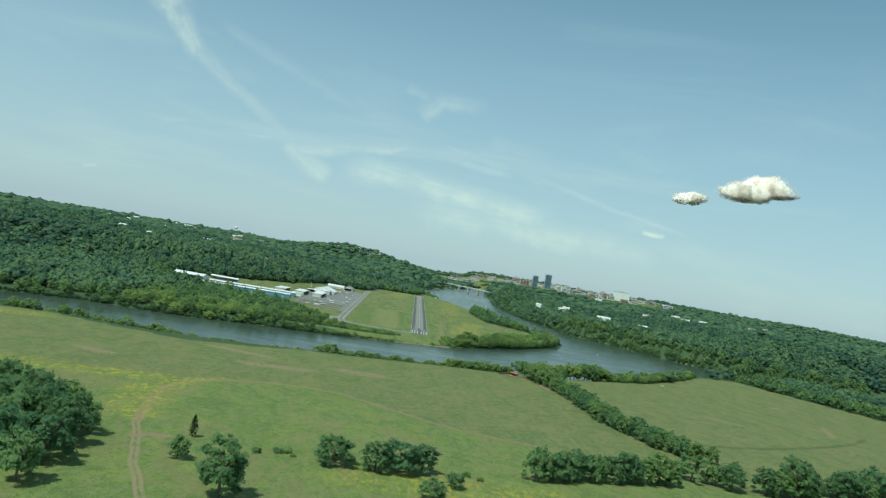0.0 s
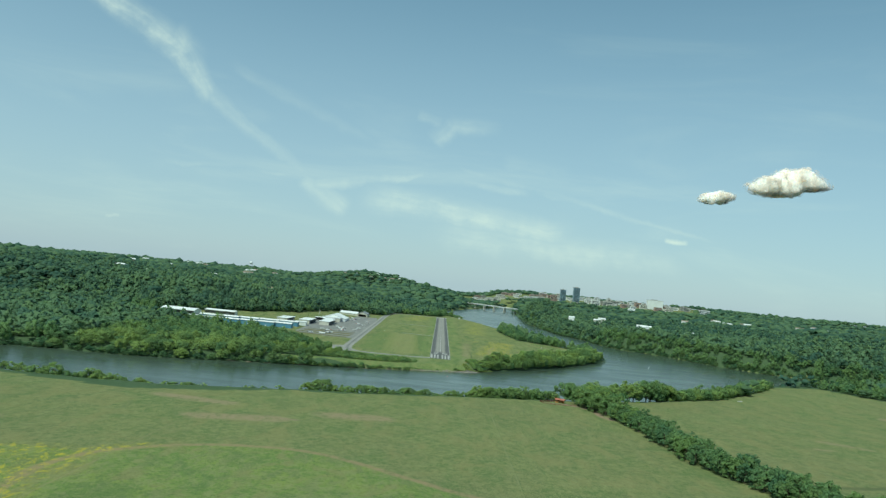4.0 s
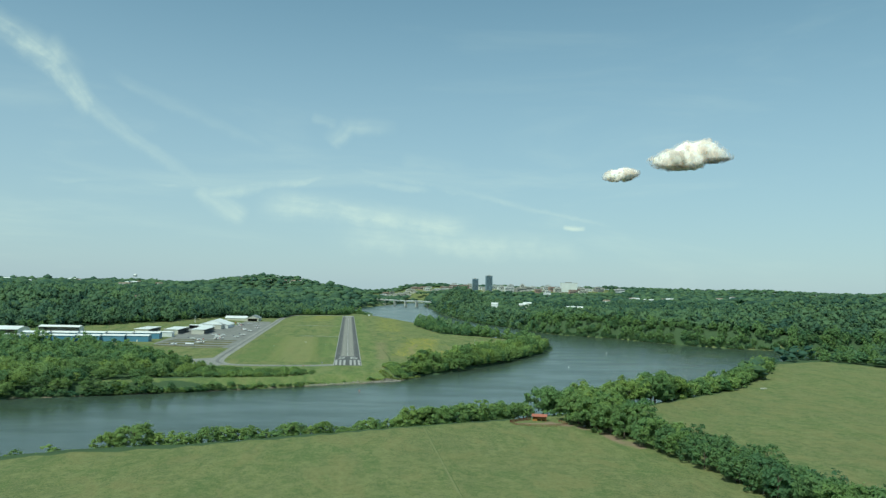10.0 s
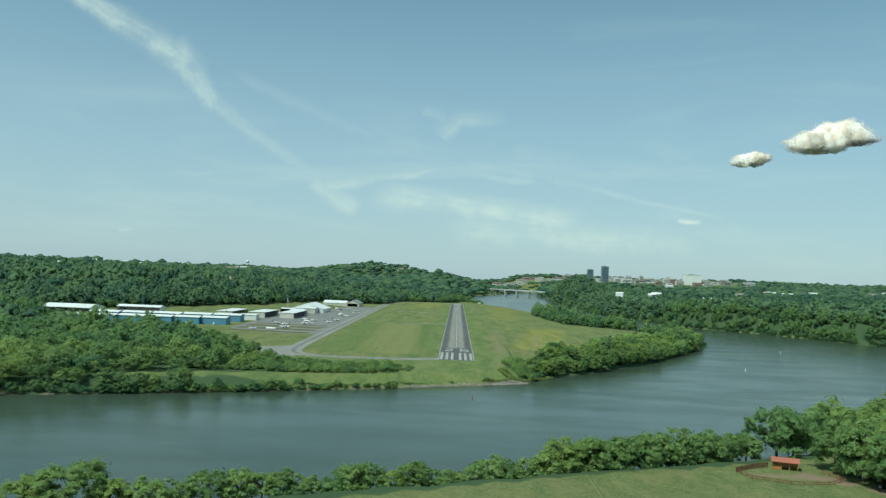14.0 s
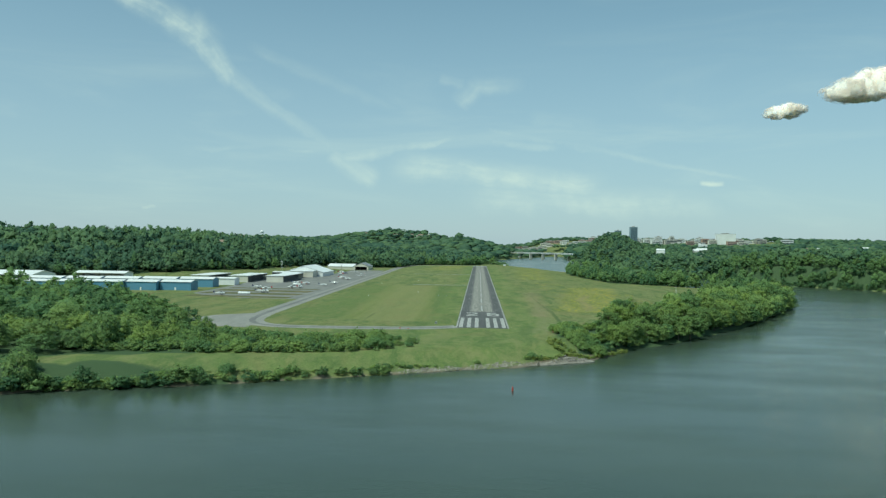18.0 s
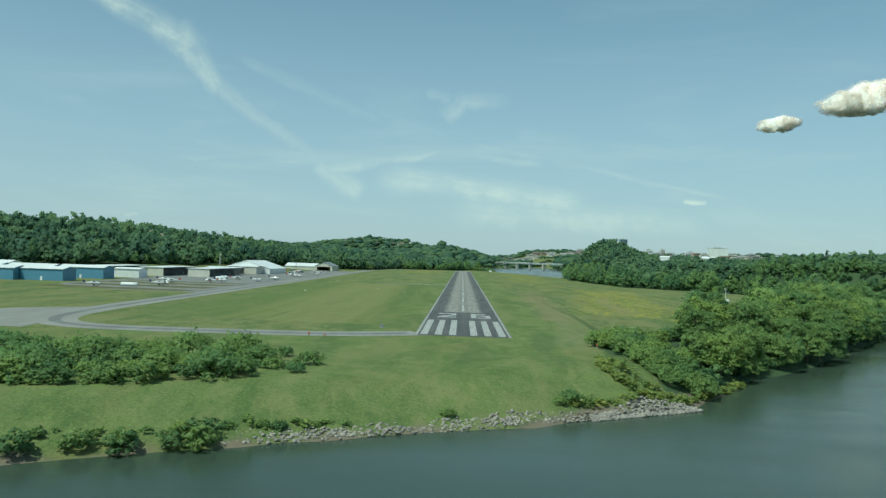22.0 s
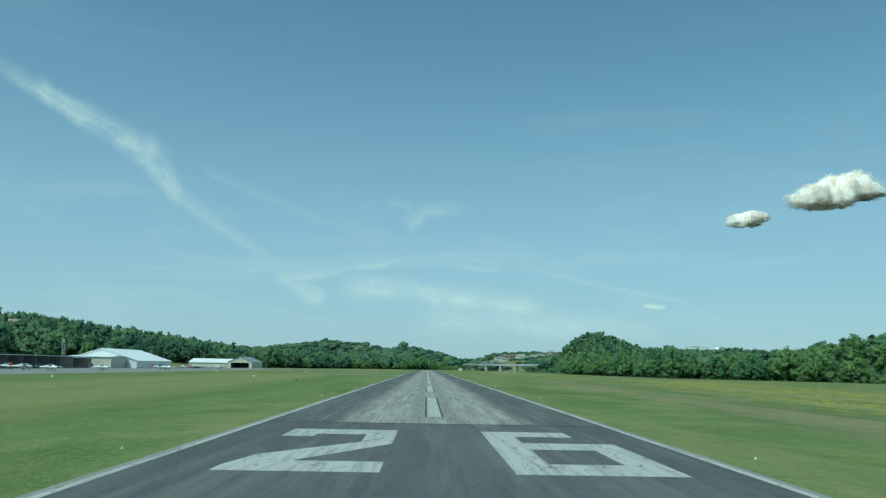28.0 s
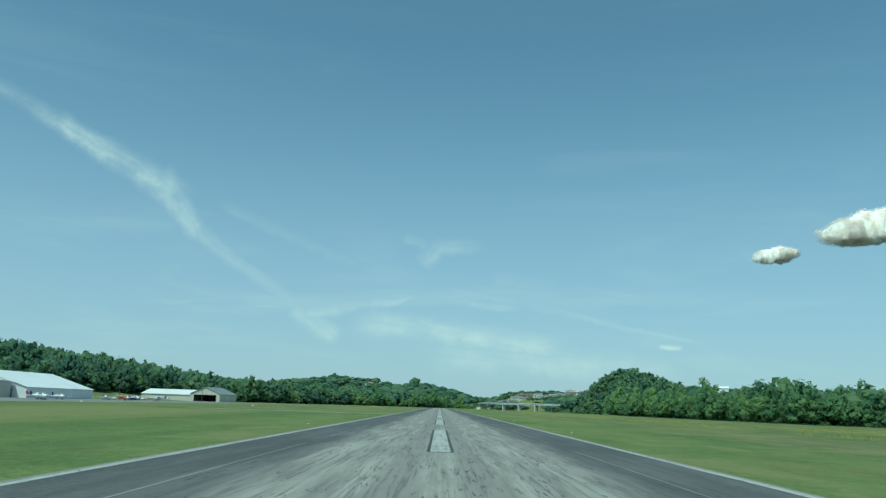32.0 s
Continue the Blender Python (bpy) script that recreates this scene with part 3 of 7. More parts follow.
def slab(points, z0, z1):
    """A flat plate with the outline given, from z0 up to z1."""
    bm = bmesh.new()
    lo = [bm.verts.new((x, y, z0)) for x, y in points]
    hi = [bm.verts.new((x, y, z1)) for x, y in points]
    n = len(points)
    bm.faces.new(hi)
    for i in range(n):
        bm.faces.new((lo[i], lo[(i + 1) % n], hi[(i + 1) % n], hi[i]))
    bmesh.ops.recalc_face_normals(bm, faces=bm.faces[:])
    return bm


def strip_outline(line, width):
    """The outline of a path of the given width along a line."""
    p = np.array(line, float)
    d = np.gradient(p, axis=0)
    d /= np.linalg.norm(d, axis=1)[:, None]
    side = np.stack([-d[:, 1], d[:, 0]], 1) * width / 2
    return [tuple(q) for q in np.concatenate([p + side, (p - side)[::-1]])]


def rounded(line, steps=6):
    """A smooth curve through the points of a line."""
    p = np.array(line, float)
    out = []
    for i in range(len(p) - 1):
        a, b = p[max(i - 1, 0)], p[i]
        c, d = p[i + 1], p[min(i + 2, len(p) - 1)]
        for s in np.linspace(0, 1, steps, endpoint=False):
            out.append(0.5 * ((2 * b) + (c - a) * s + (2 * a - 5 * b + 4 * c - d) * s * s + (3 * b - a - 3 * c + d) * s ** 3))
    out.append(p[-1])
    return [tuple(q) for q in out]


def inside(px, py, poly):
    """Which of the points lie in the polygon."""
    res = np.zeros(px.shape, bool)
    n = len(poly)
    for i in range(n):
        (x0, y0), (x1, y1) = poly[i], poly[(i + 1) % n]
        if y0 == y1:
            continue
        c = ((y0 > py) != (y1 > py)) & (px < (x1 - x0) * (py - y0) / (y1 - y0) + x0)
        res ^= c
    return res


def distance(px, py, line, closed=False):
    """How far the points lie from a line."""
    best = np.full(px.shape, 1e9)
    n = len(line)
    for i in range(n if closed else n - 1):
        (x0, y0), (x1, y1) = line[i], line[(i + 1) % n]
        dx, dy = x1 - x0, y1 - y0
        s = np.clip(((px - x0) * dx + (py - y0) * dy) / (dx * dx + dy * dy + 1e-9), 0, 1)
        best = np.minimum(best, np.hypot(px - x0 - s * dx, py - y0 - s * dy))
    return best


def sstep(x, lo, hi):
    s = np.clip((x - lo) / (hi - lo), 0, 1)
    return s * s * (3 - 2 * s)


def wave(x, y, size, seed=0.0):
    """A smooth uneven field of about -1 to 1."""
    a, b = x / size + seed * 1.7, y / size - seed * 2.3
    return (np.sin(a * 2.1 + 1.3 * np.sin(b * 1.7 + seed)) + np.sin(b * 2.6 + 1.1 * np.sin(a * 1.9 - seed)) + np.sin((a + b) * 1.37 + 2.0 * np.sin((a - b) * 0.83))) / 3


# ---- the plan ----
FIELD_SHORE = [(-2500, -900), (-1500, -600), (-700, -430), (-341, -362), (-302, -352), (-250, -360), (-188, -354), (-139, -335), (-101, -316), (-65, -307), (-6, -280), (41, -256),
               (92, -230), (130, -205), (165, -185), (255, -112), (330, -20), (385, 70), (450, 120), (560, 130), (900, 60), (2500, -100)]
FAR_SHORE = [(2500, 120), (900, 240), (700, 268), (560, 300), (488, 337), (426, 421), (398, 495), (331, 570), (308, 650), (300, 760), (262, 900), (250, 1100), (240, 1300), (255, 1700),
             (275, 2100), (300, 2450), (380, 3000)]
ISLAND_SHORE = [(300, 3000), (180, 2480), (110, 2200), (35, 1850), (0, 1600), (-8, 1400), (12, 1230), (64, 1090), (104, 930), (128, 800), (150, 720), (168, 620), (178, 520), (195, 430), (222, 345), (240, 262),
                (216, 219), (136, 78), (81, 2), (56, -25), (39, -56), (10, -73), (-22, -89), (-68, -113), (-137, -141), (-197, -165), (-260, -192), (-352, -200), (-430, -240), (-700, -300),
                (-1500, -450), (-2500, -720)]
RIVER = FIELD_SHORE + FAR_SHORE + ISLAND_SHORE
OPEN_FIELDS = [(-2500, -930), (-1500, -640), (-700, -460), (-341, -384), (-302, -373), (-250, -388), (-188, -396), (-139, -370), (-101, -340), (-65, -331), (-6, -301), (41, -277), (92, -252),
               (140, -222), (175, -200), (262, -130), (330, -45), (375, 35), (455, 75), (512, -30), (620, -190), (820, -420), (900, -1600), (-2500, -1600)]
AIRPORT = [(-85, -118), (-24, -90), (10, -74), (39, -57), (33, -44), (30, -8), (52, 34), (92, 88), (140, 160), (182, 250), (205, 330), (200, 366), (170, 402), (129, 443), (116, 560), (112, 640), (116, 720), (132, 790),
           (104, 930), (64, 1090), (14, 1190), (-6, 1062), (-112, 1012), (-122, 850), (-215, 800), (-262, 560), (-352, 430), (-436, 350), (-440, 262), (-345, 150), (-225, 112), (-140, 20), (-112, -25), (-96, -62)]
BANK_STRIP = [(-150, -121), (-139, -116), (-125, -109), (-107, -104.5), (-87, -102.5), (-68, -99), (-48, -94), (-30, -86)]
BUSH_BAND = [(-150, -104), (-94, -96), (-70, -90), (-47, -83), (-38, -77), (-53, -66), (-70, -54), (-86, -48), (-112, -22), (-135, 0), (-160, 20)]
CITY = [(150, 2950), (420, 3100), (600, 3120), (1300, 3120), (1500, 3500), (1400, 3760), (100, 3760), (60, 3300)]


def hump(x, y, cx, cy, sx, sy, h):
    return h * np.exp(-((x - cx) / sx) ** 2 - ((y - cy) / sy) ** 2)


def land(x, y):
    """The height of the dry land, before the river is cut in."""
    z = np.zeros_like(x)
    field = sstep(-y, 225, 300) * 1.6 + sstep(-y, 300, 760) * 4.0
    z += np.where(y < -120, field, 0)
    z += sstep(x, 170, 330) * sstep(y, -230, 0) * np.where(y < 150, 2.0, 0)
    # woods behind the hangars and the long ridges
    left = sstep(-x - 0.05 * (y - 400), 150, 430) * sstep(y + 0.5 * (-x - 250), 430, 760) * 32
    left += sstep(-x, 450, 1100) * sstep(y, 250, 900) * (10 + 5 * wave(x, y, 260, 1))
    left = np.maximum(left, sstep(y, 1000, 1350) * sstep(-x, 0, 260) * (13 + 5 * wave(x, y, 180, 2)))
    left = np.maximum(left, sstep(y, 2200, 3500) * sstep(-x, -150, 300) * (38 + 8 * wave(x, y, 420, 3)))
    left += hump(x, y, -390, 3450, 300, 420, 50) + hump(x, y, -140, 2700, 160, 300, 22) + hump(x, y, -1150, 3300, 420, 500, 8)
    z += left
    # the far bank
    far = sstep(x - 246 - 0.01 * y, 0, 48) * sstep(y, 180, 420)
    z += far * (11 + 5 * wave(x, y, 150, 4))
    z += hump(x, y, 287, 1450, 48, 230, 43) + hump(x, y, -40, 2450, 130, 350, 40) + hump(x, y, 450, 1380, 170, 260, 11)
    right = sstep(x - 0.05 * y, 420, 1300) * sstep(y + 0.35 * x, 350, 900)
    z += right * (22 + 9 * wave(x, y, 330, 5))
    z += hump(x, y, 780, 540, 230, 200, 35) + hump(x, y, 400, 600, 70, 140, 9)
    z += sstep(x, 560, 1100) * sstep(-y, -220, 300) * (10 + 6 * wave(x, y, 240, 6))
    z += sstep(y, 2400, 3400) * sstep(x, 80, 500) * (40 + 4 * wave(x, y, 500, 7)) * (1 - 0.6 * right)
    z += sstep(np.hypot(x, y + 400), 3700, 4500) * (24 + 8 * wave(x, y, 700, 8)) * sstep(x, -600, 100)
    return z


def ground_height(x, y):
    d = distance(x, y, RIVER, True)
    wet = inside(x, y, RIVER)
    sd = np.where(wet, -d, d) + 1.4 * wave(x, y, 9, 9) + 0.8 * wave(x, y, 3.7, 10)
    z = land(x, y)
    dry = WATER_Z + (z - WATER_Z) * sstep(sd, -1.0, 17.0)
    bed = WATER_Z - np.clip(-sd * 0.35, 0, 3.5)
    return np.where(sd < 0, np.minimum(bed, dry), np.maximum(dry, WATER_Z + 0.12 * np.clip(sd, 0, 4))), sd


def axis(lo, fine_lo, fine_hi, hi, step, grow=1.16, cap=160.0):
    mid = np.arange(fine_lo, fine_hi + 0.1, step)

    def tail(start, end, sign):
        out, s, v = [], step, start
        while sign * (end - v) > 0:
            s = min(s * grow, cap)
            v += sign * s
            out.append(v)
        return out

    return np.array(tail(fine_lo, lo, -1)[::-1] + list(mid) + tail(fine_hi, hi, 1))


def band(x, y, line, width, soft):
    return 1 - sstep(distance(x, y, line), width, width + soft)


def signed(px, py, line):
    """Distance from a line, below zero on its left side."""
    best, side = np.full(px.shape, 1e9), np.ones(px.shape)
    for (x0, y0), (x1, y1) in zip(line, line[1:]):
        dx, dy = x1 - x0, y1 - y0
        s = np.clip(((px - x0) * dx + (py - y0) * dy) / (dx * dx + dy * dy), 0, 1)
        d = np.hypot(px - x0 - s * dx, py - y0 - s * dy)
        near = d < best
        side = np.where(near, np.where(dx * (py - y0) - dy * (px - x0) > 0, -1.0, 1.0), side)
        best = np.minimum(best, d)
    return np.clip(best * side, -40, 40)


FARM_TRACK = [(-127, -664), (-127, -671), (-119, -692), (-107, -730), (-99, -747), (-92, -764), (-84, -800)]
FIELD_ARC = rounded([(-127, -671), (-136, -624), (-140, -584), (-130, -553), (-99, -525), (-56, -519), (-15, -546), (18, -570), (58, -579), (100, -588)], 4)
DARK_ARC = rounded([(150, -486), (172, -483), (223, -470), (295, -421), (378, -349), (420, -300)], 4)
NEAR_GRASS = [(-700, -690), (-260, -590), (-206, -572), (-147, -557)] + FIELD_ARC[12:] + [(150, -612), (200, -606), (300, -552), (430, -512), (560, -470), (900, -700), (900, -1600), (-700, -1600)]


def build_ground():
    xs = axis(-5200, -400, 470, 5200, 5.4)
    ys = axis(-1900, -770, 1060, 5000, 5.8)
    gx, gy = np.meshgrid(xs, ys)
    z, sd = ground_height(gx, gy)
    nx, ny = len(xs), len(ys)
    verts = np.stack([gx, gy, z], -1).reshape(-1, 3)
    i = np.arange(nx * ny).reshape(ny, nx)
    faces = np.stack([i[:-1, :-1], i[:-1, 1:], i[1:, 1:], i[1:, :-1]], -1).reshape(-1, 4)
    me = mesh_of("ground", verts, faces, GROUND, True)
    open_land = inside(gx, gy, OPEN_FIELDS) | inside(gx, gy, AIRPORT)
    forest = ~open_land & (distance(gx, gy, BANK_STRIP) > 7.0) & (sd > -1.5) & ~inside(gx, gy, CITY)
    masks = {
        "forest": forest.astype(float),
        "hay": inside(gx, gy, OPEN_FIELDS).astype(float),
        "mown": (inside(gx, gy, [(-97, 30), (-22, 20), (-22, 330), (-97, 340)]) & (gy > 12)).astype(float) * 0.9,
        "lush": np.maximum(band(gx, gy, [(-16, 0), (-16, 1000)], 5, 3), np.maximum(band(gx, gy, [(18, 0), (18, 1000)], 7, 4), inside(gx, gy, [(-150, -130), (45, -70), (40, 0), (-120, -20)]) * 0.8)),
        "track": signed(gx, gy, FARM_TRACK),
        "arc": signed(gx, gy, FIELD_ARC),
        "dark_arc": signed(gx, gy, DARK_ARC),
        "near_grass": inside(gx, gy, NEAR_GRASS).astype(float),
        "flower": np.maximum.reduce([band(gx, gy, [(60, 105), (66, 130), (76, 205), (92, 330)], 7, 24) * 0.84, band(gx, gy, [(78, 72), (84, 100), (100, 150)], 3, 16) * 0.8, band(gx, gy, [(60, 500), (75, 900)], 6, 36) * 0.55, band(gx, gy, [(-60, 780), (-40, 1000)], 10, 35) * 0.6,
                                     band(gx, gy, [(-260, -582), (-200, -578), (-150, -566)], 6, 18) * 0.66, band(gx, gy, [(-146, -566), (-143, -620), (-134, -655)], 5, 22) * 0.66, band(gx, gy, [(-135, -551), (-118, -536)], 2, 8) * 0.66,
                                     band(gx, gy, [(-420, -450), (-300, -395)], 9, 10) * 0.7, band(gx, gy, [(-20, -700), (60, -690)], 12, 20) * 0.55]),
        "swale": np.clip(distance(gx, gy, [(29, -14), (33, 8), (36.5, 40), (37, 75), (40, 130), (52, 220)]) * np.where(gx < 37 - 0.0 * gy, 1, -1), -30, 30),
        "mow_edge": np.minimum(distance(gx, gy, [(-55, 20), (-54.5, 62), (-46, 74), (-34, 80)]), np.minimum(distance(gx, gy, [(-97, 150), (-60, 120), (-24, 118)]), distance(gx, gy, [(-24, 30), (-24, 330), (-90, 345)]))),
        "dry": np.maximum.reduce([band(gx, gy, [(-161, -406), (-122, -414)], 3, 9) * 0.85, band(gx, gy, [(-124, -460), (-86, -448)], 4, 10) * 0.8, band(gx, gy, [(240, -362), (250, -364)], 1.5, 4) * 0.9, band(gx, gy, [(-219, -508), (-203, -513)], 4, 8) * 0.85, band(gx, gy, [(400, -160), (408, -149)], 3, 6) * 0.8, band(gx, gy, [(404, -255), (379, -321)], 1.5, 5) * 0.75, band(gx, gy, [(-60, -420), (-35, -415)], 5, 12) * 0.75,
                                  band(gx, gy, [(262, -330), (285, -345)], 2, 6) * 0.8, band(gx, gy, [(60, 100), (66, 190), (78, 240)], 1.5, 4) * 0.6, band(gx, gy, [(30, 60), (38, 260)], 3, 8) * 0.5]),
        "dirt": np.maximum.reduce([band(gx, gy, [(-93, -442), (-74, -443.5)], 0.5, 4.5) * 0.8, band(gx, gy, [(-119, -694), (-107, -687)], 1.2, 2.6) * 0.9, band(gx, gy, [(96, -268), (103, -276), (112, -290), (117, -330)], 1.2, 4.0) * 0.85,
                                   band(gx, gy, [(84, -270), (95, -273)], 2.5, 4.0) * 0.7]),
        "shore": ((sd > -2) & (sd < np.where(gx > 20, 3.4, 2.0)) & (gx > -24) & (gx < 62) & (gy > -125) & (gy < -30)).astype(float) * 0.8 + ((sd > -2) & (sd < 1.2) & (gx > -190) & (gx < -24) & (gy > -170) & (gy < -70)) * 0.8,
    }
    for key, val in masks.items():
        a = me.attributes.new(key, "FLOAT", "POINT")
        a.data.foreach_set("value", np.asarray(val, dtype=np.float32).ravel())
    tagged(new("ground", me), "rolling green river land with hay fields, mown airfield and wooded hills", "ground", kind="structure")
    w = 5200
    part_me = mesh_of("water", [(-w, -1900, WATER_Z), (w, -1900, WATER_Z), (w, 3200, WATER_Z), (-w, 3200, WATER_Z)], [(0, 1, 2, 3)], WATER)
    tagged(new("water", part_me), "calm grey-green river water with light ripples", "river", kind="structure")


build_ground()


# ---- runway, taxiways and apron ----
def flat(name, points, z, mat, parent=None, label=""):
    """A thin painted sheet or pavement on the ground."""
    me = mesh_bm(name, slab(points, z - 0.03, z), mat)
    ob = new(name, me)
    if parent:
        ob.parent = parent
    if label:
        tagged(ob, label)
    return ob


def rect(x0, x1, y0, y1):
    return [(x0, y0), (x1, y0), (x1, y1), (x0, y1)]


TAR = asphalt("black_seal", (0.050, 0.051, 0.053), (0.078, 0.079, 0.080))


APRON_DARK = asphalt("worn_asphalt", (0.130, 0.129, 0.124), (0.190, 0.186, 0.176))


def build_runway():
    run = flat("runway", rect(-11.15, 11.15, -2.0, 1026.0), 0.06, RUNWAY)
    tagged(run, "dark worn asphalt runway with white markings", "runway", kind="structure")
    z = 0.066
    for i in range(3):
        for side in (-1, 1):
            x0 = side * (1.70 + i * 3.40)
            x1 = side * (1.70 + i * 3.40 + 1.70)
            flat("threshold_stripe", rect(min(x0, x1), max(x0, x1), 0.2, 44.9), z, PAINT, run)
            flat("threshold_stripe", rect(min(x0, x1), max(x0, x1), 980.0, 1023.0), z, PAINT, run)
    for side in (-1, 1):
        flat("edge_line", rect(side * 10.95 - 0.16, side * 10.95 + 0.16, -1.6, 1025.0), z, PAINT, run)
        flat("edge_strip", rect(side * 11.30 - 0.16, side * 11.30 + 0.16, -2.0, 1026.0), 0.045, TAXI, run, "pale weathered pavement edge")
    y = 86.8
    while y < 940:
        flat("stripe_border", rect(-0.70, 0.70, y - 0.3, y + 37.3), 0.0625, TAR, run, "black painted border of a centre stripe")
        flat("centre_line_stripe", rect(-0.52, 0.52, y, y + 37.0), z, PAINT, run)
        y += 58.9
    # the digits, upright for one who comes in to land
    y0, y1, w = 56.1, 74.2, 1.18

    def digit(name, polys):
        bm = bmesh.new()
        for poly in polys:
            f = bm.faces.new([bm.verts.new((px, py, z)) for px, py in poly])
            if f.normal.z < 0:
                f.normal_flip()
        bm.normal_update()
        for f in bm.faces:
            if f.normal.z < 0:
                f.normal_flip()
        part(name, bm, PAINT, run)

    a, b = -8.0, -2.2
    h = y1 - y0
    bar = h * 0.17
    digit("digit_two", [
        [(a, y0), (b, y0), (b, y0 + bar), (a + 2.3, y0 + bar), (a + 0.9, y0 + bar), (a, y0 + bar * 0.5)],
        [(a, y0 + bar * 0.5), (a + 0.9, y0 + bar + 0.01), (a + 2.3, y0 + bar + 0.01), (b, y0 + h * 0.56), (b, y0 + h * 0.76), (b - w * 1.1, y0 + h * 0.62), (a + 0.6, y0 + h * 0.28)],
        [(b - w * 1.3, y0 + h * 0.62), (b, y0 + h * 0.761), (b, y1), (b - w * 1.3, y1 - 0.01)],
        [(a, y1), (a, y1 - bar * 1.5), (a + w * 1.4, y1 - bar * 1.5), (a + w * 1.4, y1 - bar), (b - w * 1.31, y1 - bar), (b - w * 1.31, y1)],
    ])
    a, b = 2.5, 8.6
    digit("digit_six", [
        [(a, y0), (a + w * 1.35, y0), (a + w * 1.35, y1), (a, y1)],
        [(a + w * 1.36, y0), (b, y0), (b, y0 + bar), (a + w * 1.36, y0 + bar)],
        [(b - w * 1.35, y0 + bar + 0.01), (b, y0 + bar + 0.01), (b, y0 + h * 0.64), (b - w * 1.35, y0 + h * 0.64)],
        [(a + w * 1.36, y0 + h * 0.64 - bar), (b - w * 1.36, y0 + h * 0.64 - bar), (b - w * 1.36, y0 + h * 0.64), (a + w * 1.36, y0 + h * 0.64)],
        [(a + w * 1.36, y1 - bar), (b - w * 1.2, y1 - bar), (b - w * 1.2, y1), (a + w * 1.36, y1)],
    ])
    for x in (-7.6, 7.6):
        for y in range(82, 1000, 46):
            flat("joint_line", rect(x - 0.035, x + 0.035, y, y + 38 - (y * 7) % 15), 0.0624, TAXI, run, "pale worn joint along the runway")
    flat("seal_joint", rect(-10.7, 10.7, 79.2, 80.0), 0.0622, TAR, run, "dark sealed joint across the runway")
    return run


def build_taxiways():
    entry = rounded([(-10.5, 2.5), (-30, -6.5), (-60, -9.5), (-86, -8), (-101, 6), (-107, 40), (-109, 120), (-112, 300), (-117, 600), (-121, 860), (-110, 985), (-60, 1017), (-11, 1021)], 8)
    tw = flat("taxiway", strip_outline(entry, 10.5), 0.035, TAXI)
    flat("wear_strip", strip_outline(entry[2:], 2.8), 0.041, APRON_DARK, tw, "darker worn strip along the taxiway")
    tagged(tw, "pale grey asphalt taxiway curving off the runway end", "taxiway", kind="structure")
    pad = flat("run_up_pad", [(-97, -16), (-112, -14), (-134, 12), (-128, 34), (-113, 48), (-102, 30)], 0.025, TAXI)
    tagged(pad, "pale asphalt run-up pad beside the taxiway", "pavement", kind="structure")
    for k, y in enumerate((352, 604)):
        link = flat("link_path", rect(-60 - 20 * k, -11.6, y, y + 5.5), 0.02, TAXI)
        tagged(link, "narrow weathered grey path to the runway edge", "path", kind="structure")
    ap = flat("apron", [(-114, 150), (-150, 150), (-178, 165), (-196, 190), (-200, 300), (-212, 420), (-222, 560), (-205, 690), (-128, 700), (-118, 560), (-113, 300)], 0.03, APRON)
    tagged(ap, "grey asphalt aircraft apron in front of the hangars", "apron", kind="structure")
    for y, wide in ((160, 15.0), (191, 17.0), (223, 19.0), (251, 9.0)):
        g = flat("grass_island", strip_outline([(-192, y + 7), (-122, y)], wide), 0.05, GROUND)
        tagged(g, "narrow strip of green grass on the apron", "grass", kind="structure")


build_runway()
build_taxiways()


# ---- trees ----
def ico(sub):
    bm = bmesh.new()
    bmesh.ops.create_icosphere(bm, subdivisions=sub, radius=1.0)
    v = np.array([p.co[:] for p in bm.verts])
    f = np.array([[q.index for q in p.verts] for p in bm.faces])
    bm.free()
    return v, f


ICO = {k: ico(k) for k in (1, 2, 3)}


def lumpy(v, rng, amount):
    """Push the points of a unit ball in and out unevenly."""
    out = np.ones(len(v))
    for _ in range(5):
        k = rng.normal(size=3) * rng.uniform(1.6, 4.2)
        out += amount / 2.2 * np.sin(v @ k + rng.uniform(0, 6.28))
    return v * out[:, None]


OCTA = (np.array([(1, 0, 0), (-1, 0, 0), (0, 1, 0), (0, -1, 0), (0, 0, 1), (0, 0, -1)], float),
        np.array([(0, 2, 4), (2, 1, 4), (1, 3, 4), (3, 0, 4), (2, 0, 5), (1, 2, 5), (3, 1, 5), (0, 3, 5)]))


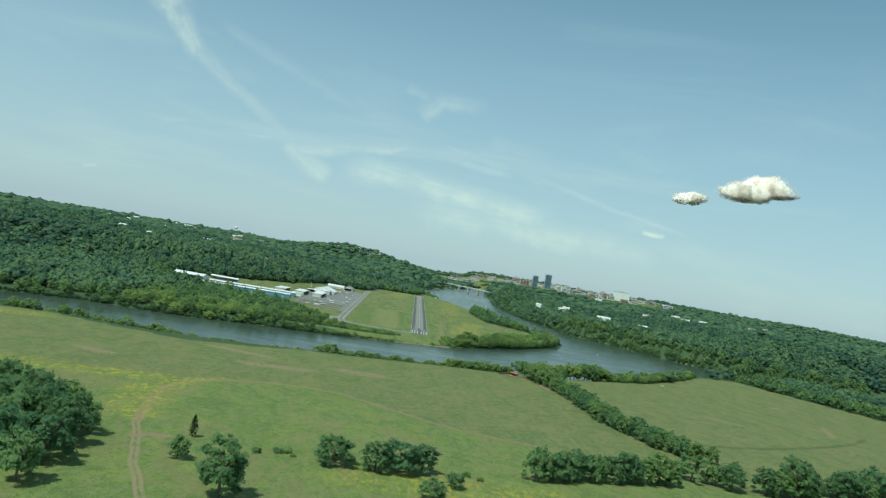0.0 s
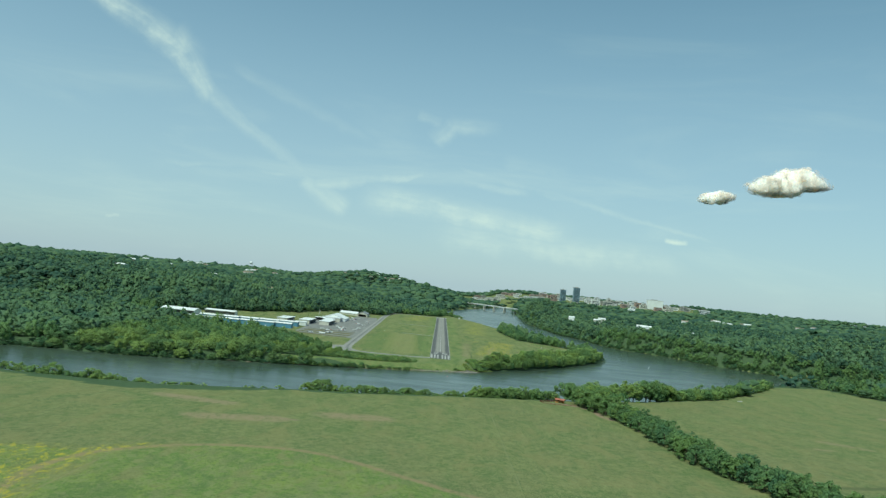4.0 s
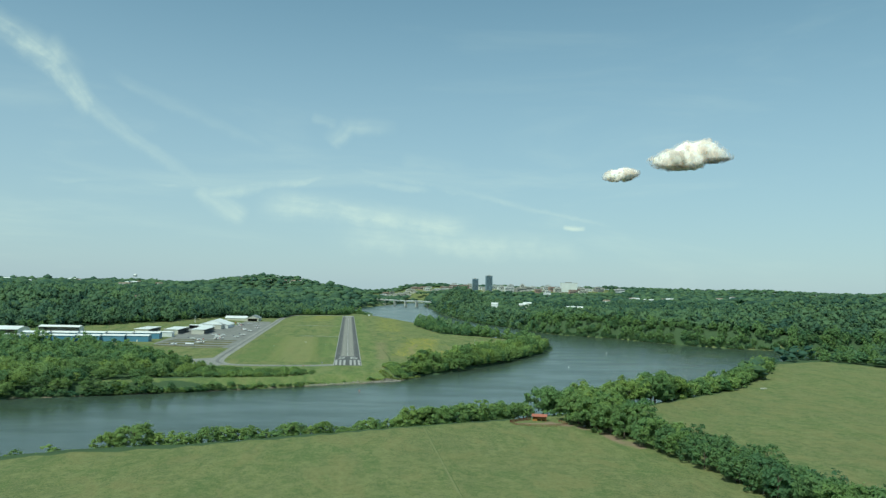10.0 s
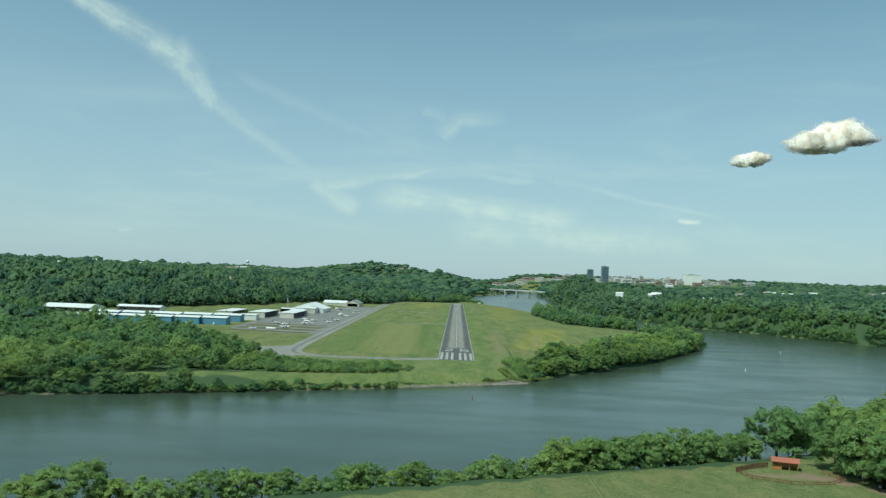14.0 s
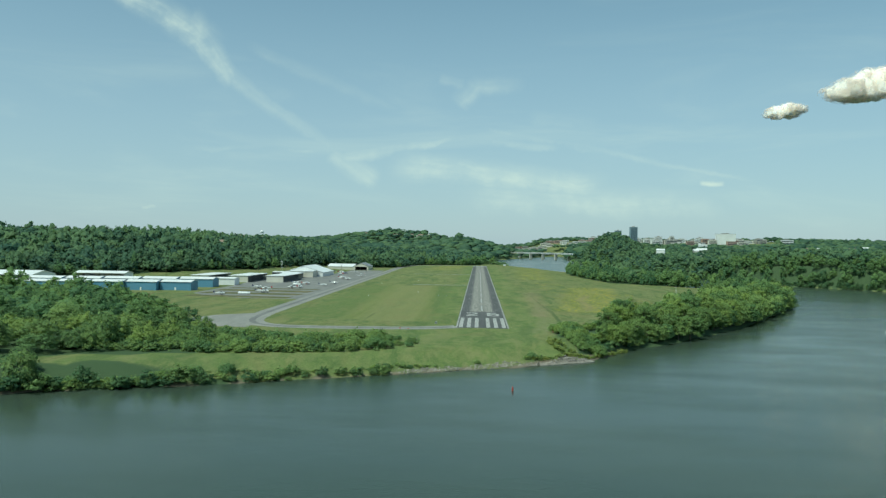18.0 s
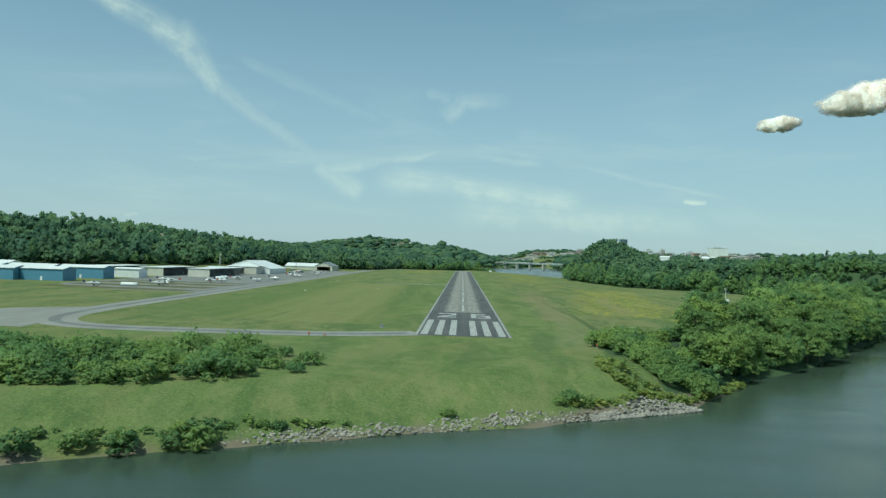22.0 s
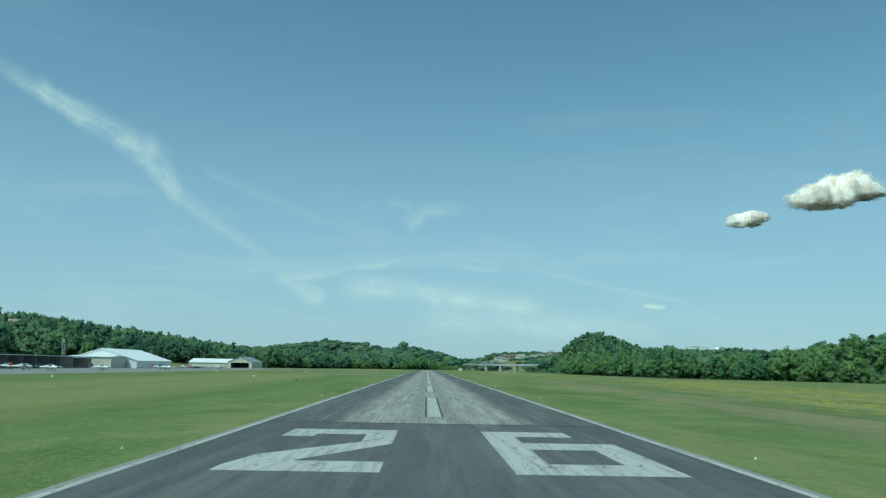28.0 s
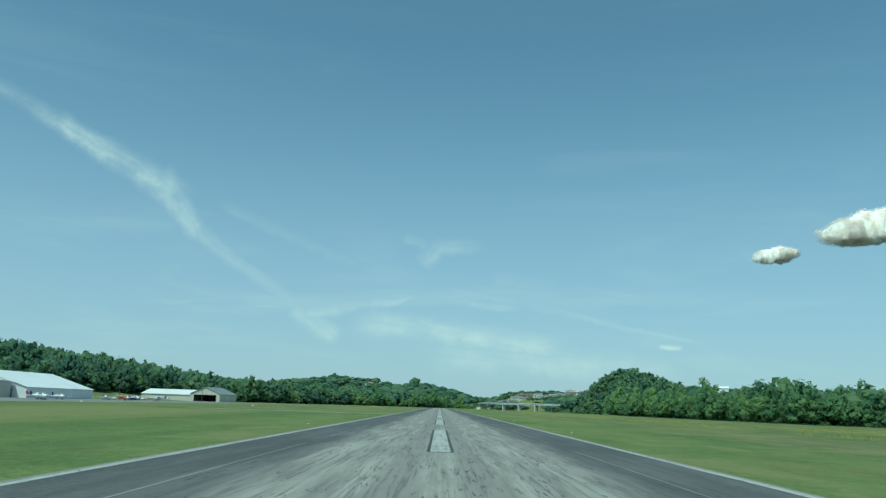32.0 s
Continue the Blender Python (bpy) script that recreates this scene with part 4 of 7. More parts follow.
def crown_template(rng, width, height, clumps, leaves, leaf, core=None):
    """A crown of leafy sprays round a small dense core each: arrays of points and triangles, from z = 0 to height."""
    verts, tris, norms, base = [], [], [], 0
    iv, itri = core or OCTA
    mid = np.array([0, 0, height * 0.42])
    lean = rng.uniform(0, 6.283)
    for c in range(clumps):
        # spread evenly over a rounded dome with uneven lobes, most of them near its skin
        up = -0.86 + 1.84 * (c + rng.uniform(0, 1)) / clumps
        a = c * 2.39996 + rng.uniform(-0.6, 0.6)
        out = math.sqrt(max(0.05, 1 - up * up)) if up > 0 else 1 - 0.22 * up * up
        deep = rng.uniform(0.30, 1.0) ** 0.45 * (1 + 0.16 * math.sin(2 * a + lean) + 0.10 * math.sin(3 * a - lean))
        s = width * rng.uniform(0.72, 1.22) * 0.42 / clumps ** 0.33
        rr = (width / 2 - 0.6 * s) * out * deep
        ctr = np.array([rr * math.cos(a), rr * math.sin(a), max(s * 0.4, height * 0.47 + up * deep * (height * 0.5 - 0.55 * s))])
        heart = lumpy(iv, rng, 0.3) * s * (0.80 if leaves < 30 else 0.56) * np.array([1.0, 1.0, 0.92]) + ctr
        verts.append(heart)
        norms.append((heart - ctr) / s + (heart - mid) / width + np.array([0, 0, 0.45]))
        tris.append(itri + base)
        base += len(heart)
        n = leaves
        d = rng.normal(size=(n, 3))
        d /= np.linalg.norm(d, axis=1)[:, None]
        d[:, 2] = np.abs(d[:, 2]) * 0.4 + d[:, 2] * 0.6
        p = ctr + d * np.array([1, 1, 0.95]) * s * rng.uniform(0.45, 1.18, size=(n, 1))
        # each spray faces outwards and up, more or less
        face = d + np.array([0, 0, 0.35]) + rng.normal(size=(n, 3)) * 0.55
        e1 = np.cross(face, rng.normal(size=(n, 3)))
        e1 /= np.linalg.norm(e1, axis=1)[:, None] + 1e-6
        e2 = np.cross(face, e1)
        e2 /= np.linalg.norm(e2, axis=1)[:, None] + 1e-6
        sz = leaf * rng.uniform(0.65, 1.5, size=(n, 1))
        tri = np.stack([p - e1 * sz - e2 * sz * 0.45, p + e1 * sz - e2 * sz * 0.45, p + e2 * sz * rng.uniform(0.6, 1.2, size=(n, 1)) + e1 * sz * rng.uniform(-0.5, 0.5, size=(n, 1))], 1).reshape(-1, 3)
        verts.append(tri)
        norms.append(np.repeat(face * 0.35 + d * 0.55 + (p - mid) / width + np.array([0, 0, 0.55]), 3, axis=0))
        tris.append(np.arange(3 * n).reshape(-1, 3) + base)
        base += 3 * n
    nn = np.concatenate(norms)
    return np.concatenate(verts), np.concatenate(tris), nn / (np.linalg.norm(nn, axis=1)[:, None] + 1e-6)


def soft(me, normals):
    """Shade leafy sprays by the round form of the crown."""
    a = me.attributes.new("custom_normal", "FLOAT_VECTOR", "POINT")
    a.data.foreach_set("vector", np.ascontiguousarray(normals, dtype=np.float32).ravel())
    me.update()
    return me


def trunk_bm(rng, height, r, limbs=4):
    bm = bmesh.new()
    tube(0, 0, -0.6, height * 0.62, r, r * 0.55, 7, bm)
    for k in range(limbs):
        a = rng.uniform(0, 6.28)
        z0 = height * rng.uniform(0.28, 0.55)
        reach = height * rng.uniform(0.18, 0.3)
        p0 = Vector((0, 0, z0))
        p1 = Vector((math.cos(a) * reach, math.sin(a) * reach, z0 + reach * 1.1))
        lo, hi = [], []
        for j in range(5):
            b = j / 5 * 6.283
            lo.append(bm.verts.new(p0 + Vector((math.cos(b), math.sin(b), 0)) * r * 0.45))
            hi.append(bm.verts.new(p1 + Vector((math.cos(b), math.sin(b), 0)) * r * 0.15))
        for j in range(5):
            bm.faces.new((lo[j], lo[(j + 1) % 5], hi[(j + 1) % 5], hi[j]))
    return bm


rng = np.random.default_rng(7)


def tree_kinds(count, clumps, leaves, leaf):
    """Trees ten metres high: trunk, crown and brighter crown."""
    out = []
    for k in range(count):
        cv, ct, cn = crown_template(rng, rng.uniform(8.0, 10.5), 9.6, clumps, leaves, leaf)
        cv[:, 2] += 0.3
        tri = ct.astype(np.int32)
        out.append((mesh_bm("trunk", trunk_bm(rng, 10.0, 0.26), BARK), soft(mesh_of("crown", cv, tri, LEAF, True), cn), soft(mesh_of("crown", cv, tri, LEAF_BANK, True), cn)))
    return out


TREE_KINDS = tree_kinds(6, 40, 32, 0.46)
COARSE_TREES = tree_kinds(4, 28, 22, 0.60)
FINE_TREES = tree_kinds(4, 48, 86, 0.27)
BUSH_KINDS = []
for k in range(4):
    cv, ct, cn = crown_template(rng, 5.8, 3.1, 17, 42, 0.27)
    BUSH_KINDS.append((mesh_bm("stem", trunk_bm(rng, 2.6, 0.09, 3), BARK), soft(mesh_of("leaves", cv, ct.astype(np.int32), LEAF_BANK, True), cn)))
COARSE_BUSHES = []
for k in range(3):
    cv, ct, cn = crown_template(rng, 5.8, 3.1, 16, 22, 0.36)
    COARSE_BUSHES.append((mesh_bm("stem", trunk_bm(rng, 2.6, 0.09, 3), BARK), soft(mesh_of("leaves", cv, ct.astype(np.int32), LEAF_BANK, True), cn)))
# close to the landing path the leaves are finer
FINE_BUSHES = []
for k in range(4):
    cv, ct, cn = crown_template(rng, 5.6, 3.2, 22, 78, 0.20)
    FINE_BUSHES.append((mesh_bm("stem", trunk_bm(rng, 2.6, 0.09, 3), BARK), soft(mesh_of("leaves", cv, ct.astype(np.int32), LEAF_BANK, True), cn)))


cv, ct, cn = crown_template(rng, 5.6, 3.2, 22, 76, 0.20)
PALE_SHRUB = (mesh_bm("stem", trunk_bm(rng, 2.6, 0.09, 3), BARK), soft(mesh_of("leaves", cv, ct.astype(np.int32), LEAF_PALE, True), cn))


def spot_height(x, y):
    return float(ground_height(np.array([float(x)]), np.array([float(y)]))[0][0])


def tree(x, y, height, label, group, bank=False, wide=1.0):
    kinds = COARSE_TREES if y < -450 else (FINE_TREES if group == "trees on the river point" and y < 70 else TREE_KINDS)
    tr, c1, c2 = kinds[int(rng.integers(len(kinds)))]
    e = thing("tree", label, "tree", (x, y, max(spot_height(x, y), WATER_Z) - 0.1), float(rng.uniform(0, 360)), group)
    s = height / 10.0
    e.scale = (s * wide * 1.14, s * wide * 1.14, s)
    part("trunk", tr, BARK, e)
    part("crown", c2 if bank else c1, LEAF, e)
    return e


FAR_ROWS = []


def row_tree(x, y, height, wide=1.0):
    """A tree of a far row, joined with the others."""
    FAR_ROWS.append((x, y, height * wide * 1.05, height))


def bush(x, y, height, group):
    kinds = FINE_BUSHES if group == "point bushes" else (COARSE_BUSHES if y < -200 else BUSH_KINDS)
    st, lv = kinds[int(rng.integers(len(kinds)))]
    if height < 1.55 and group == "point bushes":
        st, lv = PALE_SHRUB
    e = thing("bush", "rounded bright green leafy bush in rough grass", "bush", (x, y, max(spot_height(x, y), WATER_Z) - 0.1), float(rng.uniform(0, 360)), group)
    s = height / 3.3
    e.scale = (s, s, s)
    part("stem", st, BARK, e)
    part("leaves", lv, LEAF_BANK, e)
    return e


def along(line, step, jitter=0.3):
    """Places along a line, about step apart."""
    p = np.array(line, float)
    seg = np.linalg.norm(np.diff(p, axis=0), axis=1)
    at = np.concatenate([[0], np.cumsum(seg)])
    d = 0.0
    while d < at[-1]:
        i = min(np.searchsorted(at, d, side="right") - 1, len(seg) - 1)
        q = p[i] + (p[i + 1] - p[i]) * (d - at[i]) / seg[i]
        yield q + rng.normal(size=2) * step * jitter * 0.5
        d += step * rng.uniform(1 - jitter, 1 + jitter)


# the line of trees between hay field and river
for q in along([(-345, -372), (-302, -362), (-250, -368), (-215, -362), (-190, -357)], 6.2, 0.5):
    tree(q[0], q[1], rng.uniform(6, 11), "small leafy riverside tree at a hay field's edge", "riverside trees by the field", True, 1.2)
for x, y, h, w in ((-90, -320, 10.0, 1.15), (-81, -319, 12.0, 1.25), (-74, -316, 9.0, 1.1)):
    tree(x, y, h, "bright green rounded riverside tree", "riverside trees by the field", True, w)
for q in along([(-66, -315), (-40, -305), (-6, -285), (41, -262), (90, -240)], 5.2):
    tree(q[0], q[1], rng.uniform(9.5, 13.0) if q[0] > 25 else rng.uniform(5.5, 9.5), "leafy green riverside tree at a hay field's edge", "riverside trees by the field", True, 1.15)
# the hedgerow between the two fields
for q in along([(108, -258), (118, -292), (129, -362), (134, -450), (152, -524), (172, -548)], 6.6, 0.45):
    for off in (0.0, 9.0):
        tree(q[0] + off + rng.uniform(-2, 2), q[1] + rng.uniform(-3, 3), rng.uniform(13, 18) if q[1] > -300 else rng.uniform(8.5, 13), "dense dark green hedgerow tree between two hay fields", "hedgerow trees", q[1] > -330)
# beyond the second field
for q in along([(100, -236), (140, -212), (175, -190), (262, -120), (330, -35), (375, 40)], 8.0, 0.4):
    if q[0] > 205:
        row_tree(q[0], q[1] + 2, rng.uniform(11, 15), 1.1)
        row_tree(q[0] - 5, q[1] + 8, rng.uniform(9, 13), 1.1)
        row_tree(q[0] + 3, q[1] - 3, rng.uniform(7, 11), 1.2)
        continue
    tree(q[0], q[1] + 2, rng.uniform(16, 20.5), "tall leafy riverside tree behind a hay field", "riverside trees by the second field", True)
# the wooded point of the island
for q in along([(64, 4), (95, 42), (140, 100), (185, 180), (216, 238), (226, 275)], 7.6, 0.4):
    for off in (4.0, 15.0, 26.0):
        if off > 20 and q[1] > 50:
            row_tree(q[0] - off * 0.72 + 6, q[1] + off * 0.62 - 4, rng.uniform(8.5, 14.5))
        elif q[1] > 110:
            row_tree(q[0] - off * 0.72 + 6, q[1] + off * 0.62 - 4, rng.uniform(8.5, 14.5))
        elif off < 20:
            tree(q[0] - off * 0.72 + 6, q[1] + off * 0.62 - 4, rng.uniform(7.5, 12.0) + 2.5 * min(1.0, max(0.0, (q[0] - 60) / 60)), "leafy green tree on the wooded river point", "trees on the river point", True)
for q in along([(50, -27), (66, -10), (82, 5), (101, 32), (137, 83), (176, 150), (212, 215)], 6.4, 0.4):
    if q[1] > 95:
        row_tree(q[0] - 1.5, q[1] + 1.5, rng.uniform(7.5, 12.5))
        continue
    tree(q[0] - 1.5, q[1] + 1.5, rng.uniform(7.5, 12.5), "leafy green tree hanging over the river's edge", "trees on the river point", True, 1.05)
# single trees and lines in the near field
for x, y, h, w, text in ((-95, -716, 9.5, 1.0, "small dark round tree alone in a hay field"), (-38, -687, 13.0, 1.4, "round spreading tree alone in a hay field"), (-20, -688, 13.5, 1.2, "round leafy tree in a field clump"),
                         (-10, -684, 14.5, 1.2, "round leafy tree in a field clump"), (0, -678, 13.0, 1.15, "round leafy tree in a field clump"), (-70, -752, 21.0, 0.95, "tall dark leafy tree in a hay field"),
                         (4, -716, 9.5, 1.2, "small leafy tree in rough field grass"), (53, -659, 17.5, 0.72, "slim pale green field tree"), (14, -694, 7.0, 1.1, "small leafy tree in rough field grass")):
    tree(x, y, h, text, "field trees", False, w)
for q in along([(62, -652), (80, -642), (107, -631), (130, -620)], 7.5):
    tree(q[0], q[1], rng.uniform(12.5, 17), "leafy tree in a field hedge", "field hedge trees", False, 1.05)
for q in along([(150, -600), (176, -610), (202, -603), (238, -583), (285, -556), (360, -524), (430, -510)], 9.5, 0.4):
    if q[0] > 300:
        row_tree(q[0], q[1], rng.uniform(10, 16), 1.15)
        continue
    tree(q[0], q[1], rng.uniform(10, 16), "leafy tree in a long field hedge", "field hedge trees", False, 1.15)
for x, y, h in ((205, -600, 23.0), (268, -566, 20.0)):
    tree(x, y, h, "tall leafy tree standing out of a field hedge", "field hedge trees", False, 0.9)
for x, y, h in ((-147, -716, 22), (-162, -702, 25), (-178, -694, 23), (-148, -734, 23), (-174, -720, 26), (-196, -710, 25), (-192, -684, 22), (-160, -748, 22), (-142, -752, 20), (-212, -692, 24), (-130, -768, 17), (-187, -740, 24), (-208, -720, 24),
                (-136, -722, 19), (-132, -744, 18), (-140, -704, 17), (-150, -688, 17)):
    tree(x, y, h, "large dark green tree in a dense field copse", "copse trees", False, 0.95)


def cedar(x, y, h):
    e = thing("cedar_tree", "slim dark pointed cedar alone in a hay field", "tree", (x, y, spot_height(x, y) - 0.1))
    part("trunk", tube(0, 0, -0.4, h * 0.8, 0.16, 0.05), BARK, e)
    r = np.random.default_rng(3)
    vs, ts, base = [], [], 0
    for _ in range(520):
        lev = r.uniform(0.05, 1)
        rad = 1.5 * math.sin(math.pi * min(1.0, 0.25 + lev * 0.75)) * (h / 7) * r.uniform(0.5, 1.0)
        a = r.uniform(0, 6.28)
        p = np.array([rad * math.cos(a), rad * math.sin(a), lev * h])
        d1 = np.array([math.cos(a), math.sin(a), 0.9]) * 0.32
        d2 = np.array([-math.sin(a), math.cos(a), 0.1]) * 0.22
        vs += [p - d1, p + d2, p + d1, p - d2]
        ts += [(base, base + 1, base + 2), (base, base + 2, base + 3)]
        base += 4
    part("crown", mesh_of("crown", np.array(vs), np.array(ts), LEAF_CEDAR), LEAF_CEDAR, e)


cedar(-99, -682, 9.5)
for x, y in ((-62, -685), (-58, -683), (-55, -687), (-85, -672), (14, -678), (20, -672), (26, -676), (-70, -690)):
    bush(x, y, rng.uniform(1.6, 3.0), "field bushes")
# low growth on the airport's bank
for k in range(150):
    bx = -24 - 92 * rng.uniform(0, 1) ** 0.85
    bush(bx, max(-68 + (bx + 22) * 0.40, -84 + (bx + 48) * 0.12) + rng.uniform(0, 24 + max(0, -bx - 50) * 0.3), (1.6 + 3.0 * rng.uniform(0, 1) ** 1.5) * (0.75 if bx > -36 else 1.1), "bank bushes")
for q in along([(-140, -137), (-118, -129), (-98, -121), (-78, -112)], 4.0, 0.5):
    bush(q[0], q[1] - 1, rng.uniform(2.0, 3.8), "bank bushes")
for q in along([(-78, -112), (-60, -104), (-40, -94), (-22, -84)], 3.6, 0.5):
    bush(q[0], q[1], 0.9 + 2.4 * rng.uniform(0, 1) ** 2 * (1.2 if q[0] < -45 else 0.7), "bank bushes")
for q in along([(40, -36), (49, -23), (64, -12), (78, 1)], 3.0, 0.4):
    bush(q[0] + rng.uniform(-4, 2), q[1] + rng.uniform(-1, 5), rng.uniform(1.8, 4.4), "point bushes")
for q in along([(32, -18), (40, -6), (50, 6), (60, 16)], 3.4, 0.4):
    bush(q[0], q[1], rng.uniform(2.4, 4.6), "point bushes")
for x, y, h in ((30.6, -13, 4.2), (33.5, -9.5, 4.8), (36.5, -13, 4.4), (33, -16.5, 3.8), (30.2, -8.5, 3.4), (37, -6, 4.6)):
    bush(x, y, h, "point bushes")
for q in along([(32, -12), (32.5, -22), (33.5, -32), (35.5, -42), (37.5, -46)], 2.6, 0.4):
    bush(q[0] + rng.uniform(-0.5, 1.5), q[1], rng.uniform(3.0, 4.5), "point bushes")
for q in along([(37, -16), (38, -28), (40, -38), (43, -45)], 3.2, 0.4):
    bush(q[0], q[1], rng.uniform(3.4, 5.0), "point bushes")
for q in along([(25, -46), (27, -52), (30, -56), (34, -57)], 1.8, 0.5):
    bush(q[0], q[1], rng.uniform(0.7, 1.5), "point bushes")
tree(62, 20, 14.5, "tall pale green willow-like tree on the river point", "trees on the river point", True, 0.85)
tree(67, 33, 13.0, "tall pale green willow-like tree on the river point", "trees on the river point", True, 0.85)
tree(52, -8, 11.0, "leafy green tree on the wooded river point", "trees on the river point", True, 0.9)
bush(-2, -74, 1.5, "bank bushes")
bush(17, -62, 2.4, "bank bushes")
bush(19.5, -61, 2.0, "bank bushes")
bush(15, -64, 1.6, "bank bushes")


# ---- woods ----
def scatter(templates, places, sizes, name, mat, label):
    """All crowns of a wood as one mesh."""
    vs, fs, ns, tones, base = [], [], [], [], 0
    tone = np.clip(rng.normal(0, 0.36, len(places)), -0.7, 0.7)
    turn = rng.uniform(0, 6.283, len(places))
    pick = rng.integers(len(templates), size=len(places))
    for k, (tv, tf, tn) in enumerate(templates):
        sel = np.nonzero(pick == k)[0]
        if not len(sel):
            continue
        c, s = np.cos(turn[sel]), np.sin(turn[sel])
        wide, high = sizes[sel, 0], sizes[sel, 1]
        x = (tv[None, :, 0] * c[:, None] - tv[None, :, 1] * s[:, None]) * wide[:, None] + places[sel, 0][:, None]
        y = (tv[None, :, 0] * s[:, None] + tv[None, :, 1] * c[:, None]) * wide[:, None] + places[sel, 1][:, None]
        z = tv[None, :, 2] * high[:, None] + places[sel, 2][:, None]
        vs.append(np.stack([x, y, z], -1).reshape(-1, 3))
        nx = tn[None, :, 0] * c[:, None] - tn[None, :, 1] * s[:, None]
        ny = tn[None, :, 0] * s[:, None] + tn[None, :, 1] * c[:, None]
        ns.append(np.stack([nx, ny, np.broadcast_to(tn[None, :, 2], nx.shape)], -1).reshape(-1, 3))
        tones.append(np.repeat(tone[sel], len(tv)))
        f = tf[None] + (np.arange(len(sel)) * len(tv))[:, None, None] + base
        fs.append(f.reshape(-1, 3))
        base += len(sel) * len(tv)
    me = soft(mesh_of(name, np.concatenate(vs), np.concatenate(fs).astype(np.int32), mat, True), np.concatenate(ns))
    shade = me.attributes.new("tone", "FLOAT", "POINT")
    shade.data.foreach_set("value", np.concatenate(tones).astype(np.float32))
    return tagged(new(name, me), label, "woods", kind="stuff")


def dome(sub, amount, seed, keep=-0.35):
    """A lumpy crown of unit width and height, open below."""
    r = np.random.default_rng(seed)
    v, f = ICO[sub]
    f = f[(v[f][:, :, 2].mean(1) > keep)]
    used = np.unique(f)
    remap = np.full(len(v), -1)
    remap[used] = np.arange(len(used))
    w = lumpy(v, r, amount)[used]
    out = w / np.linalg.norm(w, axis=1)[:, None]
    w = w * np.array([0.5, 0.5, 0.5]) + np.array([0, 0, 0.5])
    return w, remap[f], out


def jittered(x0, x1, y0, y1, step):
    gx, gy = np.meshgrid(np.arange(x0, x1, step), np.arange(y0, y1, step))
    px = gx.ravel() + rng.uniform(-0.45, 0.45, gx.size) * step
    py = gy.ravel() + rng.uniform(-0.45, 0.45, gx.size) * step
    return px, py


NEAR_ZONE = [(-520, -330), (-200, -230), (60, -75), (250, 150), (420, 250), (760, 150), (760, 480), (430, 760), (430, 1650), (230, 1650), (200, 1150), (0, 1250), (-330, 1150), (-620, 900), (-600, 560), (-620, 300)]
MID_ZONE = [(-1300, -520), (-300, -260), (300, -100), (800, -500), (1300, -500), (1500, 900), (900, 1900), (-100, 1700), (-700, 1700), (-1300, 900)]


EAST_RIM = [(440, 90), (470, 60), (512, -30), (620, -190), (820, -420), (930, -420), (930, -300), (720, -60), (600, 150)]


# clearings for buildings among the woods: x, y, radius
CLEARINGS = [(-478, 704, 36), (-396, 768, 34), (480, 990, 24), (372, 1012, 14), (400, 1092, 14), (318, 1052, 12), (586, 992, 20), (-560, 810, 20), (-700, 1000, 24), (-640, 1300, 22), (-820, 1120, 22), (332, 742, 16), (24, 1335, 14), (18, 1300, 14)]


def wooded(px, py):
    z, sd = ground_height(px, py)
    for cx, cy, cr in CLEARINGS:
        sd = np.where(np.hypot(px - cx, (py - cy) * 0.7) < cr, -1.0, sd)
    ok = ~((py < -150) & (sd < 60) & (distance(px, py, FIELD_SHORE) < distance(px, py, ISLAND_SHORE))) & (distance(px, py, BANK_STRIP) > 9.0) & ~inside(px, py, OPEN_FIELDS) & ~inside(px, py, AIRPORT) & ~inside(px, py, CITY) & (sd > 1.5)
    return ok, z, sd


def plant(px, py, keep):
    ok, z, sd = wooded(px, py)
    ok &= keep
    return px[ok], py[ok], z[ok]


leafy = [crown_template(np.random.default_rng(20 + k), 1.0, 1.0, 15, 12, 0.082) for k in range(6)]
clumpy = [crown_template(np.random.default_rng(30 + k), 1.0, 1.0, 7, 6, 0.110) for k in range(6)]
px, py = jittered(-620, 930, -430, 1660, 11.6)
x, y, z = plant(px, py, (inside(px, py, NEAR_ZONE) | inside(px, py, EAST_RIM)) & ~((py < 300) & (px > 20) & (px < 262)))
front = distance(x, y, RIVER, True) < 26
size = np.stack([rng.uniform(11.0, 23.0, len(x)), 12.6 * np.exp(rng.normal(0, 0.28, len(x)))], 1)
size[(x < -200) & (y > 330), 1] *= 1.16
behind = (x < -100) & (y > 330)
size[behind, 1] *= np.exp(rng.normal(0, 0.16, behind.sum()))
size[:, 1] = np.minimum(size[:, 1], np.where(behind, 24.0, 19.0))
# the thicket on the airport's bank sinks towards the runway
thicket = (y < 110) & (x < 0) & (x > -330) & (y > -260)
size[thicket, 1] *= 0.76 * np.clip((-x[thicket] - 70 - 0.35 * np.clip(y[thicket], -150, 60)) / 85, 0.30, 1.0)
size[thicket, 0] = np.minimum(size[thicket, 0], 14.5) * np.clip((-x[thicket] - 60) / 90, 0.55, 1.0)
near_road = (front & (y < 700)) | ((x > 330) & (y < 170) & (distance(x, y, OPEN_FIELDS, True) < 40)) | thicket | (behind & (y < 900) & (distance(x, y, AIRPORT, True) < 95)) | (distance(x, y, AIRPORT, True) < 20)
p = np.stack([x, y, z], 1)
fine = [crown_template(np.random.default_rng(50 + k), 1.0, 1.0, 21, 52, 0.040) for k in range(5)]
close = thicket & (distance(x, y, RIVER, True) < 95)
scatter(fine, p[close], size[close] * np.array([1.1, 1.0]), "bank_thicket", LEAF_THICKET, "leafy thicket of small trees on the airfield's river bank")
near_road &= ~close
